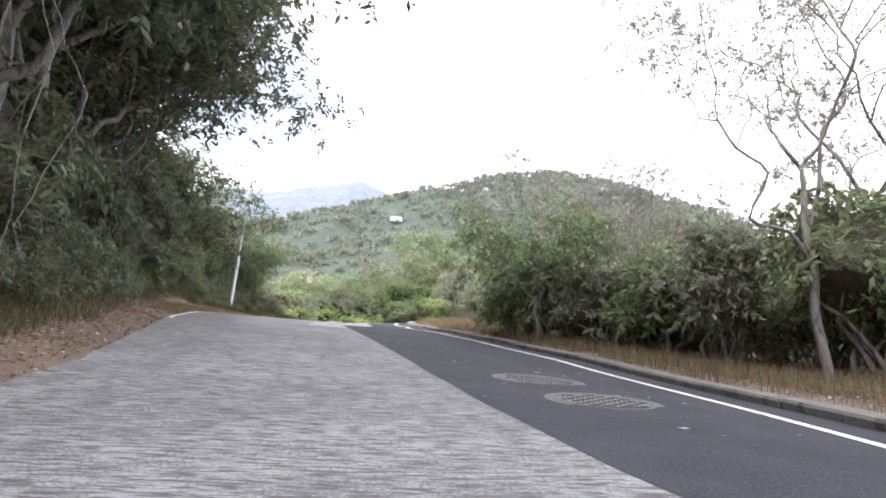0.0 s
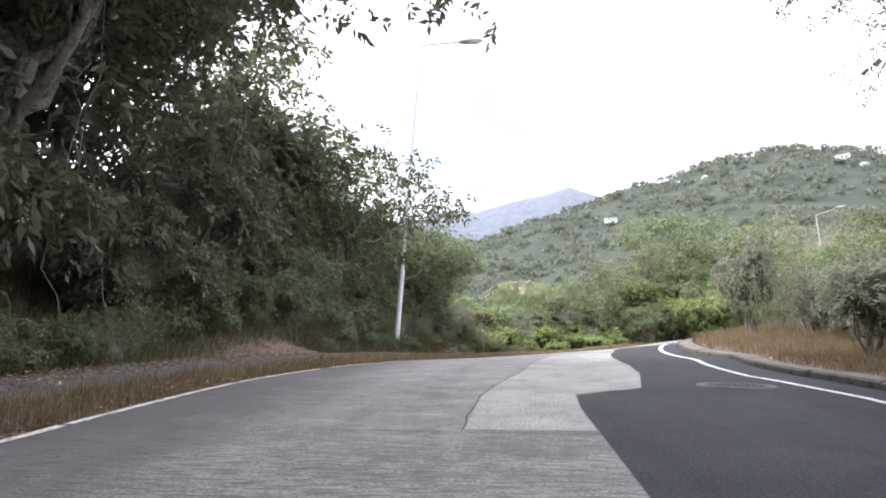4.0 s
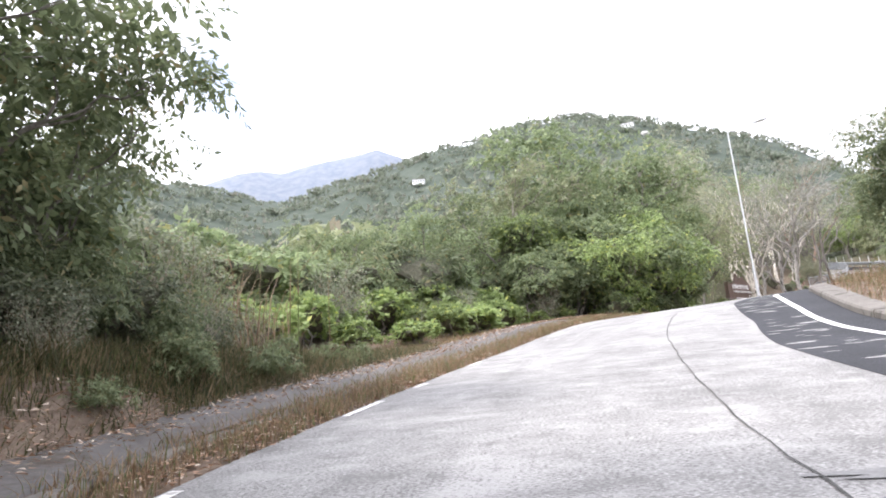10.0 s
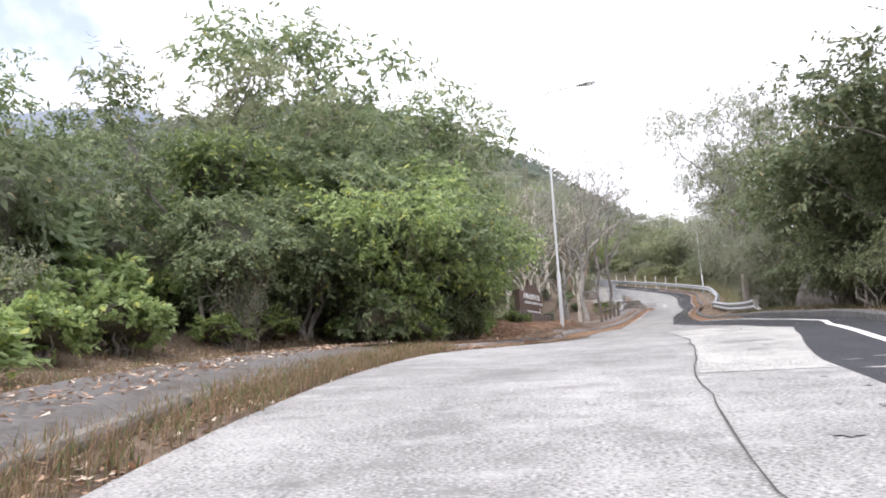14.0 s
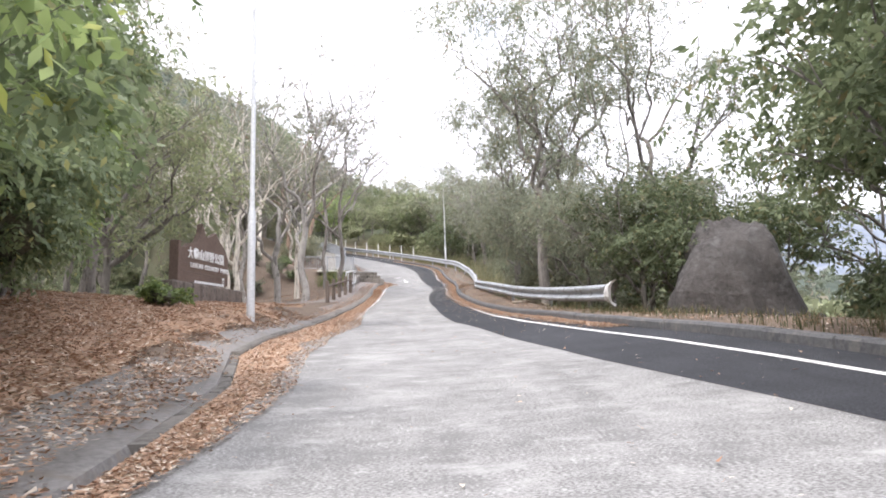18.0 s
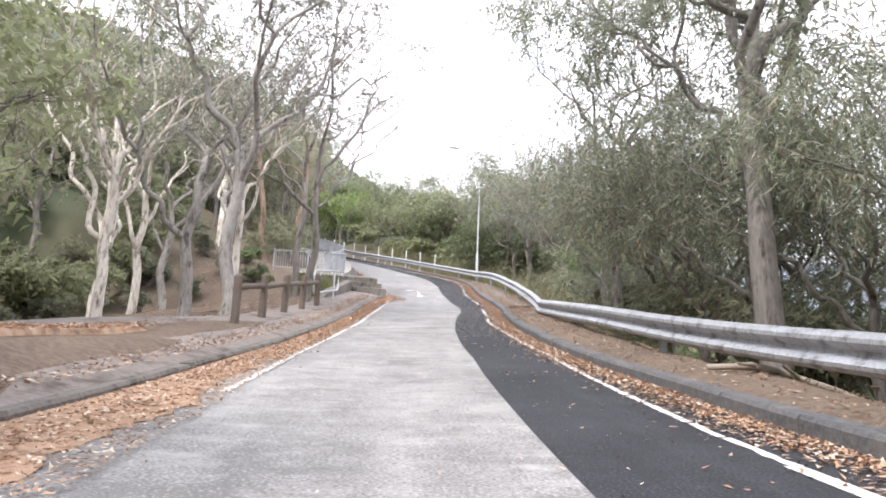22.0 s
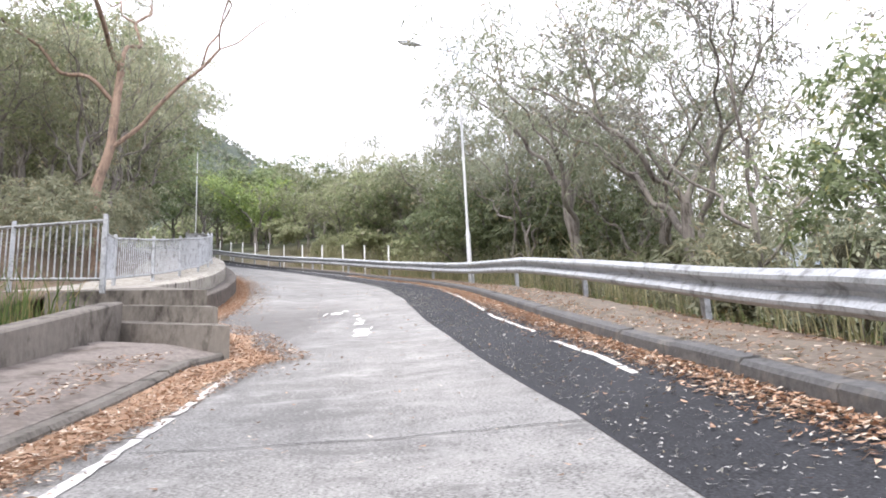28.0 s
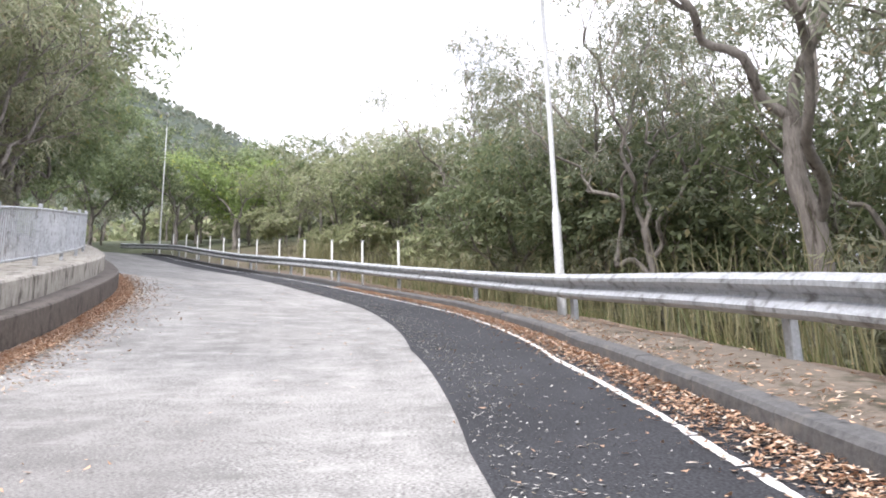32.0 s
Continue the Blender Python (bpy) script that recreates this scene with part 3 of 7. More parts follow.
def tube_data(points, radii, sides=8):
    """Vertices and faces of a closed tube along points."""
    p, r = np.asarray(points, float), np.broadcast_to(np.asarray(radii, float), (len(points),))
    t = np.gradient(p, axis=0)
    t /= np.linalg.norm(t, axis=1, keepdims=True) + 1e-9
    ref = np.array([0.0, 0.0, 1.0]) if abs(t[:, 2]).mean() < 0.8 else np.array([1.0, 0.0, 0.0])
    u = np.cross(t, ref)
    u /= np.linalg.norm(u, axis=1, keepdims=True) + 1e-9
    w = np.cross(t, u)
    a = np.linspace(0, 2 * np.pi, sides, endpoint=False)
    ring = p[:, None] + r[:, None, None] * (np.cos(a)[None, :, None] * u[:, None] + np.sin(a)[None, :, None] * w[:, None])
    v = ring.reshape(-1, 3)
    f = []
    for i in range(len(p) - 1):
        for k in range(sides):
            f.append((i * sides + k, i * sides + (k + 1) % sides, (i + 1) * sides + (k + 1) % sides, (i + 1) * sides + k))
    # the caps have corners of their own, so that the sides stay evenly shaded
    n = len(v)
    v = np.concatenate([v, ring[0], ring[-1]])
    f.append(tuple(range(n, n + sides))[::-1])
    f.append(tuple(range(n + sides, n + 2 * sides)))
    return v, f


def tubes(name, list_of, mat, smooth=True):
    """One mesh of several tubes: (points, radii, sides)."""
    vs, fs, n = [], [], 0
    for pts, rad, sides in list_of:
        v, f = tube_data(pts, rad, sides)
        vs.append(v)
        fs += [tuple(i + n for i in q) for q in f]
        n += len(v)
    return mesh_of(name, np.vstack(vs), fs, mat, smooth=smooth)


def strip(name, s, offsets, dz, mat):
    """A sheet along the road: for each run s, places at the offsets (arrays as long as s), at heights dz."""
    s = np.asarray(s, float)
    cols = [on_road(s, np.broadcast_to(o, s.shape), np.broadcast_to(z, s.shape)) for o, z in zip(offsets, dz)]
    k, m = len(s), len(cols)
    v = np.stack(cols, 1).reshape(-1, 3)
    uv = np.stack([np.stack([s, np.broadcast_to(o, s.shape)], 1) for o in offsets], 1).reshape(-1, 2)
    f = [(i * m + j, i * m + j + 1, (i + 1) * m + j + 1, (i + 1) * m + j) for i in range(k - 1) for j in range(m - 1)]
    return mesh_of(name, v, f, mat, uv)


def smoothed(p, k=3):
    """More points on a smooth curve through points."""
    q = np.vstack([2 * p[0] - p[1], p, 2 * p[-1] - p[-2]])
    u = np.linspace(0, 1, k, endpoint=False)[:, None]
    out = [0.5 * (2 * b + (c - a) * u + (2 * a - 5 * b + 4 * c - d) * u**2 + (3 * b - a - 3 * c + d) * u**3) for a, b, c, d in zip(q, q[1:], q[2:], q[3:])]
    return np.vstack(out + [p[-1:]])


def bent(rng, start, end, n=6, wobble=0.1):
    t = np.linspace(0, 1, n)[:, None]
    p = np.asarray(start) * (1 - t) + np.asarray(end) * t
    p[1:-1] += rng.normal(0, wobble, (n - 2, 3)) * np.linalg.norm(np.subtract(end, start))
    return p


# ---------------------------------------------------------------- ground and road
def grid_axis(lo, hi, step, far):
    fine = np.arange(lo, hi, step)
    out, d = [], step
    v = hi
    while v < far:
        out.append(v)
        d = min(d * 1.16, 90)
        v += d
    below, d = [], step
    v = lo
    while v > -far:
        d = min(d * 1.16, 90)
        v -= d
        below.append(v)
    return np.array(below[::-1] + list(fine) + out)


def build_ground():
    gx, gy = grid_axis(-22, 58, 0.7, 4300), grid_axis(-12, 138, 0.7, 4300)
    X, Y = np.meshgrid(gx, gy)
    Z = ground_z(X, Y)
    v = np.stack([X, Y, Z], -1).reshape(-1, 3)
    nx, ny = len(gx), len(gy)
    i, j = np.meshgrid(np.arange(nx - 1), np.arange(ny - 1))
    a = (j * nx + i).ravel()
    f = np.stack([a, a + 1, a + nx + 1, a + nx], 1)
    m, n, l, b = material("ground_cover", 0.95)
    g = n.new("ShaderNodeNewGeometry")
    big = tex(n, l, "ShaderNodeTexNoise", g.outputs["Position"], Scale=0.03, Detail=8.0, Roughness=0.65)
    mid = tex(n, l, "ShaderNodeTexNoise", g.outputs["Position"], Scale=0.5, Detail=6.0, Roughness=0.65)
    fine = tex(n, l, "ShaderNodeTexNoise", g.outputs["Position"], Scale=14.0, Detail=4.0, Roughness=0.7)
    litter = blend(n, l, steps(n, l, mid.outputs["Fac"], 0.35, 0.65), (0.095, 0.068, 0.05), (0.18, 0.13, 0.095))
    litter = blend(n, l, steps(n, l, fine.outputs["Fac"], 0.4, 0.7), litter, (0.21, 0.165, 0.125))
    woods = blend(n, l, steps(n, l, big.outputs["Fac"], 0.35, 0.65), (0.05, 0.066, 0.035), (0.09, 0.105, 0.062))
    woods = blend(n, l, steps(n, l, mid.outputs["Fac"], 0.5, 0.72), woods, (0.10, 0.10, 0.06))
    away = n.new("ShaderNodeAttribute")
    away.attribute_name = "away"
    litter = blend(n, l, steps(n, l, away.outputs["Fac"], 8, 15), litter, woods)
    dist = n.new("ShaderNodeVectorMath")
    dist.operation = "DISTANCE"
    dist.inputs[1].default_value = (10, 50, 10)
    l.new(g.outputs["Position"], dist.inputs[0])
    # far slopes turn bluer beyond 300 m: distance haze put into the colour
    hazed_heath = blend(n, l, steps(n, l, big.outputs["Fac"], 0.4, 0.6), (0.05, 0.068, 0.05), (0.075, 0.092, 0.07))
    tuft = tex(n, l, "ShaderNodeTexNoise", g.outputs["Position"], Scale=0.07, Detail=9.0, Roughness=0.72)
    hazed_heath = blend(n, l, steps(n, l, tuft.outputs["Fac"], 0.50, 0.62), hazed_heath, (0.042, 0.058, 0.04))
    hazed_heath = blend(n, l, steps(n, l, tuft.outputs["Fac"], 0.36, 0.30), hazed_heath, (0.10, 0.11, 0.09))
    woods = blend(n, l, steps(n, l, dist.outputs["Value"], 300, 800), woods, hazed_heath)
    # peaks tinted blue-grey, haze over distance painted into the ground
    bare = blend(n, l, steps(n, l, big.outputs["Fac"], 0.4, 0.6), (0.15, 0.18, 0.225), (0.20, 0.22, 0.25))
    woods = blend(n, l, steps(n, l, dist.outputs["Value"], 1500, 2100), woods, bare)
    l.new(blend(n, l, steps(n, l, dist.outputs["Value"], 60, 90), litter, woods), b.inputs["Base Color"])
    bump(n, l, b, fine.outputs["Fac"], 0.7, 0.04)
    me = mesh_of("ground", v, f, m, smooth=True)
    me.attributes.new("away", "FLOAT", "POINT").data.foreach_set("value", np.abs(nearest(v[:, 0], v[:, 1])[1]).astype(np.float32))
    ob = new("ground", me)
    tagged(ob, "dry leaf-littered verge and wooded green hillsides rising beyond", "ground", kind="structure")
    return gx, gy, Z


GROUND_X, GROUND_Y, GROUND_Z = build_ground()


def bed_z(x, y):
    """The height of the ground sheet itself, between its corners."""
    i = np.clip(np.searchsorted(GROUND_X, x) - 1, 0, len(GROUND_X) - 2)
    j = np.clip(np.searchsorted(GROUND_Y, y) - 1, 0, len(GROUND_Y) - 2)
    a = (x - GROUND_X[i]) / (GROUND_X[i + 1] - GROUND_X[i])
    b = (y - GROUND_Y[j]) / (GROUND_Y[j + 1] - GROUND_Y[j])
    return (GROUND_Z[j, i] * (1 - a) + GROUND_Z[j, i + 1] * a) * (1 - b) + (GROUND_Z[j + 1, i] * (1 - a) + GROUND_Z[j + 1, i + 1] * a) * b


RUN = np.arange(-8, S_END, 0.4)
L_E, A_E, R_L, R_K = left_edge(RUN), asphalt_edge(RUN), right_line(RUN), right_kerb(RUN)
road = thing("road", (0, 0, 0), "steep winding road of worn pale concrete with a dark asphalt strip", "road", kind="structure")
k = np.linspace(0, 1, 7)
part("carriageway", strip("carriageway", RUN, [L_E + (A_E - L_E) * t for t in k], [0.0] * 7, M_CONCRETE), parent=road, label="worn pale concrete carriageway with brushed grooves")
part("asphalt_strip", strip("asphalt_strip", RUN, [A_E + (R_K - A_E) * t for t in np.linspace(0, 1, 4)], [0.002] + [0.004] * 3, M_ASPHALT), parent=road, label="dark asphalt strip")


def dashes(name, spans, centre, width, label, jag=0.0):
    for a, b in spans:
        s = np.arange(a, b + 0.01, 0.25)
        c = centre(s)
        e = RNG.normal(0, jag, len(s)) if jag else 0
        part(name, strip(name, s, [c - width / 2 + e, c + width / 2 + e], [0.008, 0.008], M_PAINT), parent=road, label=label)



def flaked_line(spans, centre, width, label, seed):
    """An old line of which flakes are left."""
    rng = np.random.default_rng(seed)
    v, f = [], []
    for a, b in spans:
        s = a
        while s < b:
            e = s + rng.uniform(0.08, 0.5)
            u = np.linspace(s, min(e, b), 4)
            c = centre(u)
            lo, hi = c - width / 2 + np.abs(rng.normal(0, width * 0.14, 4)), c + width / 2 - np.abs(rng.normal(0, width * 0.14, 4))
            k = len(v)
            v += list(on_road(u, lo, 0.006)) + list(on_road(u, hi, 0.006))
            f += [(k + i, k + i + 1, k + 5 + i, k + 4 + i) for i in range(3)]
            s = e + max(0.0, rng.normal(0.005, 0.03))
    part("edge_line", mesh_of("edge_line", np.array(v), f, M_PAINT), parent=road, label=label)


dashes("edge_line", [(-8, 41.5), (43.5, 66)], right_line, 0.085, "white edge line")
flaked_line([(66, 75.3), (75.6, 78.6), (79.0, 82.6), (85.3, 87.2)], lambda s: right_line(s) + 0.02, 0.07, "worn white edge line", 49)
flaked_line([(88, 90.4), (91, 135)], lambda s: right_line(s) + 0.06, 0.06, "thin worn white edge line", 47)
flaked_line([(12.5, 20), (20.4, 24), (25, 26.2), (27, 27.6), (29, 29.6), (31.5, 32.2), (33, 33.3), (35, 35.4)], lambda s: left_edge(s) + 0.07, 0.08, "worn and flaking white edge line", 43)
flaked_line([(68.4, 71.2), (71.3, 75.4), (75.5, 82.8), (83.2, 86.6)], left_line, 0.08, "worn and flaking white edge line", 41)


# ---------------------------------------------------------------- kerbs, footpath, lines of stones
def kerb_run(name, a, b, edge, side, width, up, step, label, mat, under=0.25):
    """A row of kerb stones along an edge; side is +1 when the kerb lies to the right of the edge."""
    row = thing(name, (0, 0, 0), label, "kerb", kind="structure")
    for s0 in np.arange(a, b, step):
        s = np.array([s0 + 0.006, s0 + step / 2, s0 + step - 0.006])
        e = edge(s)
        lift = up + RNG.normal(0, 0.004)
        slip = RNG.normal(0, 0.006)
        d = [e + slip, e + slip + side * 0.02, e + slip + side * width]
        low = on_road(s, d[0], -under)
        mid = on_road(s, d[0], lift - 0.025)
        top = on_road(s, d[1], lift)
        out = on_road(s, d[2], lift)
        base = on_road(s, d[2], -under)
        rings = np.stack([low, mid, top, out, base], 1)
        v = rings.reshape(-1, 3)
        f = [(i * 5 + k, i * 5 + (k + 1) % 5, (i + 1) * 5 + (k + 1) % 5, (i + 1) * 5 + k) for i in range(2) for k in range(5)]
        f += [(0, 4, 3, 2, 1), (10, 11, 12, 13, 14)]
        if side > 0:
            f = [q[::-1] for q in f]
        part("kerb_stone", mesh_of("kerb_stone", v, f, mat), parent=row)
    return row


kerb_run("kerb_right_low", -8, 42.0, right_kerb, 1, 0.3, 0.09, 1.5, "low weathered concrete kerb below the grassy verge", M_KERB)
kerb_run("kerb_right_high", 42.0, 136.0, right_kerb, 1, 0.14, 0.12, 0.95, "stained dark concrete kerb beside the asphalt strip", M_DARKKERB)
kerb_run("kerb_left_sunk", 54.0, 59.0, left_edge, -1, 0.12, 0.03, 0.95, "sunken concrete kerb buried in leaves", M_KERB)
kerb_run("kerb_left", 59.0, 87.0, left_edge, -1, 0.12, 0.075, 0.95, "worn concrete kerb along the footpath", M_KERB)
kerb_run("kerb_left_low", 18.0, 45.0, lambda s: left_edge(s) - 0.32, -1, 0.11, 0.09, 0.95, "overgrown concrete kerb behind a strip of dry grass", M_KERB)

apron_s = np.arange(82, 104, 0.5)
ap = right_kerb(apron_s)
apron = new("apron", strip("apron", apron_s, [ap + 0.13, ap + 0.5, ap + 0.8 + 0.12 * np.sin(apron_s)], [0.116, 0.12, 0.1], M_APRON))
tagged(apron, "rough concrete apron between kerb and crash barrier", "pavement", kind="structure")

fp_s = np.arange(14, 46, 0.5)
fe = left_edge(fp_s)
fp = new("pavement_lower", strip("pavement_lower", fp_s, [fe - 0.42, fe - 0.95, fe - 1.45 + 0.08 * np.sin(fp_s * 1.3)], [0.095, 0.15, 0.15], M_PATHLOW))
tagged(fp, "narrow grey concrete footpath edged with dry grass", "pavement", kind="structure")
fp_s = np.arange(51.0, 88.2, 0.4)
fe = left_edge(fp_s)
wide = along([(47, 1.0), (57, 0.95), (59.5, 0.58), (64.5, 0.58), (67, 1.0), (68.8, 1.2), (70.6, 1.35), (71.5, 3.2), (73.0, 3.0), (74.6, 1.4), (80, 1.2), (89, 1.25)])(fp_s)
fp_lift = [-0.06 + 0 * fp_s, np.interp(fp_s, [51, 56, 59], [0.0, 0.04, 0.078]), np.interp(fp_s, [51, 56, 59], [0.05, 0.1, 0.15]), np.interp(fp_s, [51, 56, 59], [0.1, 0.16, 0.215]), -0.15 + 0 * fp_s]
cut = 38
fp = new("pavement_middle", strip("pavement_middle", fp_s[:cut], [(fe - 0.07)[:cut], (fe - 0.11)[:cut], (fe - np.minimum(0.5, wide * 0.6))[:cut], (fe - wide)[:cut], (fe - wide - 0.04)[:cut]], [v[:cut] for v in fp_lift], M_PATHMID))
tagged(fp, "narrow dark footpath between two drifts of brown leaves", "pavement", kind="structure")
cut -= 1
fp = new("pavement_upper", strip("pavement_upper", fp_s[cut:], [(fe - 0.07)[cut:], (fe - 0.11)[cut:], (fe - np.minimum(0.5, wide * 0.6))[cut:], (fe - wide)[cut:], (fe - wide - 0.04)[cut:]], [v[cut:] for v in fp_lift], M_PATH))
tagged(fp, "grey concrete footpath scattered with brown leaves", "pavement", kind="structure")

old_s, old_k = np.arange(44.6, 52.0, 0.3), np.linspace(0, 1, 5)
old_w = 0.42 + 0.06 * np.sin(old_s * 2.7)
old_v = np.stack([on_road(old_s, left_edge(old_s) - 0.62 - old_w * (2 * k - 1)) for k in old_k], 1).reshape(-1, 3)
old_v[:, 2] = bed_z(old_v[:, 0], old_v[:, 1]) + np.tile([-0.05, 0.05, 0.055, 0.05, -0.05], len(old_s))
old_ob = new("pavement_old", mesh_of("pavement_old", old_v, [(5 * i + j, 5 * i + j + 1, 5 * i + 6 + j, 5 * i + 5 + j) for i in range(len(old_s) - 1) for j in range(4)], M_PATH))
tagged(old_ob, "broken strip of old pale footpath half buried in leaves", "pavement", kind="structure")

fork = np.linspace(0, 1, 14)
fork_s, fork_d = 72.2 + 6.5 * fork, -4.4 - 4.8 * fork
fork_l, fork_r = on_road(fork_s - 0.5, fork_d - 0.45), on_road(fork_s + 0.5, fork_d + 0.45)
for edge_line in (fork_l, fork_r):
    edge_line[:, 2] = ground_z(edge_line[:, 0], edge_line[:, 1]) + 0.05
fork_v = np.stack([fork_l * 1.06 - fork_r * 0.06, fork_l, fork_r, fork_r * 1.06 - fork_l * 0.06], 1)
fork_v[:, (0, 3), 2] -= 0.25
fork_v[0, :, 2] -= 0.25
fork_ob = new("pavement_fork", mesh_of("pavement_fork", fork_v.reshape(-1, 3), [(4 * i + j, 4 * i + j + 1, 4 * i + j + 5, 4 * i + j + 4) for i in range(13) for j in range(3)], M_PATH))
tagged(fork_ob, "narrow concrete path forking off into the picnic ground", "pavement", kind="structure")

# the sealed joints of the concrete slabs
joint = along([(14.5, -0.12), (16.7, 0.02), (19.7, 0.5), (22.8, 0.75), (26.3, 0.96), (30.1, 0.84), (34.4, 0.84), (37.6, 0.65), (39.8, 0.55), (42, 0.85), (43.6, 1.15), (45.4, 1.33), (49.2, 1.29), (52.1, 1.04)])
s = np.arange(14.8, 52, 0.3)
c = joint(s) + RNG.normal(0, 0.008, len(s))
part("joint", strip("joint", s, [c - 0.004 - 0.003 * np.sin(s * 5), c + 0.005], [0.007, 0.007], M_CRACK), parent=road, label="black sealed lengthwise joint")
for s0, a, b in ((14.8, -1.0, 0.8), (32.6, -0.5, 1.7), (50.2, 1.25, 2.4), (84.2, -1.2, 0.95), (93.0, -1.6, 0.3), (89.7, -1.0, 0.5)):
    d = np.linspace(a, b, 14)
    w = s0 + RNG.normal(0, 0.02, 14).cumsum() * 0.6
    v = np.concatenate([on_road(w - 0.005, d, 0.007), on_road(w + 0.005, d, 0.007)])
    f = [(i, i + 1, 14 + i + 1, 14 + i) for i in range(13)]
    part("joint", mesh_of("joint", v, f, M_CRACK), parent=road, label="cracked cross joint")


# newer concrete band across the road, worn patches, painted sun flecks, white paint
band_u = np.linspace(0, 1, 12)
band_d = np.linspace(-1.25, 1.98, 15)
skew = 0.4 * np.clip((band_d - 0.9) / 1.0, 0, 1) ** 1.5 + 0.12 * np.clip(-0.3 - band_d, 0, 1)
band_v = np.stack([on_road(27.5 + 0.87 * t + skew, band_d, 0.004) for t in band_u]).reshape(-1, 3)
band_uv = np.stack([np.stack([27.5 + 0.87 * t + skew, band_d], 1) for t in band_u]).reshape(-1, 2)
part("cross_band", mesh_of("cross_band", band_v, [(i * 15 + j + 1, i * 15 + j, i * 15 + 15 + j, i * 15 + 16 + j) for i in range(11) for j in range(14)], M_FRESH, band_uv), parent=road, label="band of smooth pale newer concrete")
for s0 in (27.5, 28.37):
    w = s0 + skew + RNG.normal(0, 0.012, 15)
    v = np.concatenate([on_road(w - 0.006, band_d, 0.0075), on_road(w + 0.006, band_d, 0.0075)])
    part("joint", mesh_of("joint", v, [(i, i + 1, 16 + i, 15 + i) for i in range(14)], M_CRACK), parent=road, label="cracked cross joint")


for slab_a0, slab_b0 in ((14.9, 26.9), (42.0, 52.1)):
    slab_s = np.arange(slab_a0, slab_b0, 0.2)
    slab_a, slab_b = joint(slab_s) + 0.012, np.maximum(asphalt_edge(slab_s) - 0.01, joint(slab_s) + 0.05)
    part("slab", strip("slab", slab_s, [slab_a + (slab_b - slab_a) * t for t in np.linspace(0, 1, 5)], [0.003] * 5, M_SLAB), parent=road, label="paler worn concrete slab beside the joint")


def flat_patches(name, spots, mat, z, label, ragged=0.2, square=False):
    """Irregular flat patches: run, offset, half length, half width."""
    v, f = [], []
    for s0, d0, a, b in spots:
        n0 = len(v)
        n = 18
        th = np.linspace(0, 2 * np.pi, n, endpoint=False)
        r = np.clip(1 + RNG.normal(0, ragged, n), 0.2, 1.9)
        if square:
            r = r / np.maximum(np.abs(np.cos(th)), np.abs(np.sin(th)))
        v += list(on_road(s0 + a * r * np.cos(th), d0 + b * r * np.sin(th), z))
        v.append(on_road(s0, d0, z))
        f += [(n0 + i, n0 + (i + 1) % n, n0 + n) for i in range(n)]
    ob = part(name, mesh_of(name, np.array(v), f, mat), parent=road, label=label)
    ob["kind"] = "stuff"


def random_spots(n, a, b, lo, hi, long, wide):
    s = RNG.uniform(a, b, n)
    u = RNG.random(n)
    d = lo(s) + (hi(s) - lo(s)) * u
    k = RNG.uniform(0.3, 1.0, n) ** 1.5
    return list(zip(s, d, long * k, wide * k * RNG.uniform(0.6, 1.4, n)))


flat_patches("worn_patch", random_spots(26, 14.5, 26.5, lambda s: joint(s) + 0.1, lambda s: asphalt_edge(s) - 0.05, 0.05, 0.07)
             + random_spots(40, 36, 53, lambda s: joint(s) + 0.1, lambda s: asphalt_edge(s) - 0.05, 0.05, 0.08)
             + [(21.05, 1.05, 0.06, 0.13), (20.6, 1.31, 0.08, 0.1), (21.37, 2.02, 0.09, 0.13), (21.15, 1.5, 0.04, 0.08), (21.25, 1.62, 0.03, 0.06), (27.3, -0.85, 0.12, 0.28), (27.9, 1.35, 0.1, 0.3), (29.2, 1.2, 0.06, 0.3), (44.5, 1.7, 0.12, 0.25), (46.2, 1.9, 0.07, 0.25)], M_STAIN, 0.0055, "dark worn patches in the concrete")
# first row: sun flecks under the trees painted pale; second row: scuffs
flat_patches("fleck_and_scuff", random_spots(90, 30, 42.5, lambda s: asphalt_edge(s) + 0.05, lambda s: right_line(s) - 0.1, 0.035, 0.16)
             + random_spots(60, -2, 12, lambda s: asphalt_edge(s) + 0.1, lambda s: right_line(s) - 0.1, 0.02, 0.03), M_FRESH, 0.0075, "pale painted sun flecks and scuffs on the asphalt")
flat_patches("paint_patch", [(89.08, -0.31, 0.13, 0.085), (89.34, -0.29, 0.10, 0.09), (89.66, -0.33, 0.16, 0.095), (89.95, -0.22, 0.2, 0.01), (90.62, -0.43, 0.2, 0.06), (91.05, -0.42, 0.1, 0.045), (91.4, -0.5, 0.16, 0.03),
                             (92.1, -0.6, 0.1, 0.05), (92.75, -0.98, 0.22, 0.09), (93.2, -0.88, 0.12, 0.05), (92.6, -1.15, 0.3, 0.015)], M_PAINT, 0.009, "ragged patches of thick white paint", 0.07, True)


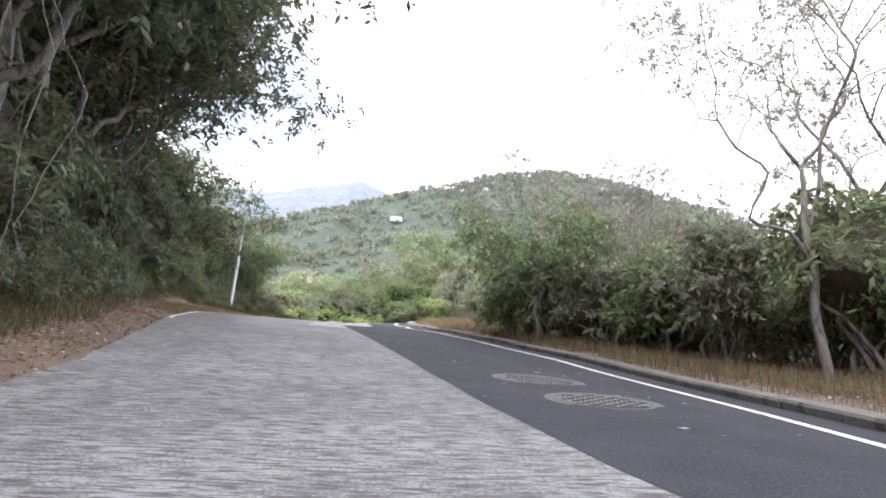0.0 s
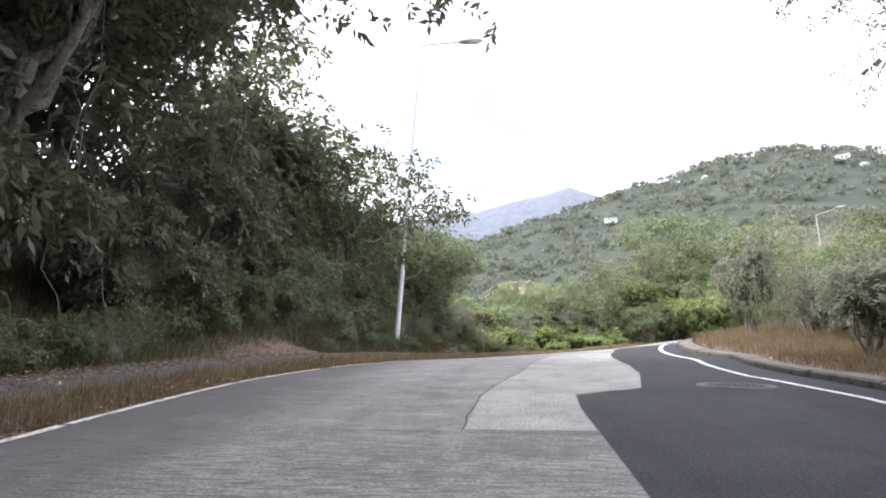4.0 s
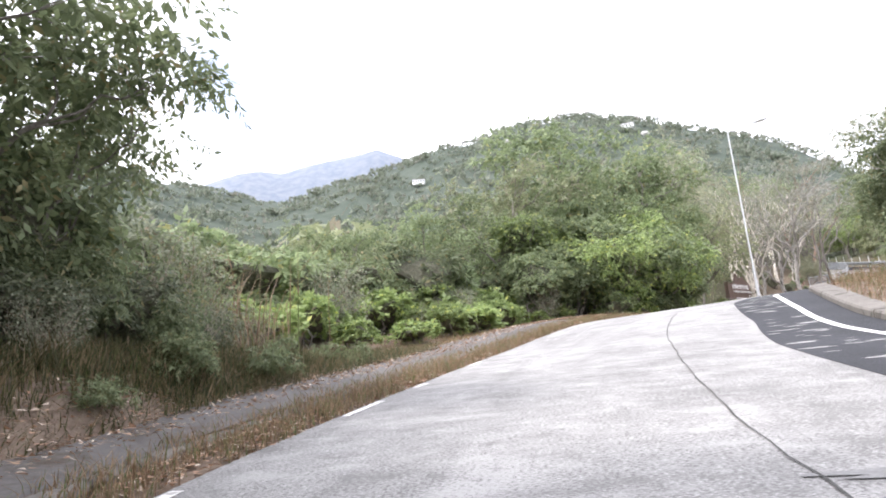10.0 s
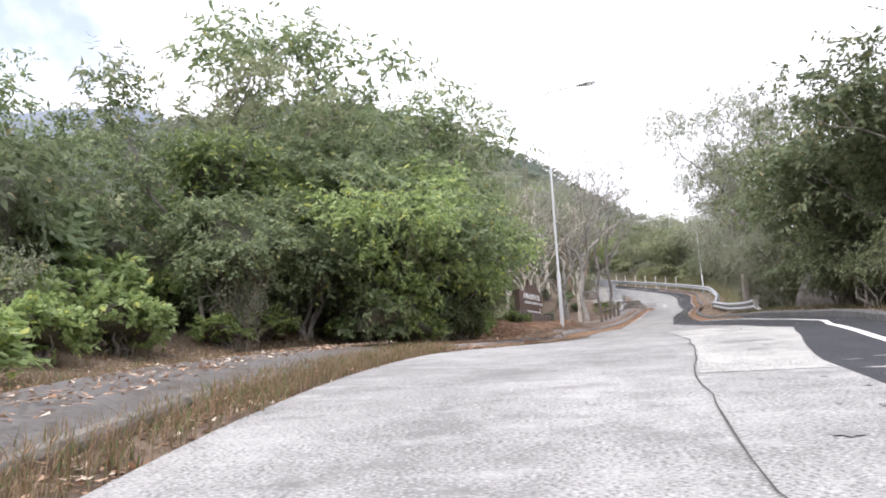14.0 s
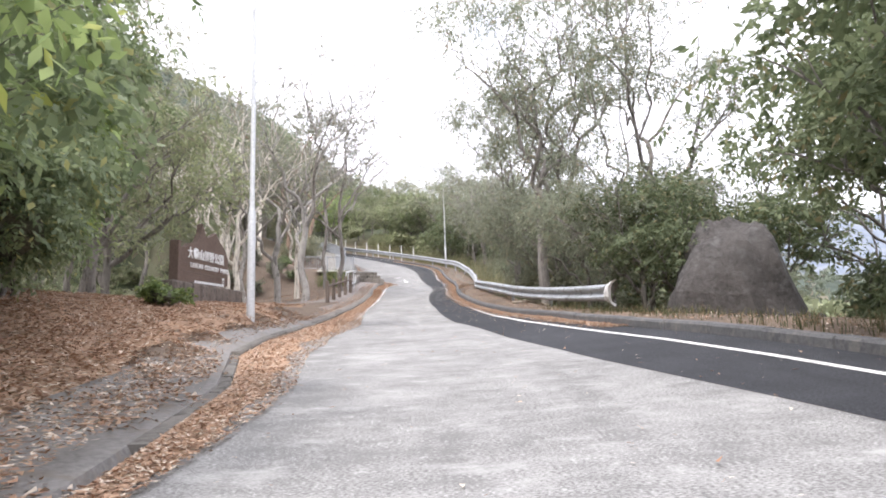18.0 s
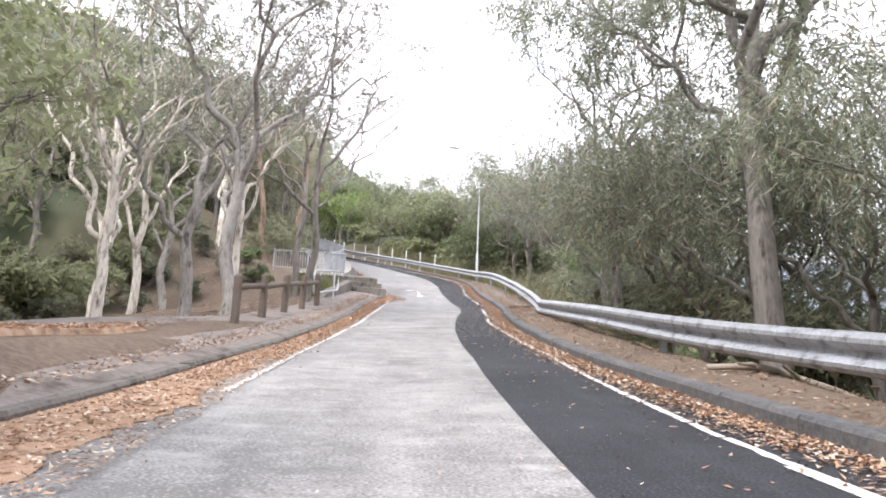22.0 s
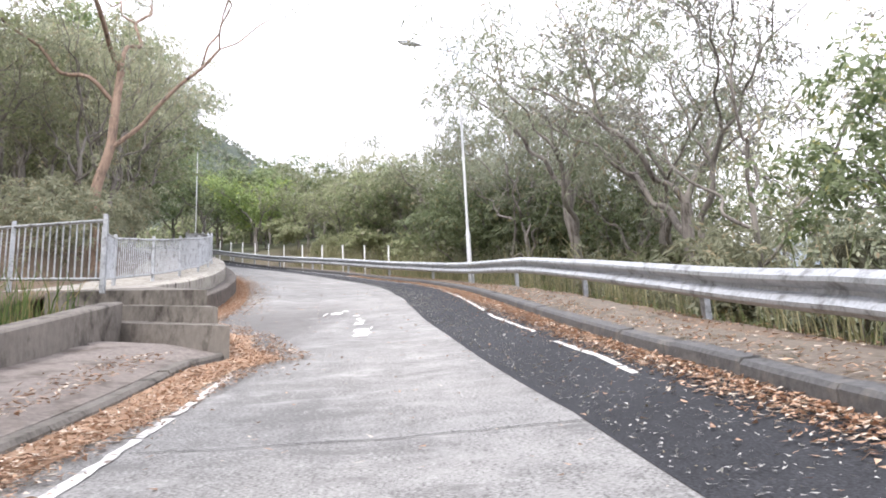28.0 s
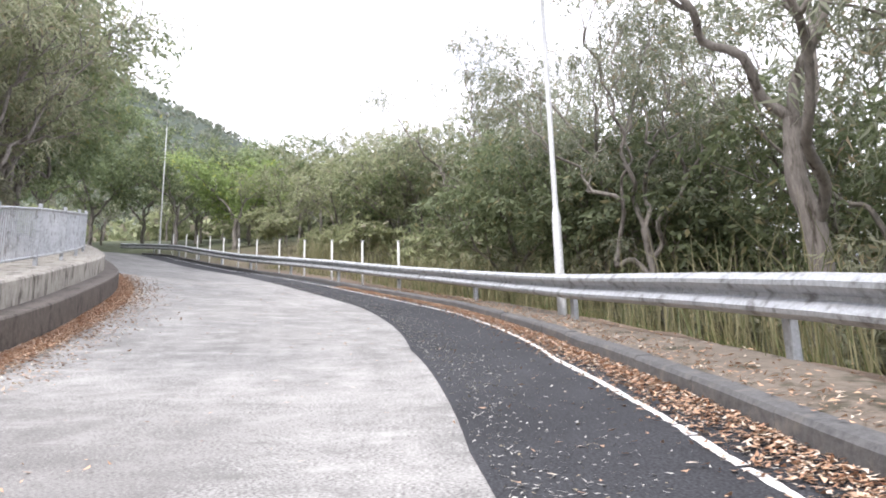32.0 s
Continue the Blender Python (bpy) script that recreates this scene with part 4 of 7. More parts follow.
def manhole(s0, d0, radius, label):
    p = on_road(s0, d0, 0.006)
    q = on_road(s0 + 0.5, d0, 0.006)
    pitch = math.degrees(math.atan2(q[2] - p[2], 0.5))
    ob = new("manhole_cover")
    ob.matrix_world = pose(*p, 0, 0, heading(s0)) @ pose(0, 0, 0, pitch, 0, 0)
    tagged(ob, label, "manhole cover", "manhole covers in the asphalt")
    for nm, r0, r1, z, mat in (("surround", radius, radius * 0.86, 0.001, M_IRON), ("rim", radius * 0.86, radius * 0.8, 0.005, M_IRON)):
        a = np.linspace(0, 2 * np.pi, 40, endpoint=False)
        v = np.concatenate([np.stack([r * np.cos(a), r * np.sin(a), np.full(40, z)], 1) for r in (r0, r1)])
        part(nm, mesh_of(nm, v, [(i, (i + 1) % 40, 40 + (i + 1) % 40, 40 + i) for i in range(40)], mat), parent=ob)
    bm = bmesh.new()
    bmesh.ops.create_circle(bm, cap_ends=True, radius=radius * 0.79, segments=36, matrix=Matrix.Translation((0, 0, 0.002)))
    part("lid", bm, M_IRON, ob, "patterned iron lid")
    for i in range(-5, 6):
        for j in range(-5, 6):
            if math.hypot(i, j) < 5.3 and (i + j) % 2:
                part("stud", box(radius * 0.1, radius * 0.1, 0.006, (i * radius * 0.135, j * radius * 0.135, 0.006), 0), M_IRON, ob)


manhole(5.3, 1.63, 0.45, "round iron manhole cover with a pale worn surround")
manhole(6.65, 1.58, 0.45, "round iron manhole cover with a pale worn surround")
manhole(17.8, 2.55, 0.38, "round iron manhole cover in new asphalt")


# ---------------------------------------------------------------- crash barrier
rail_off = along([(60, 3.8), (64, 3.6), (68, 3.42), (72, 3.2), (75.5, 2.9), (79, 2.65), (83, 2.9), (85, 3.0), (88, 3.1), (92, 2.85), (95, 2.5), (99, 2.45), (103, 2.8), (106, 2.95), (120, 2.7), (135, 2.9), (150, 2.9)])
rail_up = along([(60, 0.55), (64, 0.53), (74, 0.48), (77, 0.42), (79, 0.36), (81, 0.42), (83, 0.51), (85, 0.57), (88, 0.56), (92, 0.61), (95, 0.71), (100, 0.7), (104, 0.7), (150, 0.7)])
BARRIER_A = 63.6
barrier = thing("crash_barrier", (0, 0, 0), "galvanised corrugated crash barrier on short steel posts", "crash barrier")
prof = np.array([(0.0, 0.80), (-0.035, 0.785), (-0.075, 0.755), (-0.08, 0.72), (-0.045, 0.685), (-0.005, 0.655), (-0.005, 0.625), (-0.045, 0.595), (-0.08, 0.56), (-0.075, 0.525), (-0.035, 0.495), (0.0, 0.48)])
prof = np.vstack([prof, prof[::-1] + (0.012, 0.0)])
for a in np.arange(BARRIER_A, 138, 4.0):
    s = np.arange(a, a + 4.06, 0.5)
    rings = np.stack([on_road(s, rail_off(s) + u, w - 0.8 + rail_up(s)) for u, w in prof], 1)
    m = len(prof)
    v = rings.reshape(-1, 3)
    f = [(i * m + k, i * m + (k + 1) % m, (i + 1) * m + (k + 1) % m, (i + 1) * m + k) for i in range(len(s) - 1) for k in range(m)]
    beam = part("beam", mesh_of("beam", v, f, M_STEEL, smooth=False), parent=barrier, label="corrugated steel beam")
for a in np.arange(BARRIER_A + 4.0, 138, 4.0):
    p = on_road(a, rail_off(a) + 0.09, float(rail_up(a)) - 0.51)
    turn = Matrix.Rotation(radians(heading(a)), 4, "Z")
    part("post", box(0.07, 0.1, 0.94, p, 0.008, turn), M_STEEL, barrier)
    p = on_road(a, rail_off(a) + 0.03, float(rail_up(a)) - 0.16)
    part("spacer", box(0.07, 0.09, 0.26, p, 0.006, turn), M_STEEL, barrier)
# flared end piece
s = np.linspace(BARRIER_A - 1.1, BARRIER_A + 0.05, 7)
v, f = [], []
for i, a in enumerate(s):
    t = (a - s[0]) / (s[-1] - s[0])
    for u, w in ((0.0, 0.82), (-0.08, 0.76), (-0.11, 0.68), (-0.11, 0.6), (-0.08, 0.52), (0.0, 0.46)):
        v.append(on_road(a, rail_off(BARRIER_A) + u - 0.22 * (1 - t) ** 1.5 + 0.02 + 0.035 * math.sin(9 * t + 7 * w), w + 0.07 * (1 - t) * (1 if w > 0.65 else -1) - 0.8 + rail_up(a)))
m = 6
f = [(i * m + k, i * m + k + 1, (i + 1) * m + k + 1, (i + 1) * m + k) for i in range(6) for k in range(5)]
part("end_terminal", mesh_of("end_terminal", np.array(v), f, M_PAINT), parent=barrier, label="battered white fishtail end")


# ---------------------------------------------------------------- street lamps
def street_lamp(x, y, z, height, arm_to, label, lean=0.0):
    """A tapered post with a stout base, a short arm and a flat lantern; arm_to is the bearing of the arm in degrees."""
    ob = thing("street_lamp", (x, y, z), label, "street lamp", "street lamps along the road", rz=arm_to)
    ob.matrix_world = ob.matrix_world @ pose(0, 0, 0, -lean, 0, 0)
    part("base", tubes("base", [([(0, 0, -0.6), (0, 0, 0.0), (0, 0, 1.75), (0, 0, 1.9)], [0.068, 0.068, 0.066, 0.044], 12)], M_GREYPAINT), parent=ob)
    part("door", box(0.012, 0.07, 0.42, (-0.064, 0, 0.75), 0.004), M_GREYPAINT, ob)
    part("shaft", tubes("shaft", [([(0, 0, 1.85), (0, 0, height * 0.6), (0, 0, height)], [0.043, 0.038, 0.028], 10)], M_GREYPAINT), parent=ob)
    part("arm", tubes("arm", [([(0, 0, height - 0.05), (0, 0.06, height + 0.03), (0, 0.5, height + 0.09), (0, 1.2, height + 0.16)], [0.03, 0.028, 0.024, 0.022], 8)], M_GREYPAINT), parent=ob)
    bm = bmesh.new()
    bmesh.ops.create_uvsphere(bm, u_segments=12, v_segments=8, radius=1, matrix=Matrix.Translation((0, 1.5, height + 0.19)) @ pose(0, 0, 0, 5, 0, 0) @ Matrix.Diagonal((0.13, 0.38, 0.06, 1)))
    lan = part("lantern", bm, M_GREYPAINT, ob)
    bm = bmesh.new()
    bmesh.ops.create_uvsphere(bm, u_segments=10, v_segments=6, radius=1, matrix=Matrix.Translation((0, 1.55, height + 0.165)) @ Matrix.Diagonal((0.1, 0.26, 0.05, 1)))
    part("lens", bm, M_LETTER, lan, "clear lamp lens")
    return ob


street_lamp(-8.4, 27.3, 7.6, 8.75, -76, "tall grey street lamp half hidden in the bushes", 2.2)
street_lamp(7.7, 59.46, 13.06, 8.64, -118, "tall grey street lamp on the leaf-strewn bank by the park sign")
street_lamp(34.3, 87.75, 19.75, 7.5, heading(100) + 90, "tall grey street lamp behind the crash barrier")
street_lamp(40.0, 123.4, 28.1, 8.3, 162, "tall grey street lamp at the far bend")

# white marker posts beyond the far barrier
for s in np.arange(108, 134, 2.3):
    p = on_road(s, float(rail_off(s)) + 0.28)
    ob = thing("marker_post", tuple(p + (0, 0, -0.1)), "thin pale marker post behind the far barrier", "marker post", "marker posts behind the barrier")
    part("shaft", box(0.05, 0.05, 1.4, (0, 0, 0.70), 0.006), M_LETTER, ob)
    part("cap", box(0.07, 0.07, 0.04, (0, 0, 1.41), 0.006), M_GREYPAINT, ob)


# ---------------------------------------------------------------- park sign
def park_sign():
    a = np.array([7.87, 63.13])
    h = np.array([1.21, 1.29])
    h /= np.hypot(*h)
    turn = math.degrees(math.atan2(h[1], h[0]))
    base = thing("park_sign", (*a, 14.70), "brown park name board with peaked top on stained stone plinth", "sign", rz=turn)
    # the sign's own x runs along the board, its front faces -y
    rng = np.random.default_rng(3)
    outline = [(-0.42, -0.62), (2.15, -0.40), (2.16, 0.24), (2.02, 0.42), (1.55, 0.66), (1.42, 0.78), (1.30, 0.72), (1.0, 0.60), (0.86, 0.62), (0.66, 0.86), (0.60, 0.66), (0.42, 0.42), (0.28, 0.36), (0.05, 0.33), (-0.08, 0.24), (-0.42, 0.17)]
    outline = [(x, z - 0.04 + 0.03 * x) for x, z in outline]
    n = len(outline)
    v = [(x, y, z) for y in (0.0, 0.12) for x, z in outline]
    f = [tuple(range(n)), tuple(range(2 * n - 1, n - 1, -1))] + [(i, i + n, (i + 1) % n + n, (i + 1) % n) for i in range(n)]
    board = part("board", mesh_of("board", v, f, M_SIGN), parent=base)
    board.location = (0, 0, 0)
    part("end_panel", box(0.12, 0.2, 0.9, (-0.5, 0.06, -0.2), 0.01), M_SIGN, base, "darker reddish end panel")
    for k, z in enumerate((-0.12, -0.3)):
        part("groove", box(2.45, 0.012, 0.014, (0.87, -0.002, z + 0.03), 0, Matrix.Rotation(radians(-4.0), 4, "Y")), M_TIMBER, base)

    def words(text, x, z, size, label):
        for c in text:
            if c == " ":
                x += size * 0.3
                z += size * 0.3 * math.sin(radians(4.0))
                continue
            cu = bpy.data.curves.new("lettering", "FONT")
            cu.body, cu.size, cu.extrude = c, size, 0.008
            me = bpy.data.meshes.new_from_object(bpy.data.objects.new("tmp", cu))
            me.materials.clear()
            me.materials.append(M_LETTER)
            wide = max(v.co.x for v in me.vertices) + size * 0.1
            ob = part("lettering", me, parent=base, label=label)
            ob.matrix_local = pose(x, -0.012, z, 90, 0, 0) @ pose(0, 0, 0, 0, 0, 4.0)
            x += wide * math.cos(radians(4.0))
            z += wide * math.sin(radians(4.0))

    words("\u5927\u5dbc\u5c71\u90ca\u91ce\u516c\u5712", -0.06, -0.02, 0.265, "white raised characters")
    words("LANTAU  COUNTRY  PARKS", 0.08, -0.22, 0.148, "white raised capitals")
    for i in range(14):
        part("lettering", box(0.07, 0.012, 0.05, (0.35 + i * 0.115, -0.008, -0.5 + i * 0.0085), 0), M_LETTER, base, "small white lettering")
    a8 = np.linspace(0, 2 * np.pi, 16, endpoint=False)
    ring = [(1.86 + r * 0.06 * math.cos(t), -0.008, -0.3 + r * 0.1 * math.sin(t)) for r in (1.0, 0.6) for t in a8]
    part("emblem", mesh_of("emblem", ring, [(i, (i + 1) % 16, 16 + (i + 1) % 16, 16 + i) for i in range(16)], M_LETTER), parent=base, label="white oval emblem")
    # plinth of rough stones
    for i in range(9):
        w = 3.6 / 9
        hgt = 0.62 + rng.normal(0, 0.03)
        bm = box(w - 0.01, 0.5 + rng.normal(0, 0.03), hgt + 0.5, (-0.86 + w * (i + 0.5), 0.1, -0.62 - hgt / 2 - 0.25 + 0.06 * i * 0.4), 0.03)
        for vert in bm.verts:
            vert.co += Vector(rng.normal(0, 0.012, 3))
        part("stone", bm, M_PLINTH, base)


park_sign()


def boulder(x, y, z, sx, sy, sz, seed, label, rz=0.0):
    rng = np.random.default_rng(seed)
    bm = bmesh.new()
    bmesh.ops.create_icosphere(bm, subdivisions=4, radius=1)
    for vert in bm.verts:
        c = vert.co
        k = 1 + 0.26 * noise.noise(c * 1.3 + Vector((seed, 0, 0))) + 0.12 * noise.noise(c * 3 + Vector((0, seed, 0))) + 0.035 * noise.noise(c * 9 + Vector((0, seed, 3)))
        q = max(abs(c.x), abs(c.y), abs(c.z))
        vert.co = c * k * (0.75 + 0.25 / max(q, 0.6))
        taper = 1 - 0.32 * max(vert.co.z, 0) ** 1.4
        vert.co = Vector((vert.co.x * sx * taper, vert.co.y * sy * taper, vert.co.z * sz))
    me = bpy.data.meshes.new("boulder")
    bm.to_mesh(me)
    bm.free()
    me.materials.append(M_ROCK)
    ob = new("boulder", me)
    ob.matrix_world = pose(x, y, z, 0, 0, rz)
    return tagged(ob, label, "boulder")


boulder(15.3, 55.2, 12.6, 1.2, 1.2, 2.15, 3, "huge dark granite boulder beside the barrier's end", 35)
boulder(14.6, 53.4, 12.2, 0.5, 0.45, 0.5, 5, "dark granite boulder under the trees", 10)
p = on_road(29.2, 6.2)
boulder(p[0], p[1], p[2] + 0.16, 0.25, 0.22, 0.22, 8, "rounded grey boulder on the dry verge")
boulder(-9.9, 24.2, 6.9, 0.7, 0.6, 0.6, 12, "dark boulder in the bank under the wood", 70)


# ---------------------------------------------------------------- timber fence and handrail
def timber_fence():
    runs = (73.45, 74.9, 76.4, 77.8, 79.2)
    ob = thing("timber_fence", (0, 0, 0), "dark weathered timber fence with round rails along the footpath", "fence")
    rng = np.random.default_rng(4)
    tops = []
    for s in runs:
        p = on_road(s, -2.42, 0.1)
        v, f = tube_data([(p[0], p[1], p[2] - 0.3), (p[0], p[1], p[2] + 0.35), (p[0] + rng.normal(0, 0.01), p[1], p[2] + 0.78), (p[0], p[1], p[2] + 0.8)], [0.068, 0.064, 0.064, 0.05], 9)
        part("post", mesh_of("post", v, f, M_TIMBER, smooth=False), parent=ob)
        tops.append(p + (0, 0, 0.62))
    for a, b in zip(tops, tops[1:]):
        v, f = tube_data(bent(rng, a, b, 5, 0.004), [0.046, 0.048, 0.045, 0.048, 0.046], 8)
        part("rail", mesh_of("rail", v, f, M_TIMBER), parent=ob)


timber_fence()


def handrail():
    ob = thing("handrail", (0, 0, 0), "pale painted tubular steel handrail beside the footpath", "handrail")
    a, b = on_road(80.2, -2.72), on_road(83.9, -2.62)
    up = np.array([0, 0, 1.0])
    d = (b - a)
    lo, hi, r = 0.42, 0.98, 0.14
    u = d / np.linalg.norm(d)
    loop = []
    for c, t0 in ((b + up * (hi - r) - u * r, 0), (a + up * (hi - r) + u * r, 1), (a + up * (lo + r) + u * r, 2), (b + up * (lo + r) - u * r, 3)):
        for k in range(5):
            t = math.pi / 2 * (1 - t0) - 0 + 0
            ang = (t0 * 90 + k * 22.5)
            x, z = math.cos(math.radians(ang)), math.sin(math.radians(ang))
            loop.append(c + u * r * x + up * r * z)
    loop.append(loop[0])
    part("hoop", tubes("hoop", [(np.array(loop), 0.026, 8)], M_GREYPAINT), parent=ob)
    for t in (0.2, 0.8):
        p = a + d * t
        part("leg", tubes("leg", [([p - up * 0.25, p + up * 0.5, p + up * (hi - 0.02)], 0.024, 8)], M_GREYPAINT), parent=ob)


handrail()


# ---------------------------------------------------------------- steps, walls and the railing above
def wall_along(name, runs, off, thick, low, top, label, mat, piece=2.4, parent=None):
    """A wall that follows the road, built of lengths; low and top are heights over the road."""
    ob = parent or thing(name, (0, 0, 0), label, "wall", kind="structure")
    a, b = runs
    for s0 in np.arange(a, b - 0.05, piece):
        s = np.linspace(s0, min(s0 + piece, b), 5)
        o = off(s)
        tp = top(s)
        ring = np.stack([on_road(s, o, low), on_road(s, o, tp - 0.02), on_road(s, o - 0.02, tp), on_road(s, o - thick, tp), on_road(s, o - thick, low)], 1)
        v = ring.reshape(-1, 3)
        f = [(i * 5 + (k + 1) % 5, i * 5 + k, (i + 1) * 5 + k, (i + 1) * 5 + (k + 1) % 5) for i in range(4) for k in range(5)]
        f += [(0, 1, 2, 3, 4), (24, 23, 22, 21, 20)]
        part("wall_length", mesh_of("wall_length", v, f, mat), parent=ob)
    return ob


M_PALEWALL = mottled("lime_streaked_wall", (0.16, 0.145, 0.125), (0.36, 0.34, 0.30), 2.2, 14, stain=(0.085, 0.075, 0.062), relief=0.6, stretch=(1, 1, 0.45))
wall_along("wall_path", (82.8, 88.3), lambda s: np.interp(s, [82.8, 88.3], [-2.9, -2.72]), 0.22, -0.3, lambda s: np.interp(s, [82.8, 84.4, 88.3], [0.2, 0.42, 0.55]), "low grey concrete wall beside the footpath", M_WALL)
wall_along("wall_plinth", (90.2, 118), lambda s: left_edge(s), 0.5, -0.3, lambda s: np.interp(s, [89, 92, 118], [0.3, 0.36, 0.36]), "dark stained concrete plinth at the foot of the terrace", M_FOOTWALL)
wall_along("wall_terrace", (90.2, 118), lambda s: left_edge(s) - 0.28, 0.5, 0.0, lambda s: np.interp(s, [89, 92, 118], [0.62, 0.66, 0.66]), "lime-streaked upper wall of the terrace", M_PALEWALL)
ts = np.arange(90.0, 118, 0.5)
te = left_edge(ts)
tagged(new("pavement_terrace", strip("pavement_terrace", ts, [te - 0.7, te - 1.5, te - 2.3], [0.65, 0.67, 0.68], M_PALEWALL)), "pale concrete terrace below the railing", "pavement", kind="structure")

steps_thing = thing("steps", (0, 0, 0), "three worn concrete steps up from the footpath to the terrace", "steps", kind="structure")
for k in range(3):
    zt = 0.33 + 0.16 * k
    plan = [(87.42 + 0.34 * k, -1.43 - 0.19 * k), (90.25, -3.04), (90.6, -4.6), (89.3, -4.0), (88.3 + 0.34 * k, -2.74 - 0.12 * k)]
    low = np.array([on_road(s, d, -0.3) for s, d in plan])
    top = np.array([on_road(s, d, zt) for s, d in plan])
    if k:
        low[:, 2] = top[:, 2] - 0.2
    v = np.concatenate([low, top])
    f = [(4, 3, 2, 1, 0), (5, 6, 7, 8, 9)] + [(i, (i + 1) % 5, 5 + (i + 1) % 5, 5 + i) for i in range(5)]
    part("step", mesh_of("step", v, f, M_WALL), parent=steps_thing)


def railing():
    ob = thing("railing", (0, 0, 0), "grey galvanised steel railing with close upright bars on the terrace", "railing")
    line = lambda s: np.interp(s, [88.6, 90.5, 92.2, 95, 100, 104, 108.5, 118], [-3.05, -3.9, -4.6, -4.6, -4.35, -4.15, -3.95, -3.9])
    lift = 0.72
    step = 1.9
    posts = np.arange(88.7, 112, step)
    bar = None
    corner, far_end = on_road(88.7, line(88.7), lift), on_road(90.6, -6.2, lift + 0.1)
    for t in (0.5, 1.0):
        p = corner + (far_end - corner) * t
        part("post", box(0.05, 0.05, 0.9, p + (0, 0, 0.36), 0.004), M_STEEL, ob)
    for hgt in (0.07, 0.74):
        part("rail", tubes("rail", [([corner + (0, 0, hgt), (corner + far_end) / 2 + (0, 0, hgt), far_end + (0, 0, hgt)], 0.02, 6)], M_STEEL), parent=ob)
    for k in range(1, 28):
        if k != 14:
            part("bar", tubes("bar", [([(0, 0, 0.07), (0, 0, 0.4), (0, 0, 0.74)], 0.0105, 5)], M_STEEL), parent=ob).location = corner + (far_end - corner) * k / 28
    for s in posts:
        p = on_road(s, line(s), lift)
        turn = Matrix.Rotation(radians(heading(s)), 4, "Z")
        part("post", box(0.05, 0.05, 0.9, p + (0, 0, 0.36), 0.004, turn), M_STEEL, ob)
    for a in posts[:-1]:
        q0, q1 = on_road(a, line(a), lift), on_road(a + step, line(a + step), lift)
        for hgt in (0.07, 0.74):
            part("rail", tubes("rail", [([q0 + (0, 0, hgt), (q0 + q1) / 2 + (0, 0, hgt), q1 + (0, 0, hgt)], 0.02, 6)], M_STEEL), parent=ob)
        for k in range(1, 20):
            p = q0 + (q1 - q0) * k / 20
            if bar is None:
                bar = part("bar", tubes("bar", [([(0, 0, 0.07), (0, 0, 0.4), (0, 0, 0.74)], 0.0105, 5)], M_STEEL), parent=ob)
                bar.location = p
            else:
                o = new("bar", bar.data)
                o.parent = ob
                o.location = p


railing()


# ---------------------------------------------------------------- plants
def leaf_quads(rng, pos, out, length, width, droop=0.35, wild=0.8, corners=4):
    """Leaves of four or three corners at places, turned between outward, random and hanging."""
    n = len(pos)
    axis = out * 0.5 + rng.normal(0, wild, (n, 3)) + np.array([0, 0, -droop])
    axis /= np.linalg.norm(axis, axis=1, keepdims=True)
    side = np.cross(axis, out + rng.normal(0, 0.5, (n, 3)))
    side /= np.linalg.norm(side, axis=1, keepdims=True) + 1e-9
    k = rng.uniform(0.65, 1.3, (n, 1))
    a, b = axis * length * k / 2, side * width * k / 2
    if corners == 3:
        return np.stack([pos - a + b * 0.9, pos + a, pos - a * 0.7 - b * 0.9], 1)
    return np.stack([pos - a, pos - a * 0.1 + b, pos + a, pos - a * 0.1 - b], 1)


def sphere_dirs(rng, n):
    v = rng.normal(0, 1, (n, 3))
    return v / np.linalg.norm(v, axis=1, keepdims=True)


def blob_leaves(rng, blobs, n, length, width, droop=0.35, depth=0.35, wild=0.8, corners=4):
    blobs = np.asarray(blobs, float)
    area = (blobs[:, 3] * blobs[:, 4] + blobs[:, 3] * blobs[:, 5]) ** 1.0
    pick = rng.choice(len(blobs), n, p=area / area.sum())
    out = sphere_dirs(rng, n)
    r = 1 - depth * rng.random(n) ** 1.6 + rng.normal(0, 0.06, n)
    pos = blobs[pick, :3] + out * blobs[pick, 3:] * r[:, None]
    return leaf_quads(rng, pos, out, length, width, droop, wild, corners)


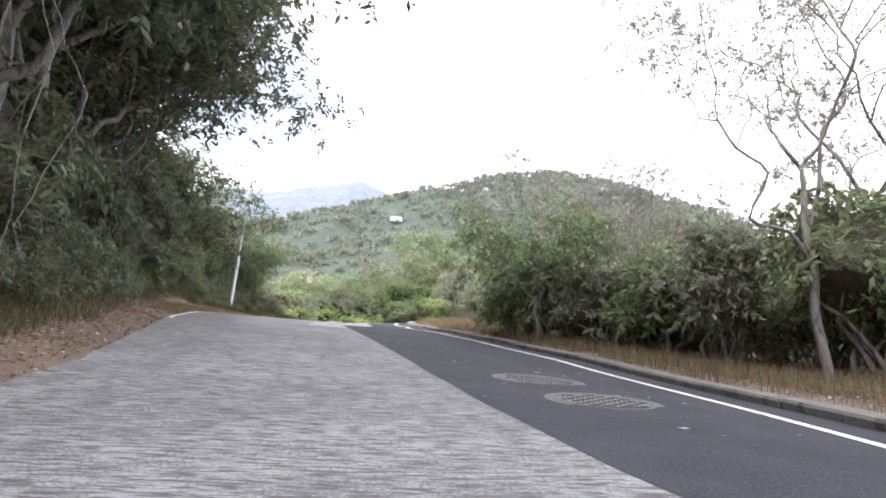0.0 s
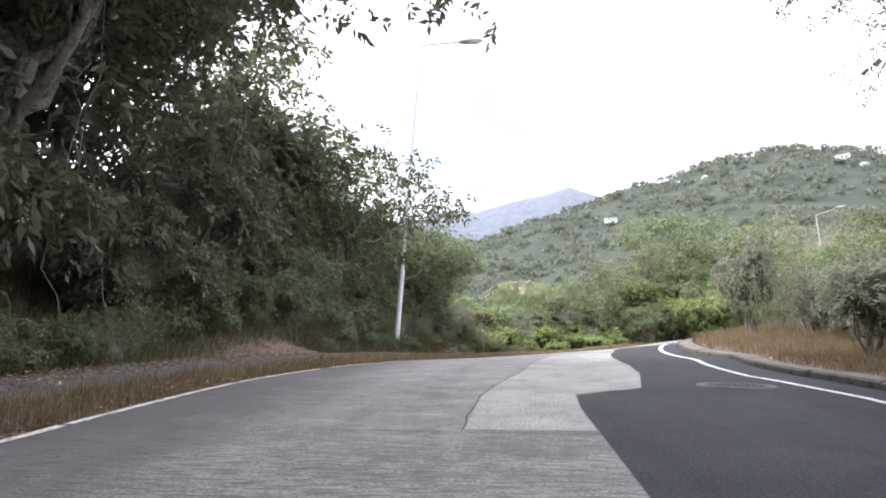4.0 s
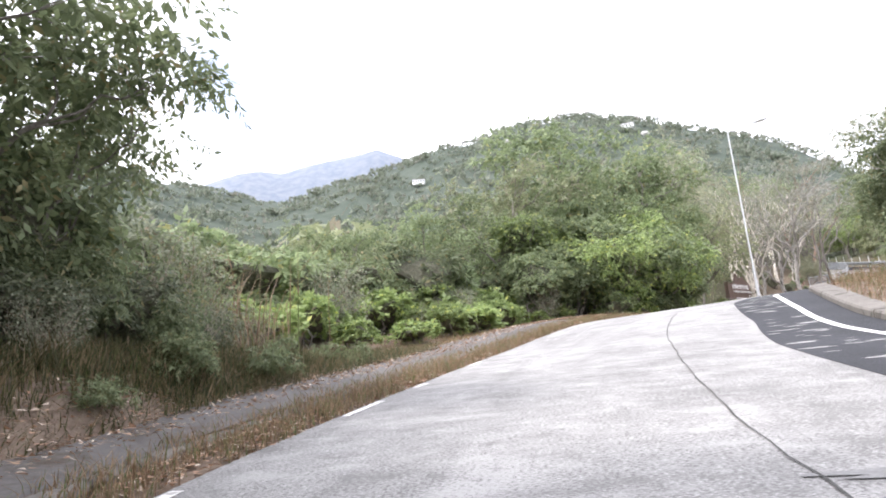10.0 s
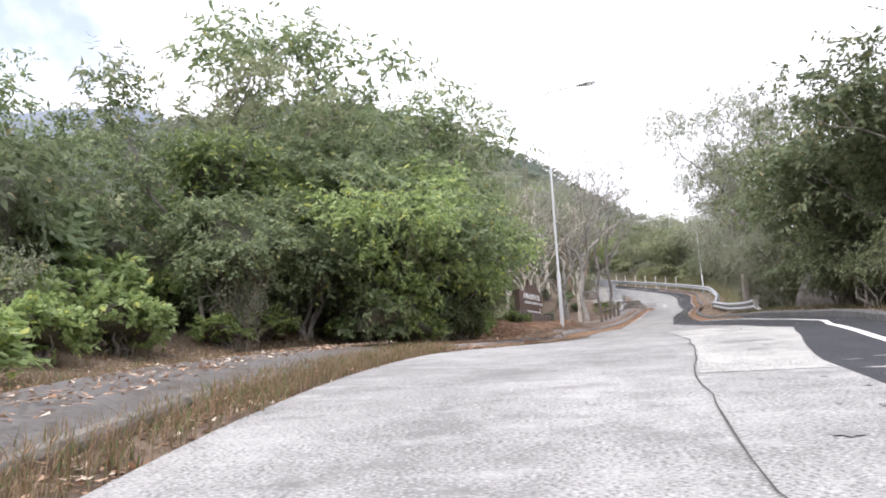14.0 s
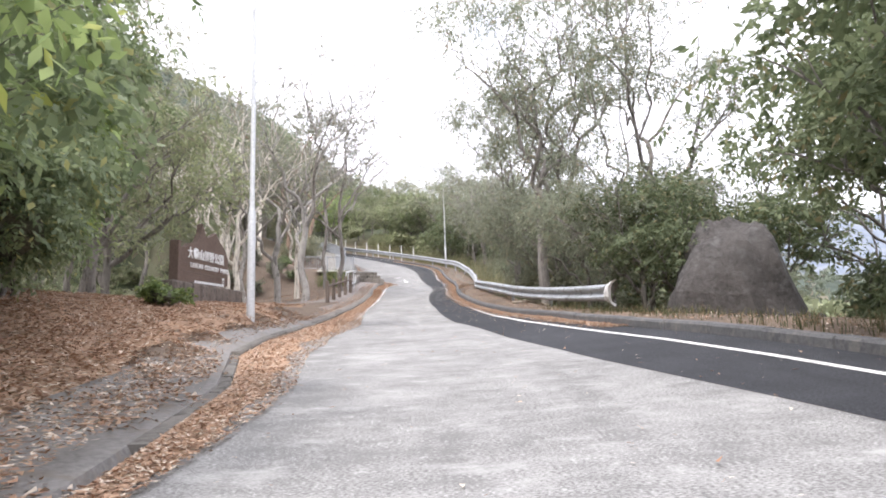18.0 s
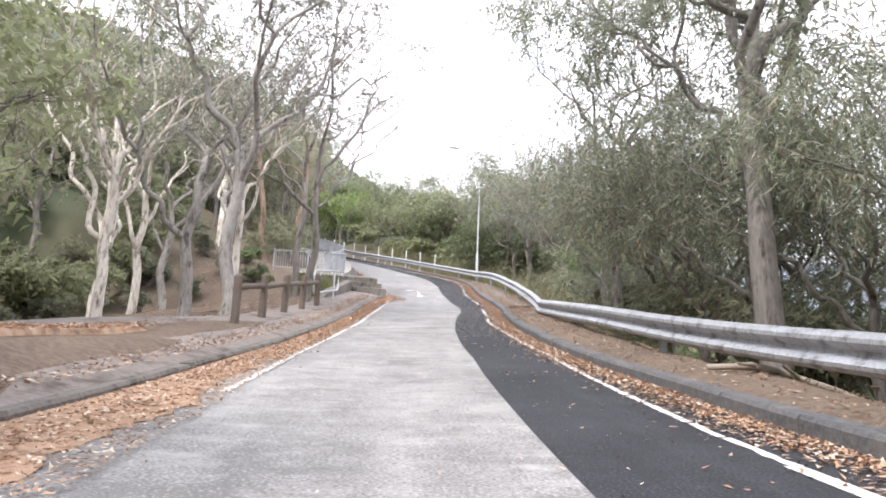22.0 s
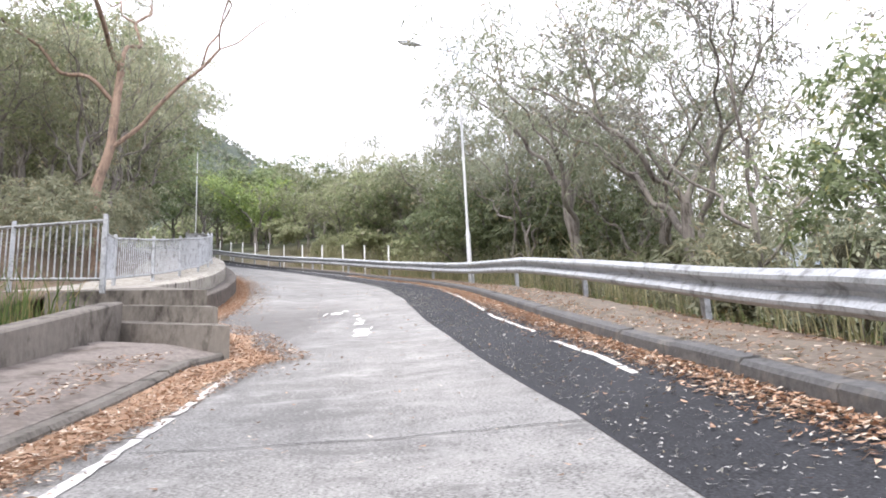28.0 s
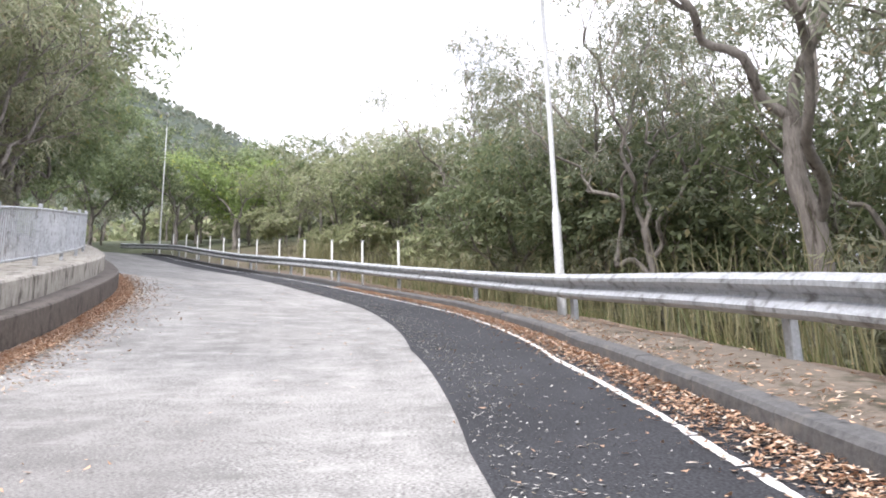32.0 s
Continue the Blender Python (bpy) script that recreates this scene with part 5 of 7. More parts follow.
def spray_leaves(rng, pos, out, per, twig, length, width, droop=0.35, corners=4):
    """Leaves in sprays: drooping twigs with leaves to both sides, their faces turned up and outward."""
    m = len(pos)
    unit = lambda v: v / (np.linalg.norm(v, axis=-1, keepdims=True) + 1e-9)
    axis = unit(out * 0.9 + rng.normal(0, 0.5, (m, 3)) + np.array([0, 0, 0.2 - droop]))
    face = unit(np.array([0, 0, 0.7]) + out * 0.6 + rng.normal(0, 0.3, (m, 3)))
    side = unit(np.cross(axis, face))
    reach = twig * rng.uniform(0.5, 1.4, (m, 1, 1))
    t = ((np.arange(per) + 0.5) / per)[None, :, None]
    hand = np.where(np.arange(per) % 2, 1.0, -1.0)[None, :, None]
    base = pos[:, None] + axis[:, None] * reach * t - np.array([0, 0, 1.0]) * droop * 0.6 * reach * t**2
    along_leaf = unit(axis[:, None] * 0.55 + side[:, None] * hand * 0.85 + rng.normal(0, 0.38, (m, per, 3)) - np.array([0, 0, 0.7 * droop]))
    across = unit(np.cross(along_leaf, face[:, None] + rng.normal(0, 0.4, (m, per, 3))))
    k = rng.uniform(0.6, 1.25, (m, per, 1))
    a, b = along_leaf * length * k, across * width * k / 2
    if corners == 3:
        q = np.stack([base + b * 0.8, base + a, base + a * 0.25 - b], 2)
    else:
        q = np.stack([base, base + a * 0.42 + b, base + a, base + a * 0.42 - b], 2)
    return q.reshape(-1, corners, 3)


def holes(p, size, seed):
    """A smooth random value for places, to thin a crown in patches."""
    k = 2.4 / size
    v = np.sin(p[:, 0] * k * 1.7 + seed) * np.sin(p[:, 1] * k * 1.9 + seed * 1.7) + np.sin(p[:, 2] * k * 2.1 + seed * 0.6 + p[:, 0] * k)
    return v * 0.5


def blob_sprays(rng, blobs, n, length, width, droop=0.35, per=9, twig=0.3, depth=0.4, gap=-0.42, corners=4):
    """About n leaves in sprays on lumps of a crown, with patches left open."""
    blobs = np.asarray(blobs, float)
    m = int(n / per * 1.25)
    area = blobs[:, 3] * blobs[:, 4] + blobs[:, 3] * blobs[:, 5]
    pick = rng.choice(len(blobs), m, p=area / area.sum())
    out = sphere_dirs(rng, m)
    out[:, 2] = np.where(out[:, 2] < -0.35, -out[:, 2] * 0.6, out[:, 2])
    r = 1 - depth * rng.random(m) ** 1.3 + rng.normal(0, 0.05, m)
    pos = blobs[pick, :3] + out * blobs[pick, 3:] * r[:, None]
    keep = holes(pos, float(np.median(blobs[:, 3])), rng.uniform(0, 6)) > gap
    return spray_leaves(rng, pos[keep], out[keep], per, twig, length, width, droop, corners)


ICO = bmesh.new()
bmesh.ops.create_icosphere(ICO, subdivisions=1, radius=1)
ICO_V = np.array([v.co for v in ICO.verts])
ICO_F = [tuple(v.index for v in f.verts) for f in ICO.faces]
ICO.free()


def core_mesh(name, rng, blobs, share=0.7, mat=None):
    """The shade inside a crown as one rough dark lump, hidden under the leaves."""
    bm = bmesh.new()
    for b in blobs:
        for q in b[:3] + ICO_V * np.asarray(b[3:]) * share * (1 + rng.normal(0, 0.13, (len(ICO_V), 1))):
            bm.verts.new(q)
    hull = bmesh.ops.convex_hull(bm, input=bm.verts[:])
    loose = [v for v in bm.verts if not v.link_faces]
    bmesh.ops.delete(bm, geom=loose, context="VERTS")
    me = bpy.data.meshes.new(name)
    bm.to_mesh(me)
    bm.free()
    me.materials.append(mat or M_CROWN_SHADE)
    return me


def shrub_meshes(seed, wide, high, leaf, n, mat, droop=0.35, shape=0.7, corners=4):
    """Stems, a dark lump for the inner shade, and leaves of one shrub, its foot at the origin."""
    rng = np.random.default_rng(seed)
    blobs = []
    for i in range(9):
        a, r = rng.uniform(0, 6.28), math.sqrt(rng.random()) * wide * 0.6
        h = high * (0.22 + 0.5 * rng.random() * (1 - 0.5 * (r / wide)))
        q = wide * rng.uniform(0.26, 0.44)
        blobs.append((r * math.cos(a), r * math.sin(a), h, q, q * rng.uniform(0.75, 1.2), q * rng.uniform(0.6, 1.0) * max(0.8, high / wide / 2)))
    for i in range(20):
        b = blobs[int(rng.integers(9))]
        d = sphere_dirs(rng, 1)[0]
        d[2] = abs(d[2]) * 1.1 - 0.25
        q = wide * rng.uniform(0.09, 0.2)
        blobs.append((*(np.array(b[:3]) + d * np.array(b[3:]) * rng.uniform(0.9, 1.15)), q, q, q * rng.uniform(0.7, 1.5)))
    stems = []
    for i in range(9):
        b = blobs[i]
        stems.append((bent(rng, (rng.normal(0, 0.14), rng.normal(0, 0.14), -0.15), b[:3], 6, 0.07), np.linspace(0.03, 0.008, 6) * wide, 5))
    leaves = blob_sprays(rng, blobs, n, leaf, leaf * shape * 0.55, droop, 9, wide * 0.17, 0.45, -0.4, corners)
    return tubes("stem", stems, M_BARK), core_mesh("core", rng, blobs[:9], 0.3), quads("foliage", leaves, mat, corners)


def limb_tree(seed, high, trunk_r, spread, mat, bark, leaf, n, forks=3, levels=3, lean=(0, 0), low=0.35, clump=0.55, droop=0.5, narrow=0.4, bare=0.0, core=False, corners=4, wob=0.035, flat=0.62, twig=1.0):
    """A tree with a tapered bent trunk, limbs that fork, and clumps of leaves at the ends."""
    rng = np.random.default_rng(seed)
    wood, tips = [], []

    def grow(p, d, length, r, level):
        q = p + d * length
        pts = bent(rng, p, q, 6, wob if level else 0.016)
        if level < 3:
            fine = smoothed(pts, 3 if level < 2 else 2)
            wood.append((fine, np.linspace(r, r * 0.62, len(fine)), (10, 7, 5)[level]))
        else:
            wood.append((pts[::2], np.linspace(r, r * 0.62, 3), 4))
        if level >= levels:
            tips.append((q, length))
            return
        if level:
            tips.append((pts[3], length * 0.6))
        for i in range(forks + (1 if level == 0 else 0)):
            a = 6.28 * (i + rng.random() * 0.7) / (forks + 1)
            tilt = rng.uniform(0.45, 0.95) * (spread if level == 0 else 0.8)
            u = np.array([math.cos(a), math.sin(a), 0.0])
            e = d * math.cos(tilt) + u * math.sin(tilt)
            e[2] = max(e[2], 0.05) + 0.12
            at = pts[3 + (i % 3)] if i else q
            grow(at, e / np.linalg.norm(e), length * rng.uniform(0.62, 0.85), r * rng.uniform(0.42, 0.58), level + 1)

    d0 = np.array([lean[0], lean[1], 1.0])
    grow(np.array([0, 0, -0.2]), d0 / np.linalg.norm(d0), high * low, trunk_r, 0)
    wood[0] = (wood[0][0], np.r_[trunk_r * 1.35, trunk_r * 1.1, np.linspace(trunk_r, trunk_r * 0.7, len(wood[0][0]) - 2)], 11)
    top = max(t[0][2] for t in tips)
    k = high / top
    wood = [(p * (k, k, k), r, s) for p, r, s in wood]
    blobs = []
    for q, length in tips:
        if rng.random() < bare:
            continue
        c = clump * rng.uniform(0.6, 1.25) * high * 0.14
        blobs.append((*(q * k + rng.normal(0, c * 0.3, 3)), c, c, c * flat))
    out = [tubes("trunk", wood, bark)]
    if blobs:
        out.append(quads("crown", blob_sprays(rng, blobs, n, leaf, leaf * narrow, droop, 8, twig * leaf * 2.0, 0.85, -0.45, corners), mat, corners))
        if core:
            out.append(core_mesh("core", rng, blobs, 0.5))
    return out


SHRUBS, TREES = {}, {}
# each kind close to the road, and coarser ("_far") for the rows behind
for far, few, big, cn in (("", 1.0, 1.0, 4), ("_far", 0.45, 1.2, 3)):
    for i in range(3 if not far else 2):
        SHRUBS["dark" + far, i] = shrub_meshes(10 + i, 1.5, 2.6, 0.14 * big, int(5600 * few), L_DARK, 0.6, corners=cn)
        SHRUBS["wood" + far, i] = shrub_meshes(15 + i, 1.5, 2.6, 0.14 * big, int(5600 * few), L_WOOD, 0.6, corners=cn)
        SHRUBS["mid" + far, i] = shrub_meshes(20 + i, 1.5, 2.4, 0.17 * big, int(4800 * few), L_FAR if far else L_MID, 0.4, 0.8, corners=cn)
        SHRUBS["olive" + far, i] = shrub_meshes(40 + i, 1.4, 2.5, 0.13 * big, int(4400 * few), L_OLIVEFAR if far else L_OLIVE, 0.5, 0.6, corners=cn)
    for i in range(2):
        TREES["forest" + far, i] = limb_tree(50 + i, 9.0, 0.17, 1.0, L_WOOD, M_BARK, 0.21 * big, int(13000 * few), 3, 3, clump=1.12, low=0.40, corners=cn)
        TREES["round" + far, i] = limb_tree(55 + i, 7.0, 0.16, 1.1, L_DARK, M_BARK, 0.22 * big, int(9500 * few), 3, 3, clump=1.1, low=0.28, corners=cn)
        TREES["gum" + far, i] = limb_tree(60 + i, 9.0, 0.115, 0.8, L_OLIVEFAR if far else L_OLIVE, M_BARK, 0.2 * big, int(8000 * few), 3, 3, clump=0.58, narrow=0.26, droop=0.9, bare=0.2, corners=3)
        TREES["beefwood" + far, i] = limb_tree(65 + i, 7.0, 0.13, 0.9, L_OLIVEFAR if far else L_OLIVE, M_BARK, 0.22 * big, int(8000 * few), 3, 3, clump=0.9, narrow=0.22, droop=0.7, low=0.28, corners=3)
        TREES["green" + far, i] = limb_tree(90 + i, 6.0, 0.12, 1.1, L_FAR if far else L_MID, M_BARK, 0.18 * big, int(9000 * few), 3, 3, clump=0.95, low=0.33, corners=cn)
def twig_bush(seed, high, n, mat):
    """A bush of many bare arching twigs with sparse small leaves."""
    rng = np.random.default_rng(seed)
    wood, ends = [], []
    for i in range(46):
        a, out = rng.uniform(0, 6.28), rng.uniform(0.1, 0.55) * high
        q = np.array([math.cos(a) * out, math.sin(a) * out, high * rng.uniform(0.45, 1.0)])
        p = bent(rng, (rng.normal(0, 0.2), rng.normal(0, 0.2), -0.1), q, 6, 0.06)
        wood.append((p, np.linspace(0.014, 0.004, 6), 4))
        for k in (3, 4, 5):
            ends.append((*p[k], 0.3, 0.3, 0.28))
        wood.append((bent(rng, p[3], p[3] + rng.normal(0, 0.35, 3) + (0, 0, 0.2), 4, 0.08), np.linspace(0.007, 0.003, 4), 3))
    return tubes("stem", wood, M_DRYTWIG), quads("foliage", blob_leaves(rng, ends, n, 0.1, 0.045, 0.5, 0.9), mat)


M_DRYTWIG = mottled("dry_grey_twigs", (0.17, 0.14, 0.11), (0.30, 0.26, 0.21), 3, 20, relief=0.4)
for i in range(3):
    SHRUBS["twig", i] = twig_bush(110 + i, 2.3, 2000, L_OLIVE if i else L_DARK)
for i in range(3):
    SHRUBS["bright", i] = shrub_meshes(30 + i, 1.4, 1.7, 0.16, 3600, L_BRIGHT, 0.3, 1.1)
for i in range(2):
    SHRUBS["bigdark", i] = shrub_meshes(27 + i, 2.0, 4.2, 0.125, 14500, L_DARK, 0.7, 0.75)
    SHRUBS["broad", i] = shrub_meshes(25 + i, 1.9, 4.6, 0.12, 21000, L_MID if i else L_BRIGHT, 0.6, 0.85)
    TREES["paper", i] = limb_tree(70 + i, 10.0, 0.135, 0.8, L_OLIVE, M_PALEBARK, 0.12, 5200, 3, 3, clump=0.72, narrow=0.36, bare=0.2, low=0.44, wob=0.038)
    TREES["thin", i] = limb_tree(80 + i, 6.5, 0.06, 0.8, L_SILVER, M_BARK, 0.085, 7000, 3, 3, clump=0.75, narrow=0.4, bare=0.12, low=0.36, wob=0.05)
TREES["lime", 0] = limb_tree(93, 5.0, 0.14, 1.2, L_BRIGHT, M_BARK, 0.22, 8000, 3, 3, clump=1.1, low=0.35)
for i in range(2):
    TREES["tallgum", i] = limb_tree(131 + i, 10.0, 0.15, 0.62, L_OLIVE, M_BARK, 0.165, 14000, 3, 3, clump=0.74, narrow=0.26, droop=0.75, low=0.3, bare=0.08, corners=3, wob=0.06, flat=0.5, lean=(0.1, -0.06))
    TREES["palegum", i] = limb_tree(135 + i, 10.0, 0.13, 0.7, L_OLIVEFAR, M_BARK, 0.16, 9000, 3, 3, clump=0.7, narrow=0.28, droop=0.7, low=0.34, bare=0.15, corners=3, wob=0.05, flat=0.5)
    TREES["darklimb", i] = limb_tree(155 + i, 9.0, 0.17, 1.0, L_OLIVE, M_BARK, 0.13, 8000, 3, 3, clump=0.7, narrow=0.34, droop=0.5, low=0.34, bare=0.25, wob=0.03, flat=0.42)
    TREES["casuarina", i] = limb_tree(141 + i, 5.5, 0.12, 1.05, L_OLIVE, M_BARK, 0.2, 11000, 3, 3, clump=1.15, narrow=0.16, droop=0.8, low=0.22, corners=3, flat=0.85)
    TREES["grey", i] = limb_tree(151 + i, 9.0, 0.14, 0.95, L_SILVER, M_GREYBARK, 0.11, 5200, 3, 3, clump=0.6, narrow=0.4, droop=0.5, low=0.3, bare=0.4, wob=0.036, flat=0.5)
    TREES["bigleaf", i] = limb_tree(161 + i, 5.6, 0.1, 1.3, L_DARK, M_BARK, 0.19, 8000, 3, 3, clump=1.1, narrow=0.42, droop=0.65, low=0.24, flat=0.9, twig=1.2)
    TREES["vineleaf", i] = limb_tree(181 + i, 5.0, 0.07, 1.3, L_BRIGHT if i else L_MID, M_BARK, 0.19, 5600, 3, 3, clump=1.0, narrow=0.5, droop=0.7, low=0.25, flat=0.9, twig=1.3)
    TREES["redpine", i] = limb_tree(191 + i, 11.0, 0.13, 1.3, L_OLIVE, M_PINEBARK, 0.15, 6000, 3, 2, clump=0.7, narrow=0.2, droop=0.3, low=0.8, corners=3, flat=0.4, bare=0.05, lean=(0.12, 0.05))
    TREES["pine", i] = limb_tree(171 + i, 9.5, 0.1, 1.2, L_SILVER, M_BARK, 0.13, 3600, 3, 2, clump=0.75, narrow=0.2, droop=0.2, low=0.62, corners=3, flat=0.35, bare=0.1)
TREES["bare", 0] = limb_tree(97, 8.0, 0.19, 1.0, L_OLIVE, M_BARK, 0.12, 900, 3, 3, clump=0.4, bare=0.65, low=0.35)

PARTS = ("stem", "core", "foliage"), ("trunk", "crown", "core")
PLANTED = np.random.default_rng(5)


def at_sd(s, d):
    p = on_road(s, d)
    return float(p[0]), float(p[1])


def plant_shrub(kind, x, y, size, label, rz=None, squash=1.0, lift=0.0):
    keys = [k for k in SHRUBS if k[0] == kind]
    me = SHRUBS[keys[int(PLANTED.integers(len(keys)))]]
    ob = new("shrub")
    z = ground_at(x, y) + lift
    ob.matrix_world = pose(x, y, z, 0, 0, PLANTED.uniform(0, 360) if rz is None else rz) @ Matrix.Diagonal((size, size, size * squash, 1))
    tagged(ob, label, "shrub", "roadside shrubs")
    for nm, data in zip(PARTS[0] if len(me) == 3 else ("stem", "foliage"), me):
        part(nm, data, parent=ob)


def plant_tree(kind, x, y, size, label, rz=None, which=None):
    keys = [k for k in TREES if k[0] == kind]
    me = TREES[keys[int(PLANTED.integers(len(keys))) if which is None else which]]
    ob = new("tree")
    ob.matrix_world = pose(x, y, ground_at(x, y) - 0.05, 0, 0, PLANTED.uniform(0, 360) if rz is None else rz) @ Matrix.Scale(size, 4)
    tagged(ob, label, "tree", "roadside trees")
    for nm, data in zip(PARTS[1], me):
        part(nm, data, parent=ob)


def shrubs_along(kind, a, b, step, off, spread, size, label, squash=1.0, edge=left_edge, side=-1):
    """A row of shrubs; the rows behind, where none can be told apart, are one undergrowth."""
    joined = []
    for s in np.arange(a, b, step):
        s = s + PLANTED.normal(0, step * 0.25)
        e = float(edge(s)) + side * (off + PLANTED.uniform(0, spread))
        x, y = at_sd(s, e)
        k, q = size * PLANTED.uniform(0.75, 1.3), squash * PLANTED.uniform(0.85, 1.2)
        if not kind.endswith("_far"):
            plant_shrub(kind, x, y, k, label, squash=q)
            continue
        me = SHRUBS[kind, int(PLANTED.integers(2))][2]
        v = np.empty(len(me.vertices) * 3, np.float32)
        me.vertices.foreach_get("co", v)
        v = v.reshape(-1, 3)
        w = PLANTED.uniform(0, 6.28)
        c, n = math.cos(w), math.sin(w)
        joined.append(np.stack([x + k * (c * v[:, 0] - n * v[:, 1]), y + k * (n * v[:, 0] + c * v[:, 1]), ground_at(x, y) + k * q * v[:, 2]], 1))
    if joined:
        mat = SHRUBS[kind, 0][2].materials[0]
        tagged(new("undergrowth", quads("undergrowth", np.concatenate(joined), mat, 3)), label, "undergrowth", kind="stuff")


def trees_along(kind, a, b, step, off, spread, size, label, edge=left_edge, side=-1):
    for s in np.arange(a, b, step):
        s = s + PLANTED.normal(0, step * 0.25)
        e = float(edge(s)) + side * (off + PLANTED.uniform(0, spread))
        p = on_road(s, e)
        plant_tree(kind, float(p[0]), float(p[1]), size * PLANTED.uniform(0.8, 1.2), label)


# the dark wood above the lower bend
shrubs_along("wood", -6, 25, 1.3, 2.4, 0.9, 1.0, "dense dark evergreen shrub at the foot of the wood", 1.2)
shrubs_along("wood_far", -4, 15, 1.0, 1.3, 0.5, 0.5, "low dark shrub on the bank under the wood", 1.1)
shrubs_along("dark_far", 14, 27, 0.9, 1.8, 0.5, 0.36, "low dark shrub beside the overgrown footpath", 1.0)
shrubs_along("dark_far", 12, 34, 0.8, 1.85, 0.9, 0.3, "low dark shrub on the bank above the footpath", 1.1)
# bushes added to darken the shaded hollow under the crowns
for s, d, z, q in ((23.0, -4.3, 0.42, 0.9), (24.1, -4.5, 0.5, 0.9), (25.3, -4.2, 0.4, 0.8), (27.6, -4.9, 0.5, 0.9), (28.7, -5.0, 0.5, 0.9), (30.0, -4.6, 0.42, 0.85), (31.1, -4.6, 0.42, 0.8), (32.2, -4.8, 0.4, 0.8), (21.8, -4.4, 0.45, 0.9), (20.4, -4.5, 0.5, 0.9)):
    plant_shrub("bigdark", *at_sd(s, d), z, "low bush in the deep shade at the foot of the wood", squash=q)
shrubs_along("dark_far", 24, 36, 0.75, 1.35, 0.35, 0.2, "low weedy bush on the face of the bank", 0.9)
shrubs_along("twig", 10, 34, 1.3, 1.7, 0.7, 0.32, "small dry bush on the bank above the footpath", 1.0)
shrubs_along("wood_far", -6, 25, 1.8, 4.2, 1.4, 1.6, "dense dark evergreen shrub inside the wood", 1.3)
trees_along("forest", -1, 20.5, 2.8, 3.6, 1.0, 1.0, "dark broadleaved tree leaning over the road")
for s, d, z, w in ((4.5, -5.0, 1.1, 0), (7.0, -4.8, 1.15, 1), (9.6, -4.9, 1.15, 0), (12.2, -5.2, 1.1, 1), (15.0, -5.4, 1.0, 0)):
    plant_tree("forest", *at_sd(s, d), z, "tall dark evergreen tree hung with creeper above the road", which=w)
for s, d, z, w in ((6.0, -7.4, 1.2, 1), (9.0, -7.0, 1.15, 0), (12.0, -7.4, 1.2, 1), (15.0, -7.2, 1.15, 0), (18.0, -7.4, 1.1, 1), (20.6, -7.0, 1.0, 0), (2.0, -5.4, 1.1, 0), (16.6, -6.2, 1.1, 1), (18.6, -6.8, 1.05, 0), (17.4, -5.3, 0.95, 1), (15.6, -6.6, 1.2, 0)):
    plant_tree("forest", *at_sd(s, d), z, "dark evergreen tree deep in the wood", which=w)
shrubs_along("wood_far", 2, 22, 1.6, 5.6, 1.0, 2.2, "tall dark undergrowth inside the wood", 1.4)
trees_along("forest_far", 0, 22, 4.0, 7.0, 2.5, 1.2, "dark broadleaved tree on the wooded bank")
# the bushes past the lamp
for s, d, k, z, q in ((26.2, -5.2, "bigdark", 0.85, 1.0), (27.2, -5.6, "bigdark", 0.95, 1.1), (29.6, -6.2, "bigdark", 1.0, 1.1), (30.8, -6.4, "bigdark", 0.95, 1.0), (31.8, -5.6, "dark", 1.0, 1.1), (33.0, -5.9, "mid", 0.9, 1.0), (34.4, -6.6, "olive", 1.0, 1.0),
                      (35.6, -7.0, "olive", 1.05, 0.9), (33.7, -5.1, "twig", 0.7, 1.0), (34.9, -5.6, "twig", 0.7, 1.0), (26.0, -7.5, "wood", 2.0, 1.2), (28.6, -7.6, "bigdark", 1.2, 1.15), (31.2, -7.6, "bigdark", 1.05, 1.1), (32.4, -6.6, "dark", 1.15, 1.1)):
    plant_shrub(k, *at_sd(s, d), z, "large leafy shrub beside the lamp post", squash=q)
for s, d, z in ((26.0, -3.9, 0.4), (26.8, -4.2, 0.5), (29.4, -4.3, 0.4), (31.0, -4.0, 0.4), (32.2, -4.2, 0.5), (33.0, -3.9, 0.35)):
    plant_shrub("wood", *at_sd(s, d), z, "low dark shrub at the foot of the lamp post")
for s, d, z, q in ((29.3, -5.0, 0.72, 1.15), (30.6, -5.1, 0.68, 1.1), (31.7, -5.2, 0.58, 1.0), (25.2, -4.6, 0.6, 1.2), (26.6, -4.9, 0.7, 1.2)):
    plant_shrub("bigdark", *at_sd(s, d), z, "leafy dark bush close round the lamp post", squash=q)
for s, d, z, w in ((29.4, -4.7, 0.72, 0), (30.9, -4.9, 0.6, 1), (26.9, -4.6, 0.85, 1), (32.0, -5.2, 0.52, 0)):
    plant_tree("bigleaf", *at_sd(s, d), z, "small tree with long drooping dark leaves beside the lamp post", which=w)
plant_tree("round", *at_sd(28.2, -6.8), 0.68, "dark leafy tree over the lamp post", which=0)
plant_tree("green", *at_sd(26.6, -6.8), 0.85, "leafy broadleaved tree behind the lamp post", which=0)
plant_tree("round", *at_sd(25.0, -7.6), 0.85, "dark broadleaved tree behind the lamp post", which=1)
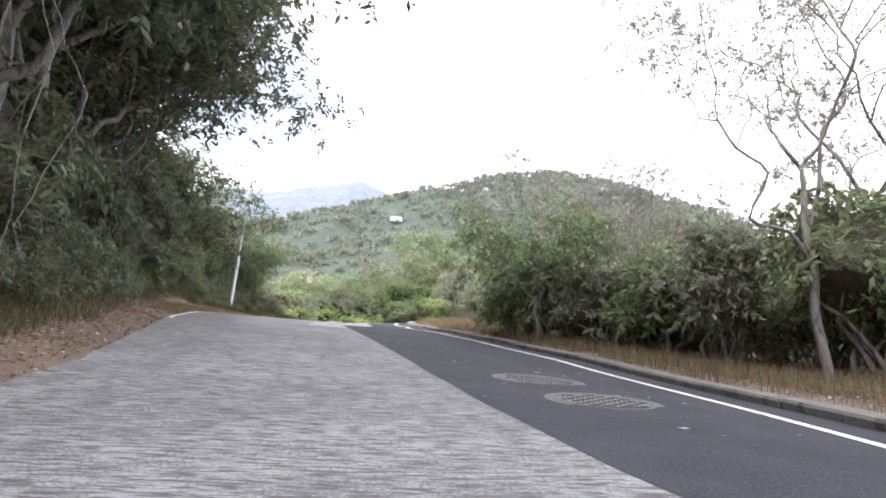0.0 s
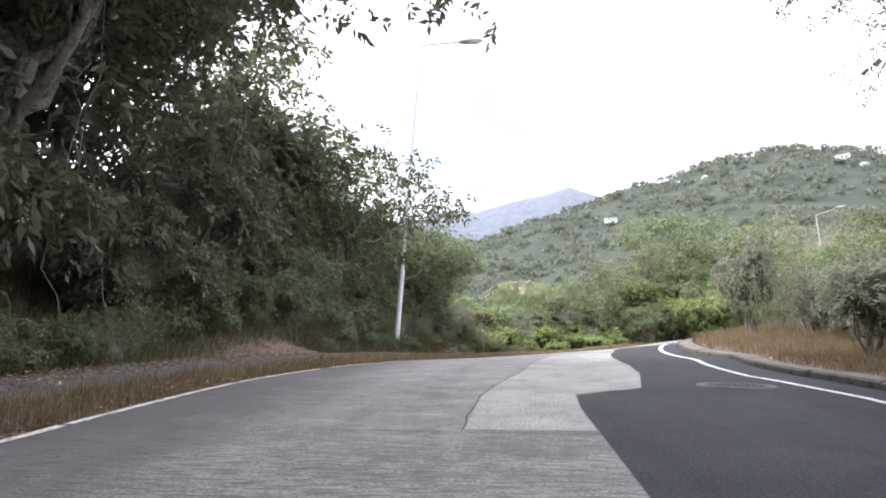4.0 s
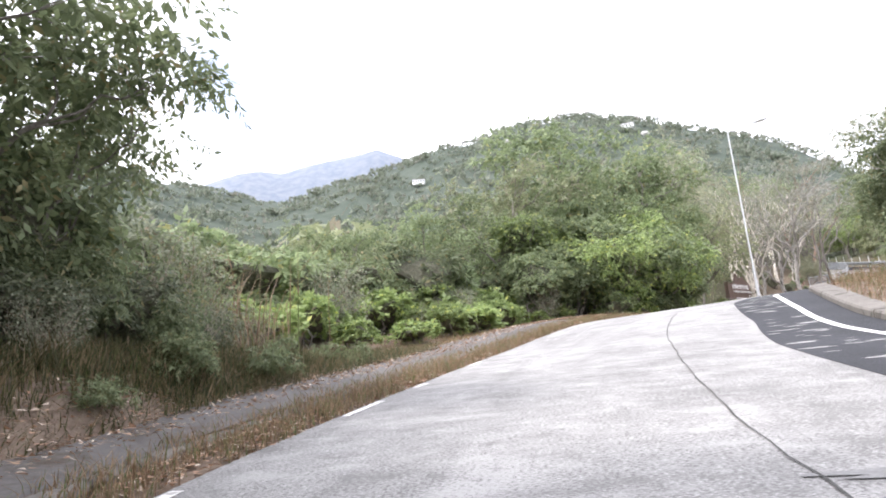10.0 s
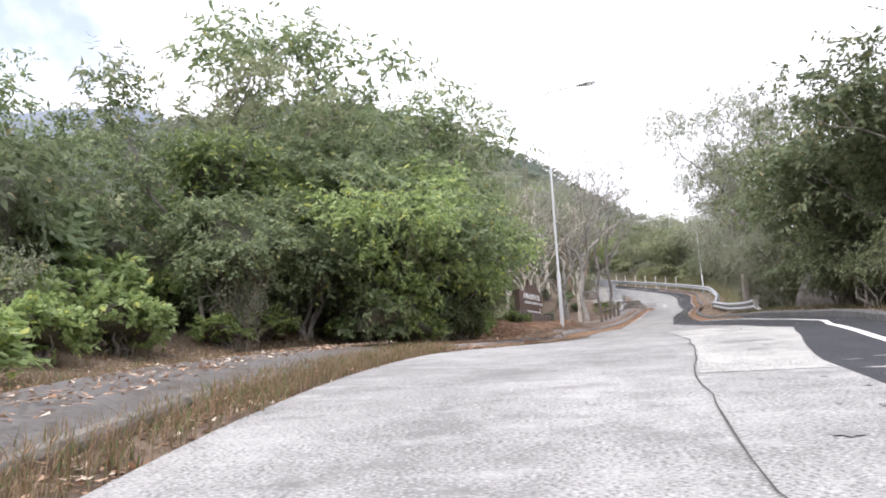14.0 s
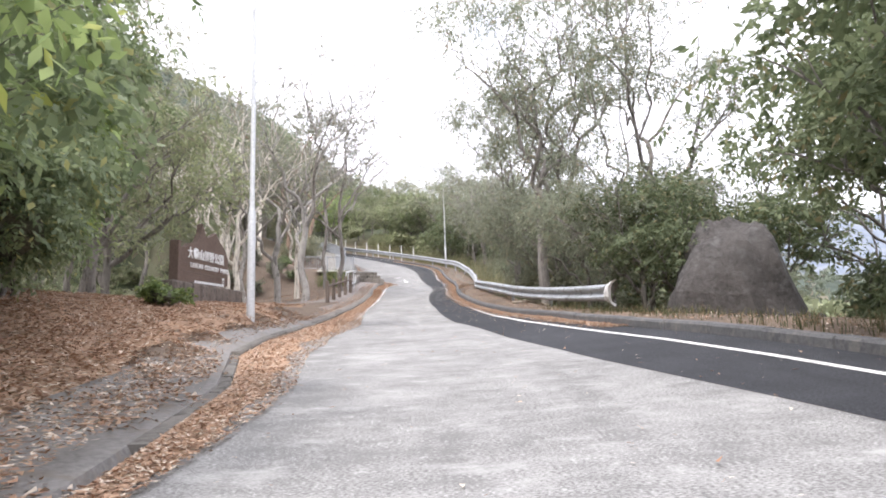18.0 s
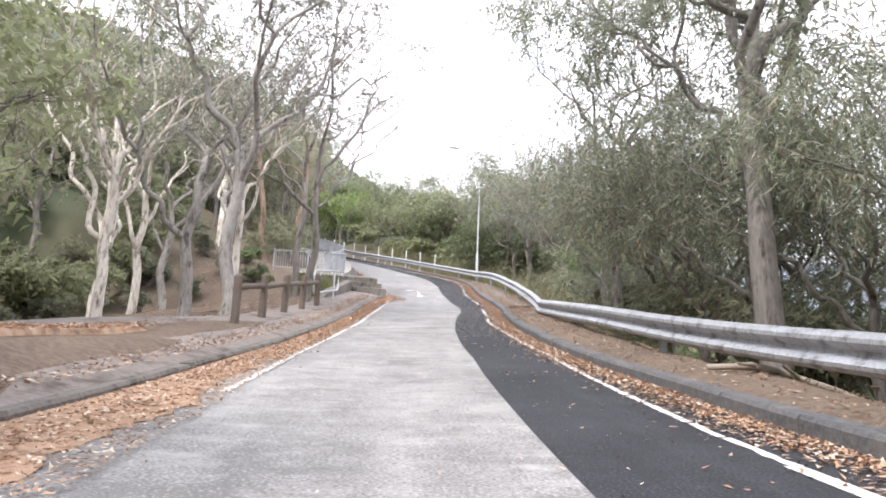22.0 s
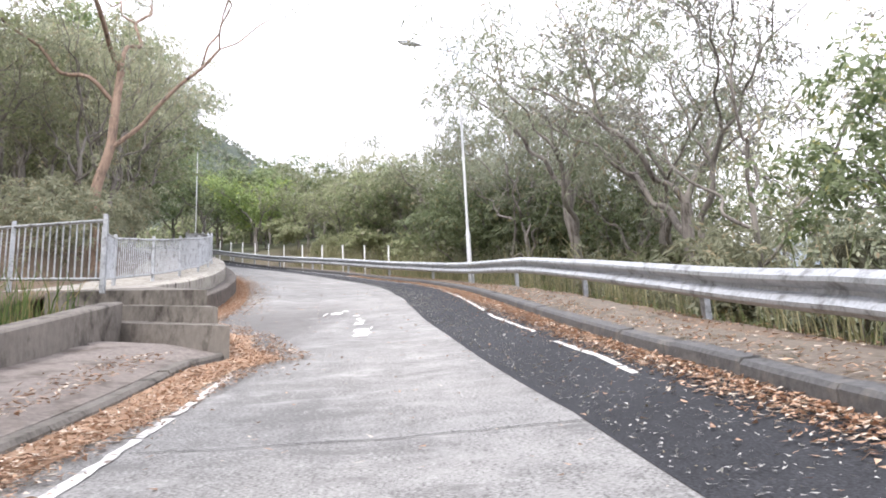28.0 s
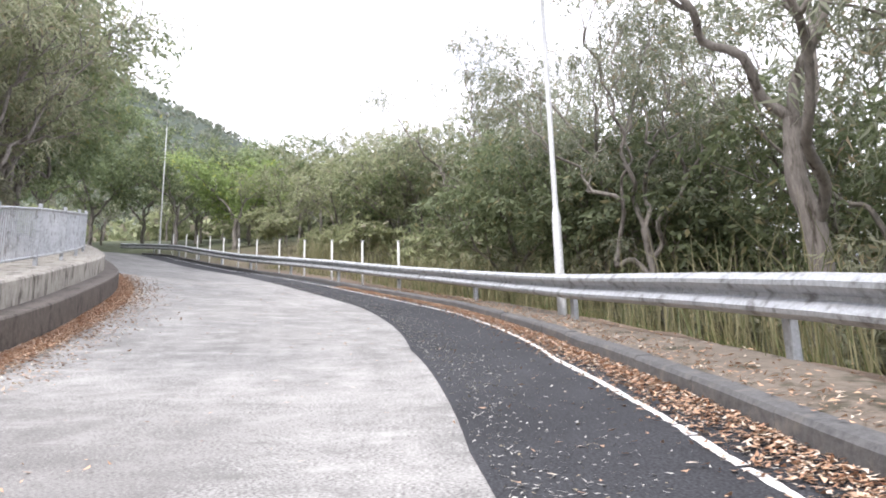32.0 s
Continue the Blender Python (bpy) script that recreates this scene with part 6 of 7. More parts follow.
# the creeper-covered slope and thicket
shrubs_along("bright", 37, 48, 1.3, 4.4, 1.2, 0.75, "bright green creeper spilling over low bushes", 0.95)
shrubs_along("bright", 37, 48, 1.6, 6.2, 1.6, 0.95, "bright green creeper spilling over low bushes", 1.0)
shrubs_along("bright", 38, 55, 1.5, 3.0, 0.9, 0.5, "low bright green creeper at the foot of the thicket", 0.9)
shrubs_along("mid", 37, 60, 1.5, 6.5, 1.8, 1.15, "dense green thicket shrub covered with creeper")
shrubs_along("dark", 38, 52, 2.2, 5.6, 2.2, 1.0, "dark green bush in the thicket")
shrubs_along("twig", 37, 50, 2.6, 3.6, 1.2, 0.5, "tangle of dry stems at the foot of the thicket")
for s, d, z, w in ((46.5, -8.6, 0.62, 0), (49.0, -7.4, 0.72, 1), (51.8, -6.6, 0.8, 0), (53.6, -6.2, 0.72, 1), (44.0, -9.8, 0.55, 1)):
    plant_tree("green", *at_sd(s, d), z, "broadleaved tree draped with creeper in the thicket", which=w)
shrubs_along("mid_far", 35, 62, 1.9, 9.5, 2.5, 1.15, "dense green thicket shrub covered with creeper", 1.1)
shrubs_along("dark_far", 34, 64, 2.2, 13, 4, 1.15, "tall dark thicket shrub", 1.1)
for s, d, z in ((47.6, -5.6, 0.75), (49.6, -5.2, 0.95), (51.6, -5.2, 1.3), (53.2, -5.4, 1.45), (55.2, -5.8, 1.2), (57.2, -5.9, 0.9), (50.2, -7.2, 1.3), (53.6, -7.6, 1.6)):
    plant_shrub("broad", *at_sd(s, d), z, "tall leafy bush overhanging the path with yellowing leaves")
for s, d, k, z in ((49.8, -3.9, "mid", 0.5), (51.0, -3.7, "bright", 0.55), (52.2, -3.6, "mid", 0.55), (53.4, -3.6, "dark", 0.5), (54.6, -3.7, "bright", 0.5), (56.0, -4.2, "mid", 0.5)):
    plant_shrub(k, *at_sd(s, d), z, "trailing skirts of the bush beside the path", squash=1.2)
for s, d, z, w in ((50.4, -4.0, 0.6, 1), (51.6, -3.9, 0.72, 0), (53.4, -3.8, 0.75, 1), (55.0, -4.3, 0.7, 0)):
    plant_tree("vineleaf", *at_sd(s, d), z, "leafy sapling hung with yellowing creeper beside the path", which=w)
for s, d, z in ((57.6, -4.9, 0.7), (58.8, -5.5, 0.95), (60.2, -6.2, 1.15), (61.8, -7.0, 1.25), (63.4, -7.8, 1.3)):
    plant_shrub("broad", *at_sd(s, d), z, "tall leafy bush beside the park sign", squash=1.15)
for s, d, z, w in ((60.6, -7.4, 0.9, 0), (63.2, -8.4, 0.95, 1), (58.2, -6.6, 0.95, 1)):
    plant_tree("green", *at_sd(s, d), z, "tall leafy tree over the park sign", which=w)
for s, d, z, w in ((70.4, -8.4, 1.2, 0), (73.6, -9.6, 1.3, 1)):
    plant_tree("green_far", *at_sd(s, d), z, "tall leafy tree behind the park sign", which=w)
trees_along("green_far", 52, 62, 3.2, 7, 2, 0.85, "green broadleaved tree above the thicket")
# behind the sign and picnic ground
shrubs_along("dark_far", 59, 67, 1.9, 6.6, 2.0, 1.2, "dark shrub behind the park sign")
trees_along("green", 57, 66, 2.8, 6.5, 3, 1.2, "broadleaved tree behind the park sign")
trees_along("round_far", 58, 65, 4.0, 8, 3, 1.1, "dark broadleaved tree behind the park sign")
trees_along("beefwood_far", 70, 96, 4.0, 14, 6, 1.0, "tall grey-green tree behind the picnic ground")
for s, d, z, w in ((66.5, -8.6, 1.05, 0), (69.5, -10.5, 1.1, 1), (72.5, -9.6, 1.0, 0), (76.0, -12.0, 1.05, 1), (81.0, -13.0, 1.0, 0), (87.0, -13.5, 1.0, 1)):
    plant_tree("palegum", *at_sd(s, d), z, "tall open-crowned tree behind the park sign", which=w)
trees_along("green_far", 72, 96, 5.0, 13, 4, 0.8, "green broadleaved tree behind the picnic ground")
shrubs_along("mid_far", 80, 97, 1.2, 8.0, 1.5, 0.85, "green undergrowth behind the picnic ground")
shrubs_along("mid_far", 70, 97, 1.8, 12.5, 3, 1.0, "green undergrowth behind the picnic ground")
shrubs_along("olive", 78, 96, 1.7, 6.8, 2.5, 0.6, "low grey-green bush on the picnic ground", 0.9)
shrubs_along("olive_far", 72, 96, 1.7, 8.6, 3, 0.8, "grey-green undergrowth behind the picnic ground")
for s, d, z, w in ((86.5, -10.6, 1.0, 0), (84.1, -8.6, 0.95, 1), (79.9, -7.9, 0.95, 0), (77.1, -6.4, 0.9, 1), (92.7, -9.2, 1.0, 1), (81.0, -4.9, 0.8, 1)):
    plant_tree("paper", *at_sd(s, d), z, "pale-barked tree with bare twisting limbs", which=w)
for s, d, z, w in ((77.5, -4.0, 1.05, 0), (78.5, -5.2, 1.0, 1), (84.6, -8.0, 0.9, 0)):
    plant_tree("grey", *at_sd(s, d), z, "grey tree with long bare crooked limbs behind the fence", which=w)
plant_tree("pine", *at_sd(81.9, -3.15), 1.0, "slender pine-like tree beside the handrail", which=1)
plant_tree("pine", *at_sd(86.2, -4.3), 1.0, "slender pine-like tree behind the path wall", which=0)
plant_shrub("bright", 6.9, 61.6, 0.4, "small yellow-green bush beside the park sign")
shrubs_along("mid", 88.5, 93, 1.5, 3.6, 1.6, 0.45, "low green bush behind the fence", 0.9)
shrubs_along("olive", 86, 93, 1.8, 5.2, 1.6, 0.55, "low grey-green bush behind the fence", 0.9)
# the hillside above the retaining wall
trees_along("green_far", 112, 148, 2.6, 4.0, 4.0, 1.15, "woodland tree beyond the far bend")
trees_along("beefwood_far", 112, 148, 3.0, 8.0, 6.0, 1.3, "woodland tree beyond the far bend")
trees_along("gum_far", 103, 128, 3.4, 2.6, 2.0, 0.8, "olive-green tree above the railing")
plant_tree("redpine", *at_sd(93.4, -7.4), 1.0, "tall pine with reddish bark above the railing", which=0)
plant_tree("redpine", *at_sd(97.6, -6.6), 1.0, "tall pine with reddish bark above the railing", which=1)
trees_along("green_far", 102, 128, 5.0, 5.0, 2.5, 0.95, "olive-green tree above the fence")
trees_along("gum_far", 96, 128, 4.2, 5.0, 2.5, 0.85, "olive-green tree above the fence")
shrubs_along("olive_far", 93, 128, 1.4, 2.8, 1.6, 0.9, "olive-green shrub above the fence")
for s, d, k, z, w in ((101.0, -7.6, "gum_far", 0.8, 0), (105.5, -7.2, "gum_far", 0.85, 1), (111.5, -6.6, "green_far", 1.0, 1), (115.0, -6.4, "gum_far", 0.8, 0), (119.0, -6.2, "tallgum", 0.7, 1), (123.0, -6.4, "green", 1.0, 0), (127.0, -6.6, "green", 1.3, 1), (131.0, -6.2, "green", 1.3, 0), (116.5, -6.2, "tallgum", 1.0, 1), (121.0, -5.6, "green", 1.5, 0), (125.0, -5.4, "tallgum", 1.05, 0), (129.0, -5.2, "green", 1.5, 1), (134.0, -5.6, "tallgum", 1.0, 1), (138.0, -6.0, "green", 1.5, 0), (119.0, -8.6, "green", 1.6, 1), (126.0, -9.0, "green", 1.7, 0), (133.0, -9.0, "green", 1.7, 1)):
    plant_tree(k, *at_sd(s, d), z, "olive-green tree with an open crown on the bank above the railing", which=w)

R = dict(edge=right_kerb, side=1)
shrubs_along("twig", 6, 27, 1.8, 2.6, 1.4, 0.6, "tangled roadside shrub with dry twigs", 1.0, **R)
shrubs_along("twig", 5, 27, 1.9, 3.8, 1.4, 1.0, "dry twiggy bush on the verge", 1.0, **R)
shrubs_along("olive", 5, 26, 1.9, 3.0, 1.6, 0.6, "low grey-green bush on the verge", 1.0, **R)
shrubs_along("mid", 9, 27, 2.4, 3.4, 1.6, 0.75, "green bush hung with creeper on the verge", 1.0, **R)
shrubs_along("mid_far", 9, 24, 2.0, 5.2, 1.8, 1.0, "green scrub behind the verge", 1.0, **R)
shrubs_along("olive_far", 4, 24, 1.7, 6.0, 2.2, 1.1, "grey-green scrub behind the verge", 1.0, **R)
for s, d, k, z in ((9.6, 5.8, "olive", 1.05), (11.2, 6.0, "mid", 1.05), (8.0, 6.6, "dark", 1.1), (13.2, 5.8, "olive", 0.95), (16.2, 5.4, "mid", 1.25), (15.6, 5.0, "twig", 1.0), (16.6, 5.2, "mid", 0.95), (17.4, 5.7, "mid", 0.8), (15.0, 5.8, "olive", 0.95), (12.0, 6.2, "mid", 0.7), (12.8, 6.6, "olive", 0.75), (8.8, 6.6, "olive", 0.8), (7.6, 7.2, "dark", 0.8), (20.6, 5.4, "olive", 0.75)):
    plant_shrub(k, *at_sd(s, d), z, "tall tangled bush hung with creeper on the verge", squash=1.2)
for s, d, k, z, w in ((14.7, 4.9, "thin", 0.68, 1), (15.8, 4.7, "thin", 0.6, 0), (14.2, 4.6, "vineleaf", 0.62, 0), (12.2, 5.9, "thin", 0.58, 0), (12.8, 6.6, "thin", 0.6, 1)):
    plant_tree(k, *at_sd(s, d), z, "slender leafy sapling rising out of the verge bushes", which=w)
plant_tree("thin", *at_sd(7.6, 5.7), 1.1, "thin pale tree with sparse leaves on the verge", which=0)
plant_tree("thin", *at_sd(8.4, 7.6), 1.1, "thin pale tree with sparse leaves on the verge", which=1)
plant_tree("thin", *at_sd(13.6, 7.0), 0.6, "thin pale tree with sparse leaves on the verge", which=0)
shrubs_along("olive_far", 28, 40, 2.0, 4.6, 2.0, 0.85, "shrub inside the bend", **R)
for s, d, k, z in ((30.6, 5.6, "twig", 0.6), (29.6, 6.8, "olive", 0.7), (28.2, 6.2, "twig", 0.75), (32.0, 6.4, "olive", 0.6), (27.2, 7.6, "olive", 0.9), (30.2, 8.6, "mid", 0.8), (33.8, 6.0, "twig", 0.5)):
    plant_shrub(k, *at_sd(s, d), z, "grey-green twiggy shrub inside the bend")
plant_tree("green", *at_sd(31.0, 6.6), 0.37, "bushy many-stemmed tree inside the bend", which=1)
plant_tree("green", *at_sd(33.0, 8.0), 0.4, "bushy many-stemmed tree inside the bend", which=0)
plant_tree("green", *at_sd(29.4, 8.4), 0.36, "bushy many-stemmed tree inside the bend", which=0)
plant_shrub("olive", *at_sd(31.6, 4.9), 0.7, "narrow dried-out bush inside the bend", squash=2.0)
for s, d, z, w in ((48.6, 7.2, 0.65, 0), (50.6, 6.6, 0.7, 1), (52.4, 5.2, 0.62, 0), (54.2, 4.9, 0.6, 1), (55.8, 4.7, 0.56, 0), (57.0, 5.0, 0.5, 1), (51.6, 8.4, 0.75, 1), (54.4, 8.2, 0.85, 0), (57.6, 6.6, 0.55, 1), (47.4, 8.8, 0.65, 0)):
    plant_tree("round", *at_sd(s, d), z, "dark rounded tree beside the bend", which=w)
for s, d, z in ((47.6, 5.9, 0.55), (49.2, 5.7, 0.6), (50.8, 5.4, 0.6), (52.2, 5.1, 0.58), (53.6, 4.8, 0.52), (55.0, 4.7, 0.48), (56.2, 4.6, 0.42), (50.0, 7.4, 0.8), (53.0, 7.0, 0.8)):
    plant_shrub("bigdark", *at_sd(s, d), z, "large rounded dark bush beside the bend")
trees_along("round_far", 46, 57, 3.6, 6.0, 2.0, 0.8, "tall dark tree beside the bend", **R)
plant_tree("round", *at_sd(51.5, 8.6), 0.75, "tall dark tree beside the bend", which=0)
shrubs_along("dark", 45, 54, 1.5, 2.4, 1.6, 1.2, "rounded dark bush beside the bend", 1.15, **R)
for s, d, z in ((55.6, 5.3, 0.6), (56.6, 6.4, 0.7), (58.0, 6.4, 0.45), (59.6, 6.6, 0.5)):
    plant_shrub("dark", *at_sd(s, d), z, "dark shrub at the foot of the boulder")
shrubs_along("dark_far", 44, 55, 1.6, 2.0, 1.0, 0.7, "dark shrub under the trees", **R)
shrubs_along("dark_far", 44, 57, 2.0, 4.4, 1.6, 1.25, "dark shrub under the trees", **R)
shrubs_along("dark_far", 39.5, 51, 1.1, 1.3, 0.8, 0.5, "low dark shrub beside the bend", **R)
shrubs_along("olive", 64, 74, 1.5, 3.2, 1.4, 0.9, "shrub behind the crash barrier", **R)
plant_tree("round", *at_sd(58.4, 8.6), 1.15, "tall dark tree behind the boulder", which=1)
for s, d, z, w in ((64.6, 5.9, 0.5, 0), (66.8, 5.8, 0.55, 1), (65.6, 7.4, 0.7, 0)):
    plant_tree("round", *at_sd(s, d), z, "dark bushy tree behind the end of the crash barrier", which=w)
plant_tree("bare", *at_sd(63.0, 10.0), 0.8, "bare-limbed tree behind the boulder")
plant_tree("round", *at_sd(59.2, 7.8), 0.85, "dark leafy tree behind the boulder", which=1)
plant_shrub("dark", *at_sd(61.2, 7.6), 1.0, "dark shrub behind the boulder")
plant_shrub("olive", *at_sd(63.6, 5.4), 0.6, "grey-green shrub beside the boulder")
for s, d, z in ((42.2, 6.9, 0.55), (43.2, 6.0, 0.5), (44.3, 6.8, 0.65), (45.6, 6.2, 0.65), (43.9, 8.8, 0.8), (46.4, 8.2, 0.8)):
    plant_shrub("bigdark", *at_sd(s, d), z, "large rounded dark bush inside the bend")
for s, d, z, w in ((66.2, 5.4, 0.7, 0), (68.4, 5.4, 0.75, 1), (70.6, 5.4, 0.7, 0), (72.6, 4.9, 0.75, 1), (74.4, 4.8, 0.7, 0), (76.0, 5.6, 0.8, 1), (78.0, 5.2, 0.85, 0), (80.2, 5.6, 0.8, 1), (73.6, 6.4, 0.95, 1), (69.4, 8.4, 0.9, 1), (75.5, 8.2, 0.75, 0)):
    plant_tree("casuarina", *at_sd(s, d), z, "dense dark grey-green tree behind the crash barrier", which=w)
for s, d, z, w in ((70.2, 4.1, 1.05, 0), (72.8, 5.2, 0.98, 1), (67.4, 6.8, 0.95, 1), (78.8, 4.4, 0.9, 0), (113.2, 9.8, 1.0, 0), (106.8, 9.0, 0.9, 1), (103.7, 8.7, 0.85, 0), (114.7, 13.9, 1.1, 1)):
    plant_tree("tallgum", *at_sd(s, d), z, "tall open-crowned gum tree behind the crash barrier", which=w)
plant_tree("grey", *at_sd(81.5, 4.7), 0.8, "crooked bare-limbed tree behind the crash barrier", which=1)
for s, d, z in ((79.6, 4.9, 0.8), (82.6, 5.2, 0.75), (85.6, 5.0, 0.7)):
    plant_shrub("olive", *at_sd(s, d), z, "grey-green bush under the trees behind the crash barrier", squash=1.2)
shrubs_along("olive", 84, 110, 1.8, 3.0, 1.0, 0.6, "green scrub close behind the crash barrier", **R)
shrubs_along("olive_far", 72, 110, 1.5, 3.2, 1.5, 0.95, "scrub behind the crash barrier", **R)
shrubs_along("mid_far", 76, 112, 2.0, 4.6, 2.0, 1.1, "green scrub behind the crash barrier", **R)
plant_tree("darklimb", *at_sd(98.2, 4.9), 0.95, "dark gnarled tree with long crooked limbs", which=0)
plant_tree("tallgum", *at_sd(98.6, 7.2), 0.7, "gum tree behind the gnarled tree", which=1)
plant_tree("casuarina", *at_sd(93.8, 5.6), 1.25, "dark tree smothered in creeper behind the crash barrier", which=0)
plant_tree("thin", *at_sd(90.4, 5.2), 0.95, "thin pale tree behind the crash barrier", which=1)
plant_tree("tallgum", *at_sd(101.8, 5.8), 0.75, "gum tree behind the lamp post", which=0)
plant_tree("tallgum", *at_sd(104.6, 6.4), 0.72, "gum tree behind the lamp post", which=1)
for s, d, z, w in ((107.7, 6.6, 0.7, 0), (105.4, 7.0, 0.75, 1), (102.6, 8.4, 0.85, 0), (100.6, 8.6, 0.85, 1), (104.0, 9.6, 0.95, 1)):
    plant_tree("round", *at_sd(s, d), z, "broad dark tree on the slope below the road", which=w)
trees_along("beefwood_far", 90, 118, 3.4, 7, 4, 1.0, "tree on the slope below the road", **R)
trees_along("round_far", 106, 122, 3.6, 6.0, 3, 0.8, "dark tree beyond the bend", **R)
shrubs_along("mid_far", 104, 130, 2.0, 4, 2, 1.2, "scrub beyond the bend", **R)
trees_along("green_far", 118, 150, 2.4, 5.0, 5.0, 0.8, "woodland tree beyond the far bend", **R)
trees_along("beefwood_far", 118, 150, 2.6, 9.0, 6.0, 0.9, "woodland tree beyond the far bend", **R)
plant_tree("green", *at_sd(87.4, 7.0), 0.7, "green leafy tree behind the crash barrier", which=1)
plant_tree("darklimb", *at_sd(96.0, 6.2), 0.8, "dark crooked tree behind the crash barrier", which=1)
for s, d, z, w in ((132.0, -4.8, 1.3, 0), (135.5, -4.8, 1.35, 1), (139.0, -4.6, 1.35, 0), (142.5, -3.8, 1.4, 1), (146.0, -2.8, 1.45, 0), (139.5, 6.6, 1.25, 0), (127.0, 11.5, 0.95, 1), (122.5, 10.6, 0.9, 0), (119.0, 9.8, 0.85, 1), (138.5, 10.5, 1.1, 1)):
    plant_tree("green", *at_sd(s, d), z, "tall woodland tree closing the view beyond the bend", which=w)
for x, y, z, w in ((36.2, 138.5, 1.5, 0), (39.0, 135.6, 1.35, 1), (42.4, 135.0, 1.25, 0), (45.8, 133.4, 1.2, 1), (49.4, 132.0, 1.2, 0), (53.0, 129.0, 1.15, 1)):
    plant_tree("green", x, y, z, "woodland tree standing beyond the far bend", which=w)
plant_tree("lime", 43.4, 120.6, 1.1, "bright yellow-green rounded tree beyond the bend")


def hanging_vine(s, d, top, low, seed):
    """Bare twining creeper stems that hang from the trees."""
    rng = np.random.default_rng(seed)
    x, y = at_sd(s, d)
    z = float(on_road(s, d)[2])
    ob = thing("hanging_vine", (x, y, z), "bare pale creeper stems hanging from the wood", "vine", "vines at the wood's edge")
    for i in range(2):
        n = 16
        t = np.linspace(0, 1, n)
        p = np.stack([np.cumsum(rng.normal(0, 0.09, n)), np.cumsum(rng.normal(0, 0.09, n)), top + (low - top) * t], 1)
        part("strand", tubes("strand", [(p, np.linspace(0.009, 0.004, n) * rng.uniform(0.7, 1.2), 5)], M_BARK), parent=ob)


for i, (s, d) in enumerate(((4.2, -3.2), (5.6, -3.0), (6.6, -3.3), (8.6, -3.7), (11.0, -4.0), (13.5, -4.2), (17.0, -4.4), (20.5, -4.2))):
    hanging_vine(s, d, 5.0, 0.4 + 0.2 * (i % 3), 300 + i)


def far_woods():
    rng = np.random.default_rng(11)
    for n, r0, r1, size, per in ((3000, 0, 130, 2.0, 110), (1000, 38, 120, 2.4, 130), (2000, 120, 380, 3.6, 44), (6500, 380, 1250, 6.5, 14)):
        out = []
        r = np.sqrt(rng.uniform(r0**2, r1**2, n))
        yaw = np.radians(rng.uniform(-75, 60, n) if r0 else rng.uniform(-180, 180, n))
        x, y = -4 + 10 - np.sin(yaw) * r, 27 + 18 + np.cos(yaw) * r
        s, d, _ = nearest(x, y)
        keep = np.abs(d) > (17 if r0 else 14)
        x, y = x[keep], y[keep]
        z = ground_z(x, y)
        for a, b, c in zip(x, y, z):
            k = size * rng.uniform(0.6, 1.3)
            dirs = sphere_dirs(rng, per)
            dirs[:, 2] = np.abs(dirs[:, 2]) * 1.0 - 0.15
            pos = np.array([a, b, c + k * 0.5]) + dirs * (k, k, k * (1.1 if r1 < 380 else 0.55)) * rng.uniform(0.75, 1.05, (per, 1))
            if r1 > 380:
                dirs = dirs * 0.5 + (0, 0, 1.0)
            out.append(leaf_quads(rng, pos, dirs, k * (0.42 if r1 < 200 else 0.8), k * (0.26 if r1 < 200 else 0.6), 0.1, 0.6 if r1 < 381 else 0.35, 3))
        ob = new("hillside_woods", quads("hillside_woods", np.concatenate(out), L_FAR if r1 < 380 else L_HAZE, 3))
        tagged(ob, "scrubby green woods covering the hillsides", "woods", kind="stuff")


far_woods()


def hill_house(yaw, r, label):
    x, y = -4 - math.sin(radians(yaw)) * r, 27 + math.cos(radians(yaw)) * r
    ob = thing("house", (x, y, ground_at(x, y) + 4), label, "house", "houses on the far hill", rz=yaw)
    wall = part("wall", box(16, 8, 7, (0, 0, 0.5), 0.1), M_LETTER, ob)
    part("roof", box(17, 9, 0.6, (0, 0, 4.3), 0.1), M_WALL, ob)
    for i in range(5):
        win = part("window", box(1.6, 0.3, 1.6, (-6 + i * 3.0, -4.05, 1.8), 0.05), M_IRON, wall)


hill_house(4.4, 860, "small white house on the wooded ridge")
hill_house(-13.4, 900, "small white house high on the far hillside")
M_OUTCROP = mottled("pale_rock_outcrop", (0.30, 0.29, 0.28), (0.46, 0.45, 0.43), 0.2, 2.0, relief=0.8, depth=0.3)
for i, (yaw, r) in enumerate(((-1.2, 985), (-3.4, 960), (-14.6, 900))):
    x, y = -4 - math.sin(radians(yaw)) * r, 27 + math.cos(radians(yaw)) * r
    ob = boulder(x, y, ground_at(x, y) + 1, 5 + (i % 3), 4, 4, 40 + i, "pale granite outcrop near the top of the hill", yaw)
    ob.data.materials[0] = M_OUTCROP


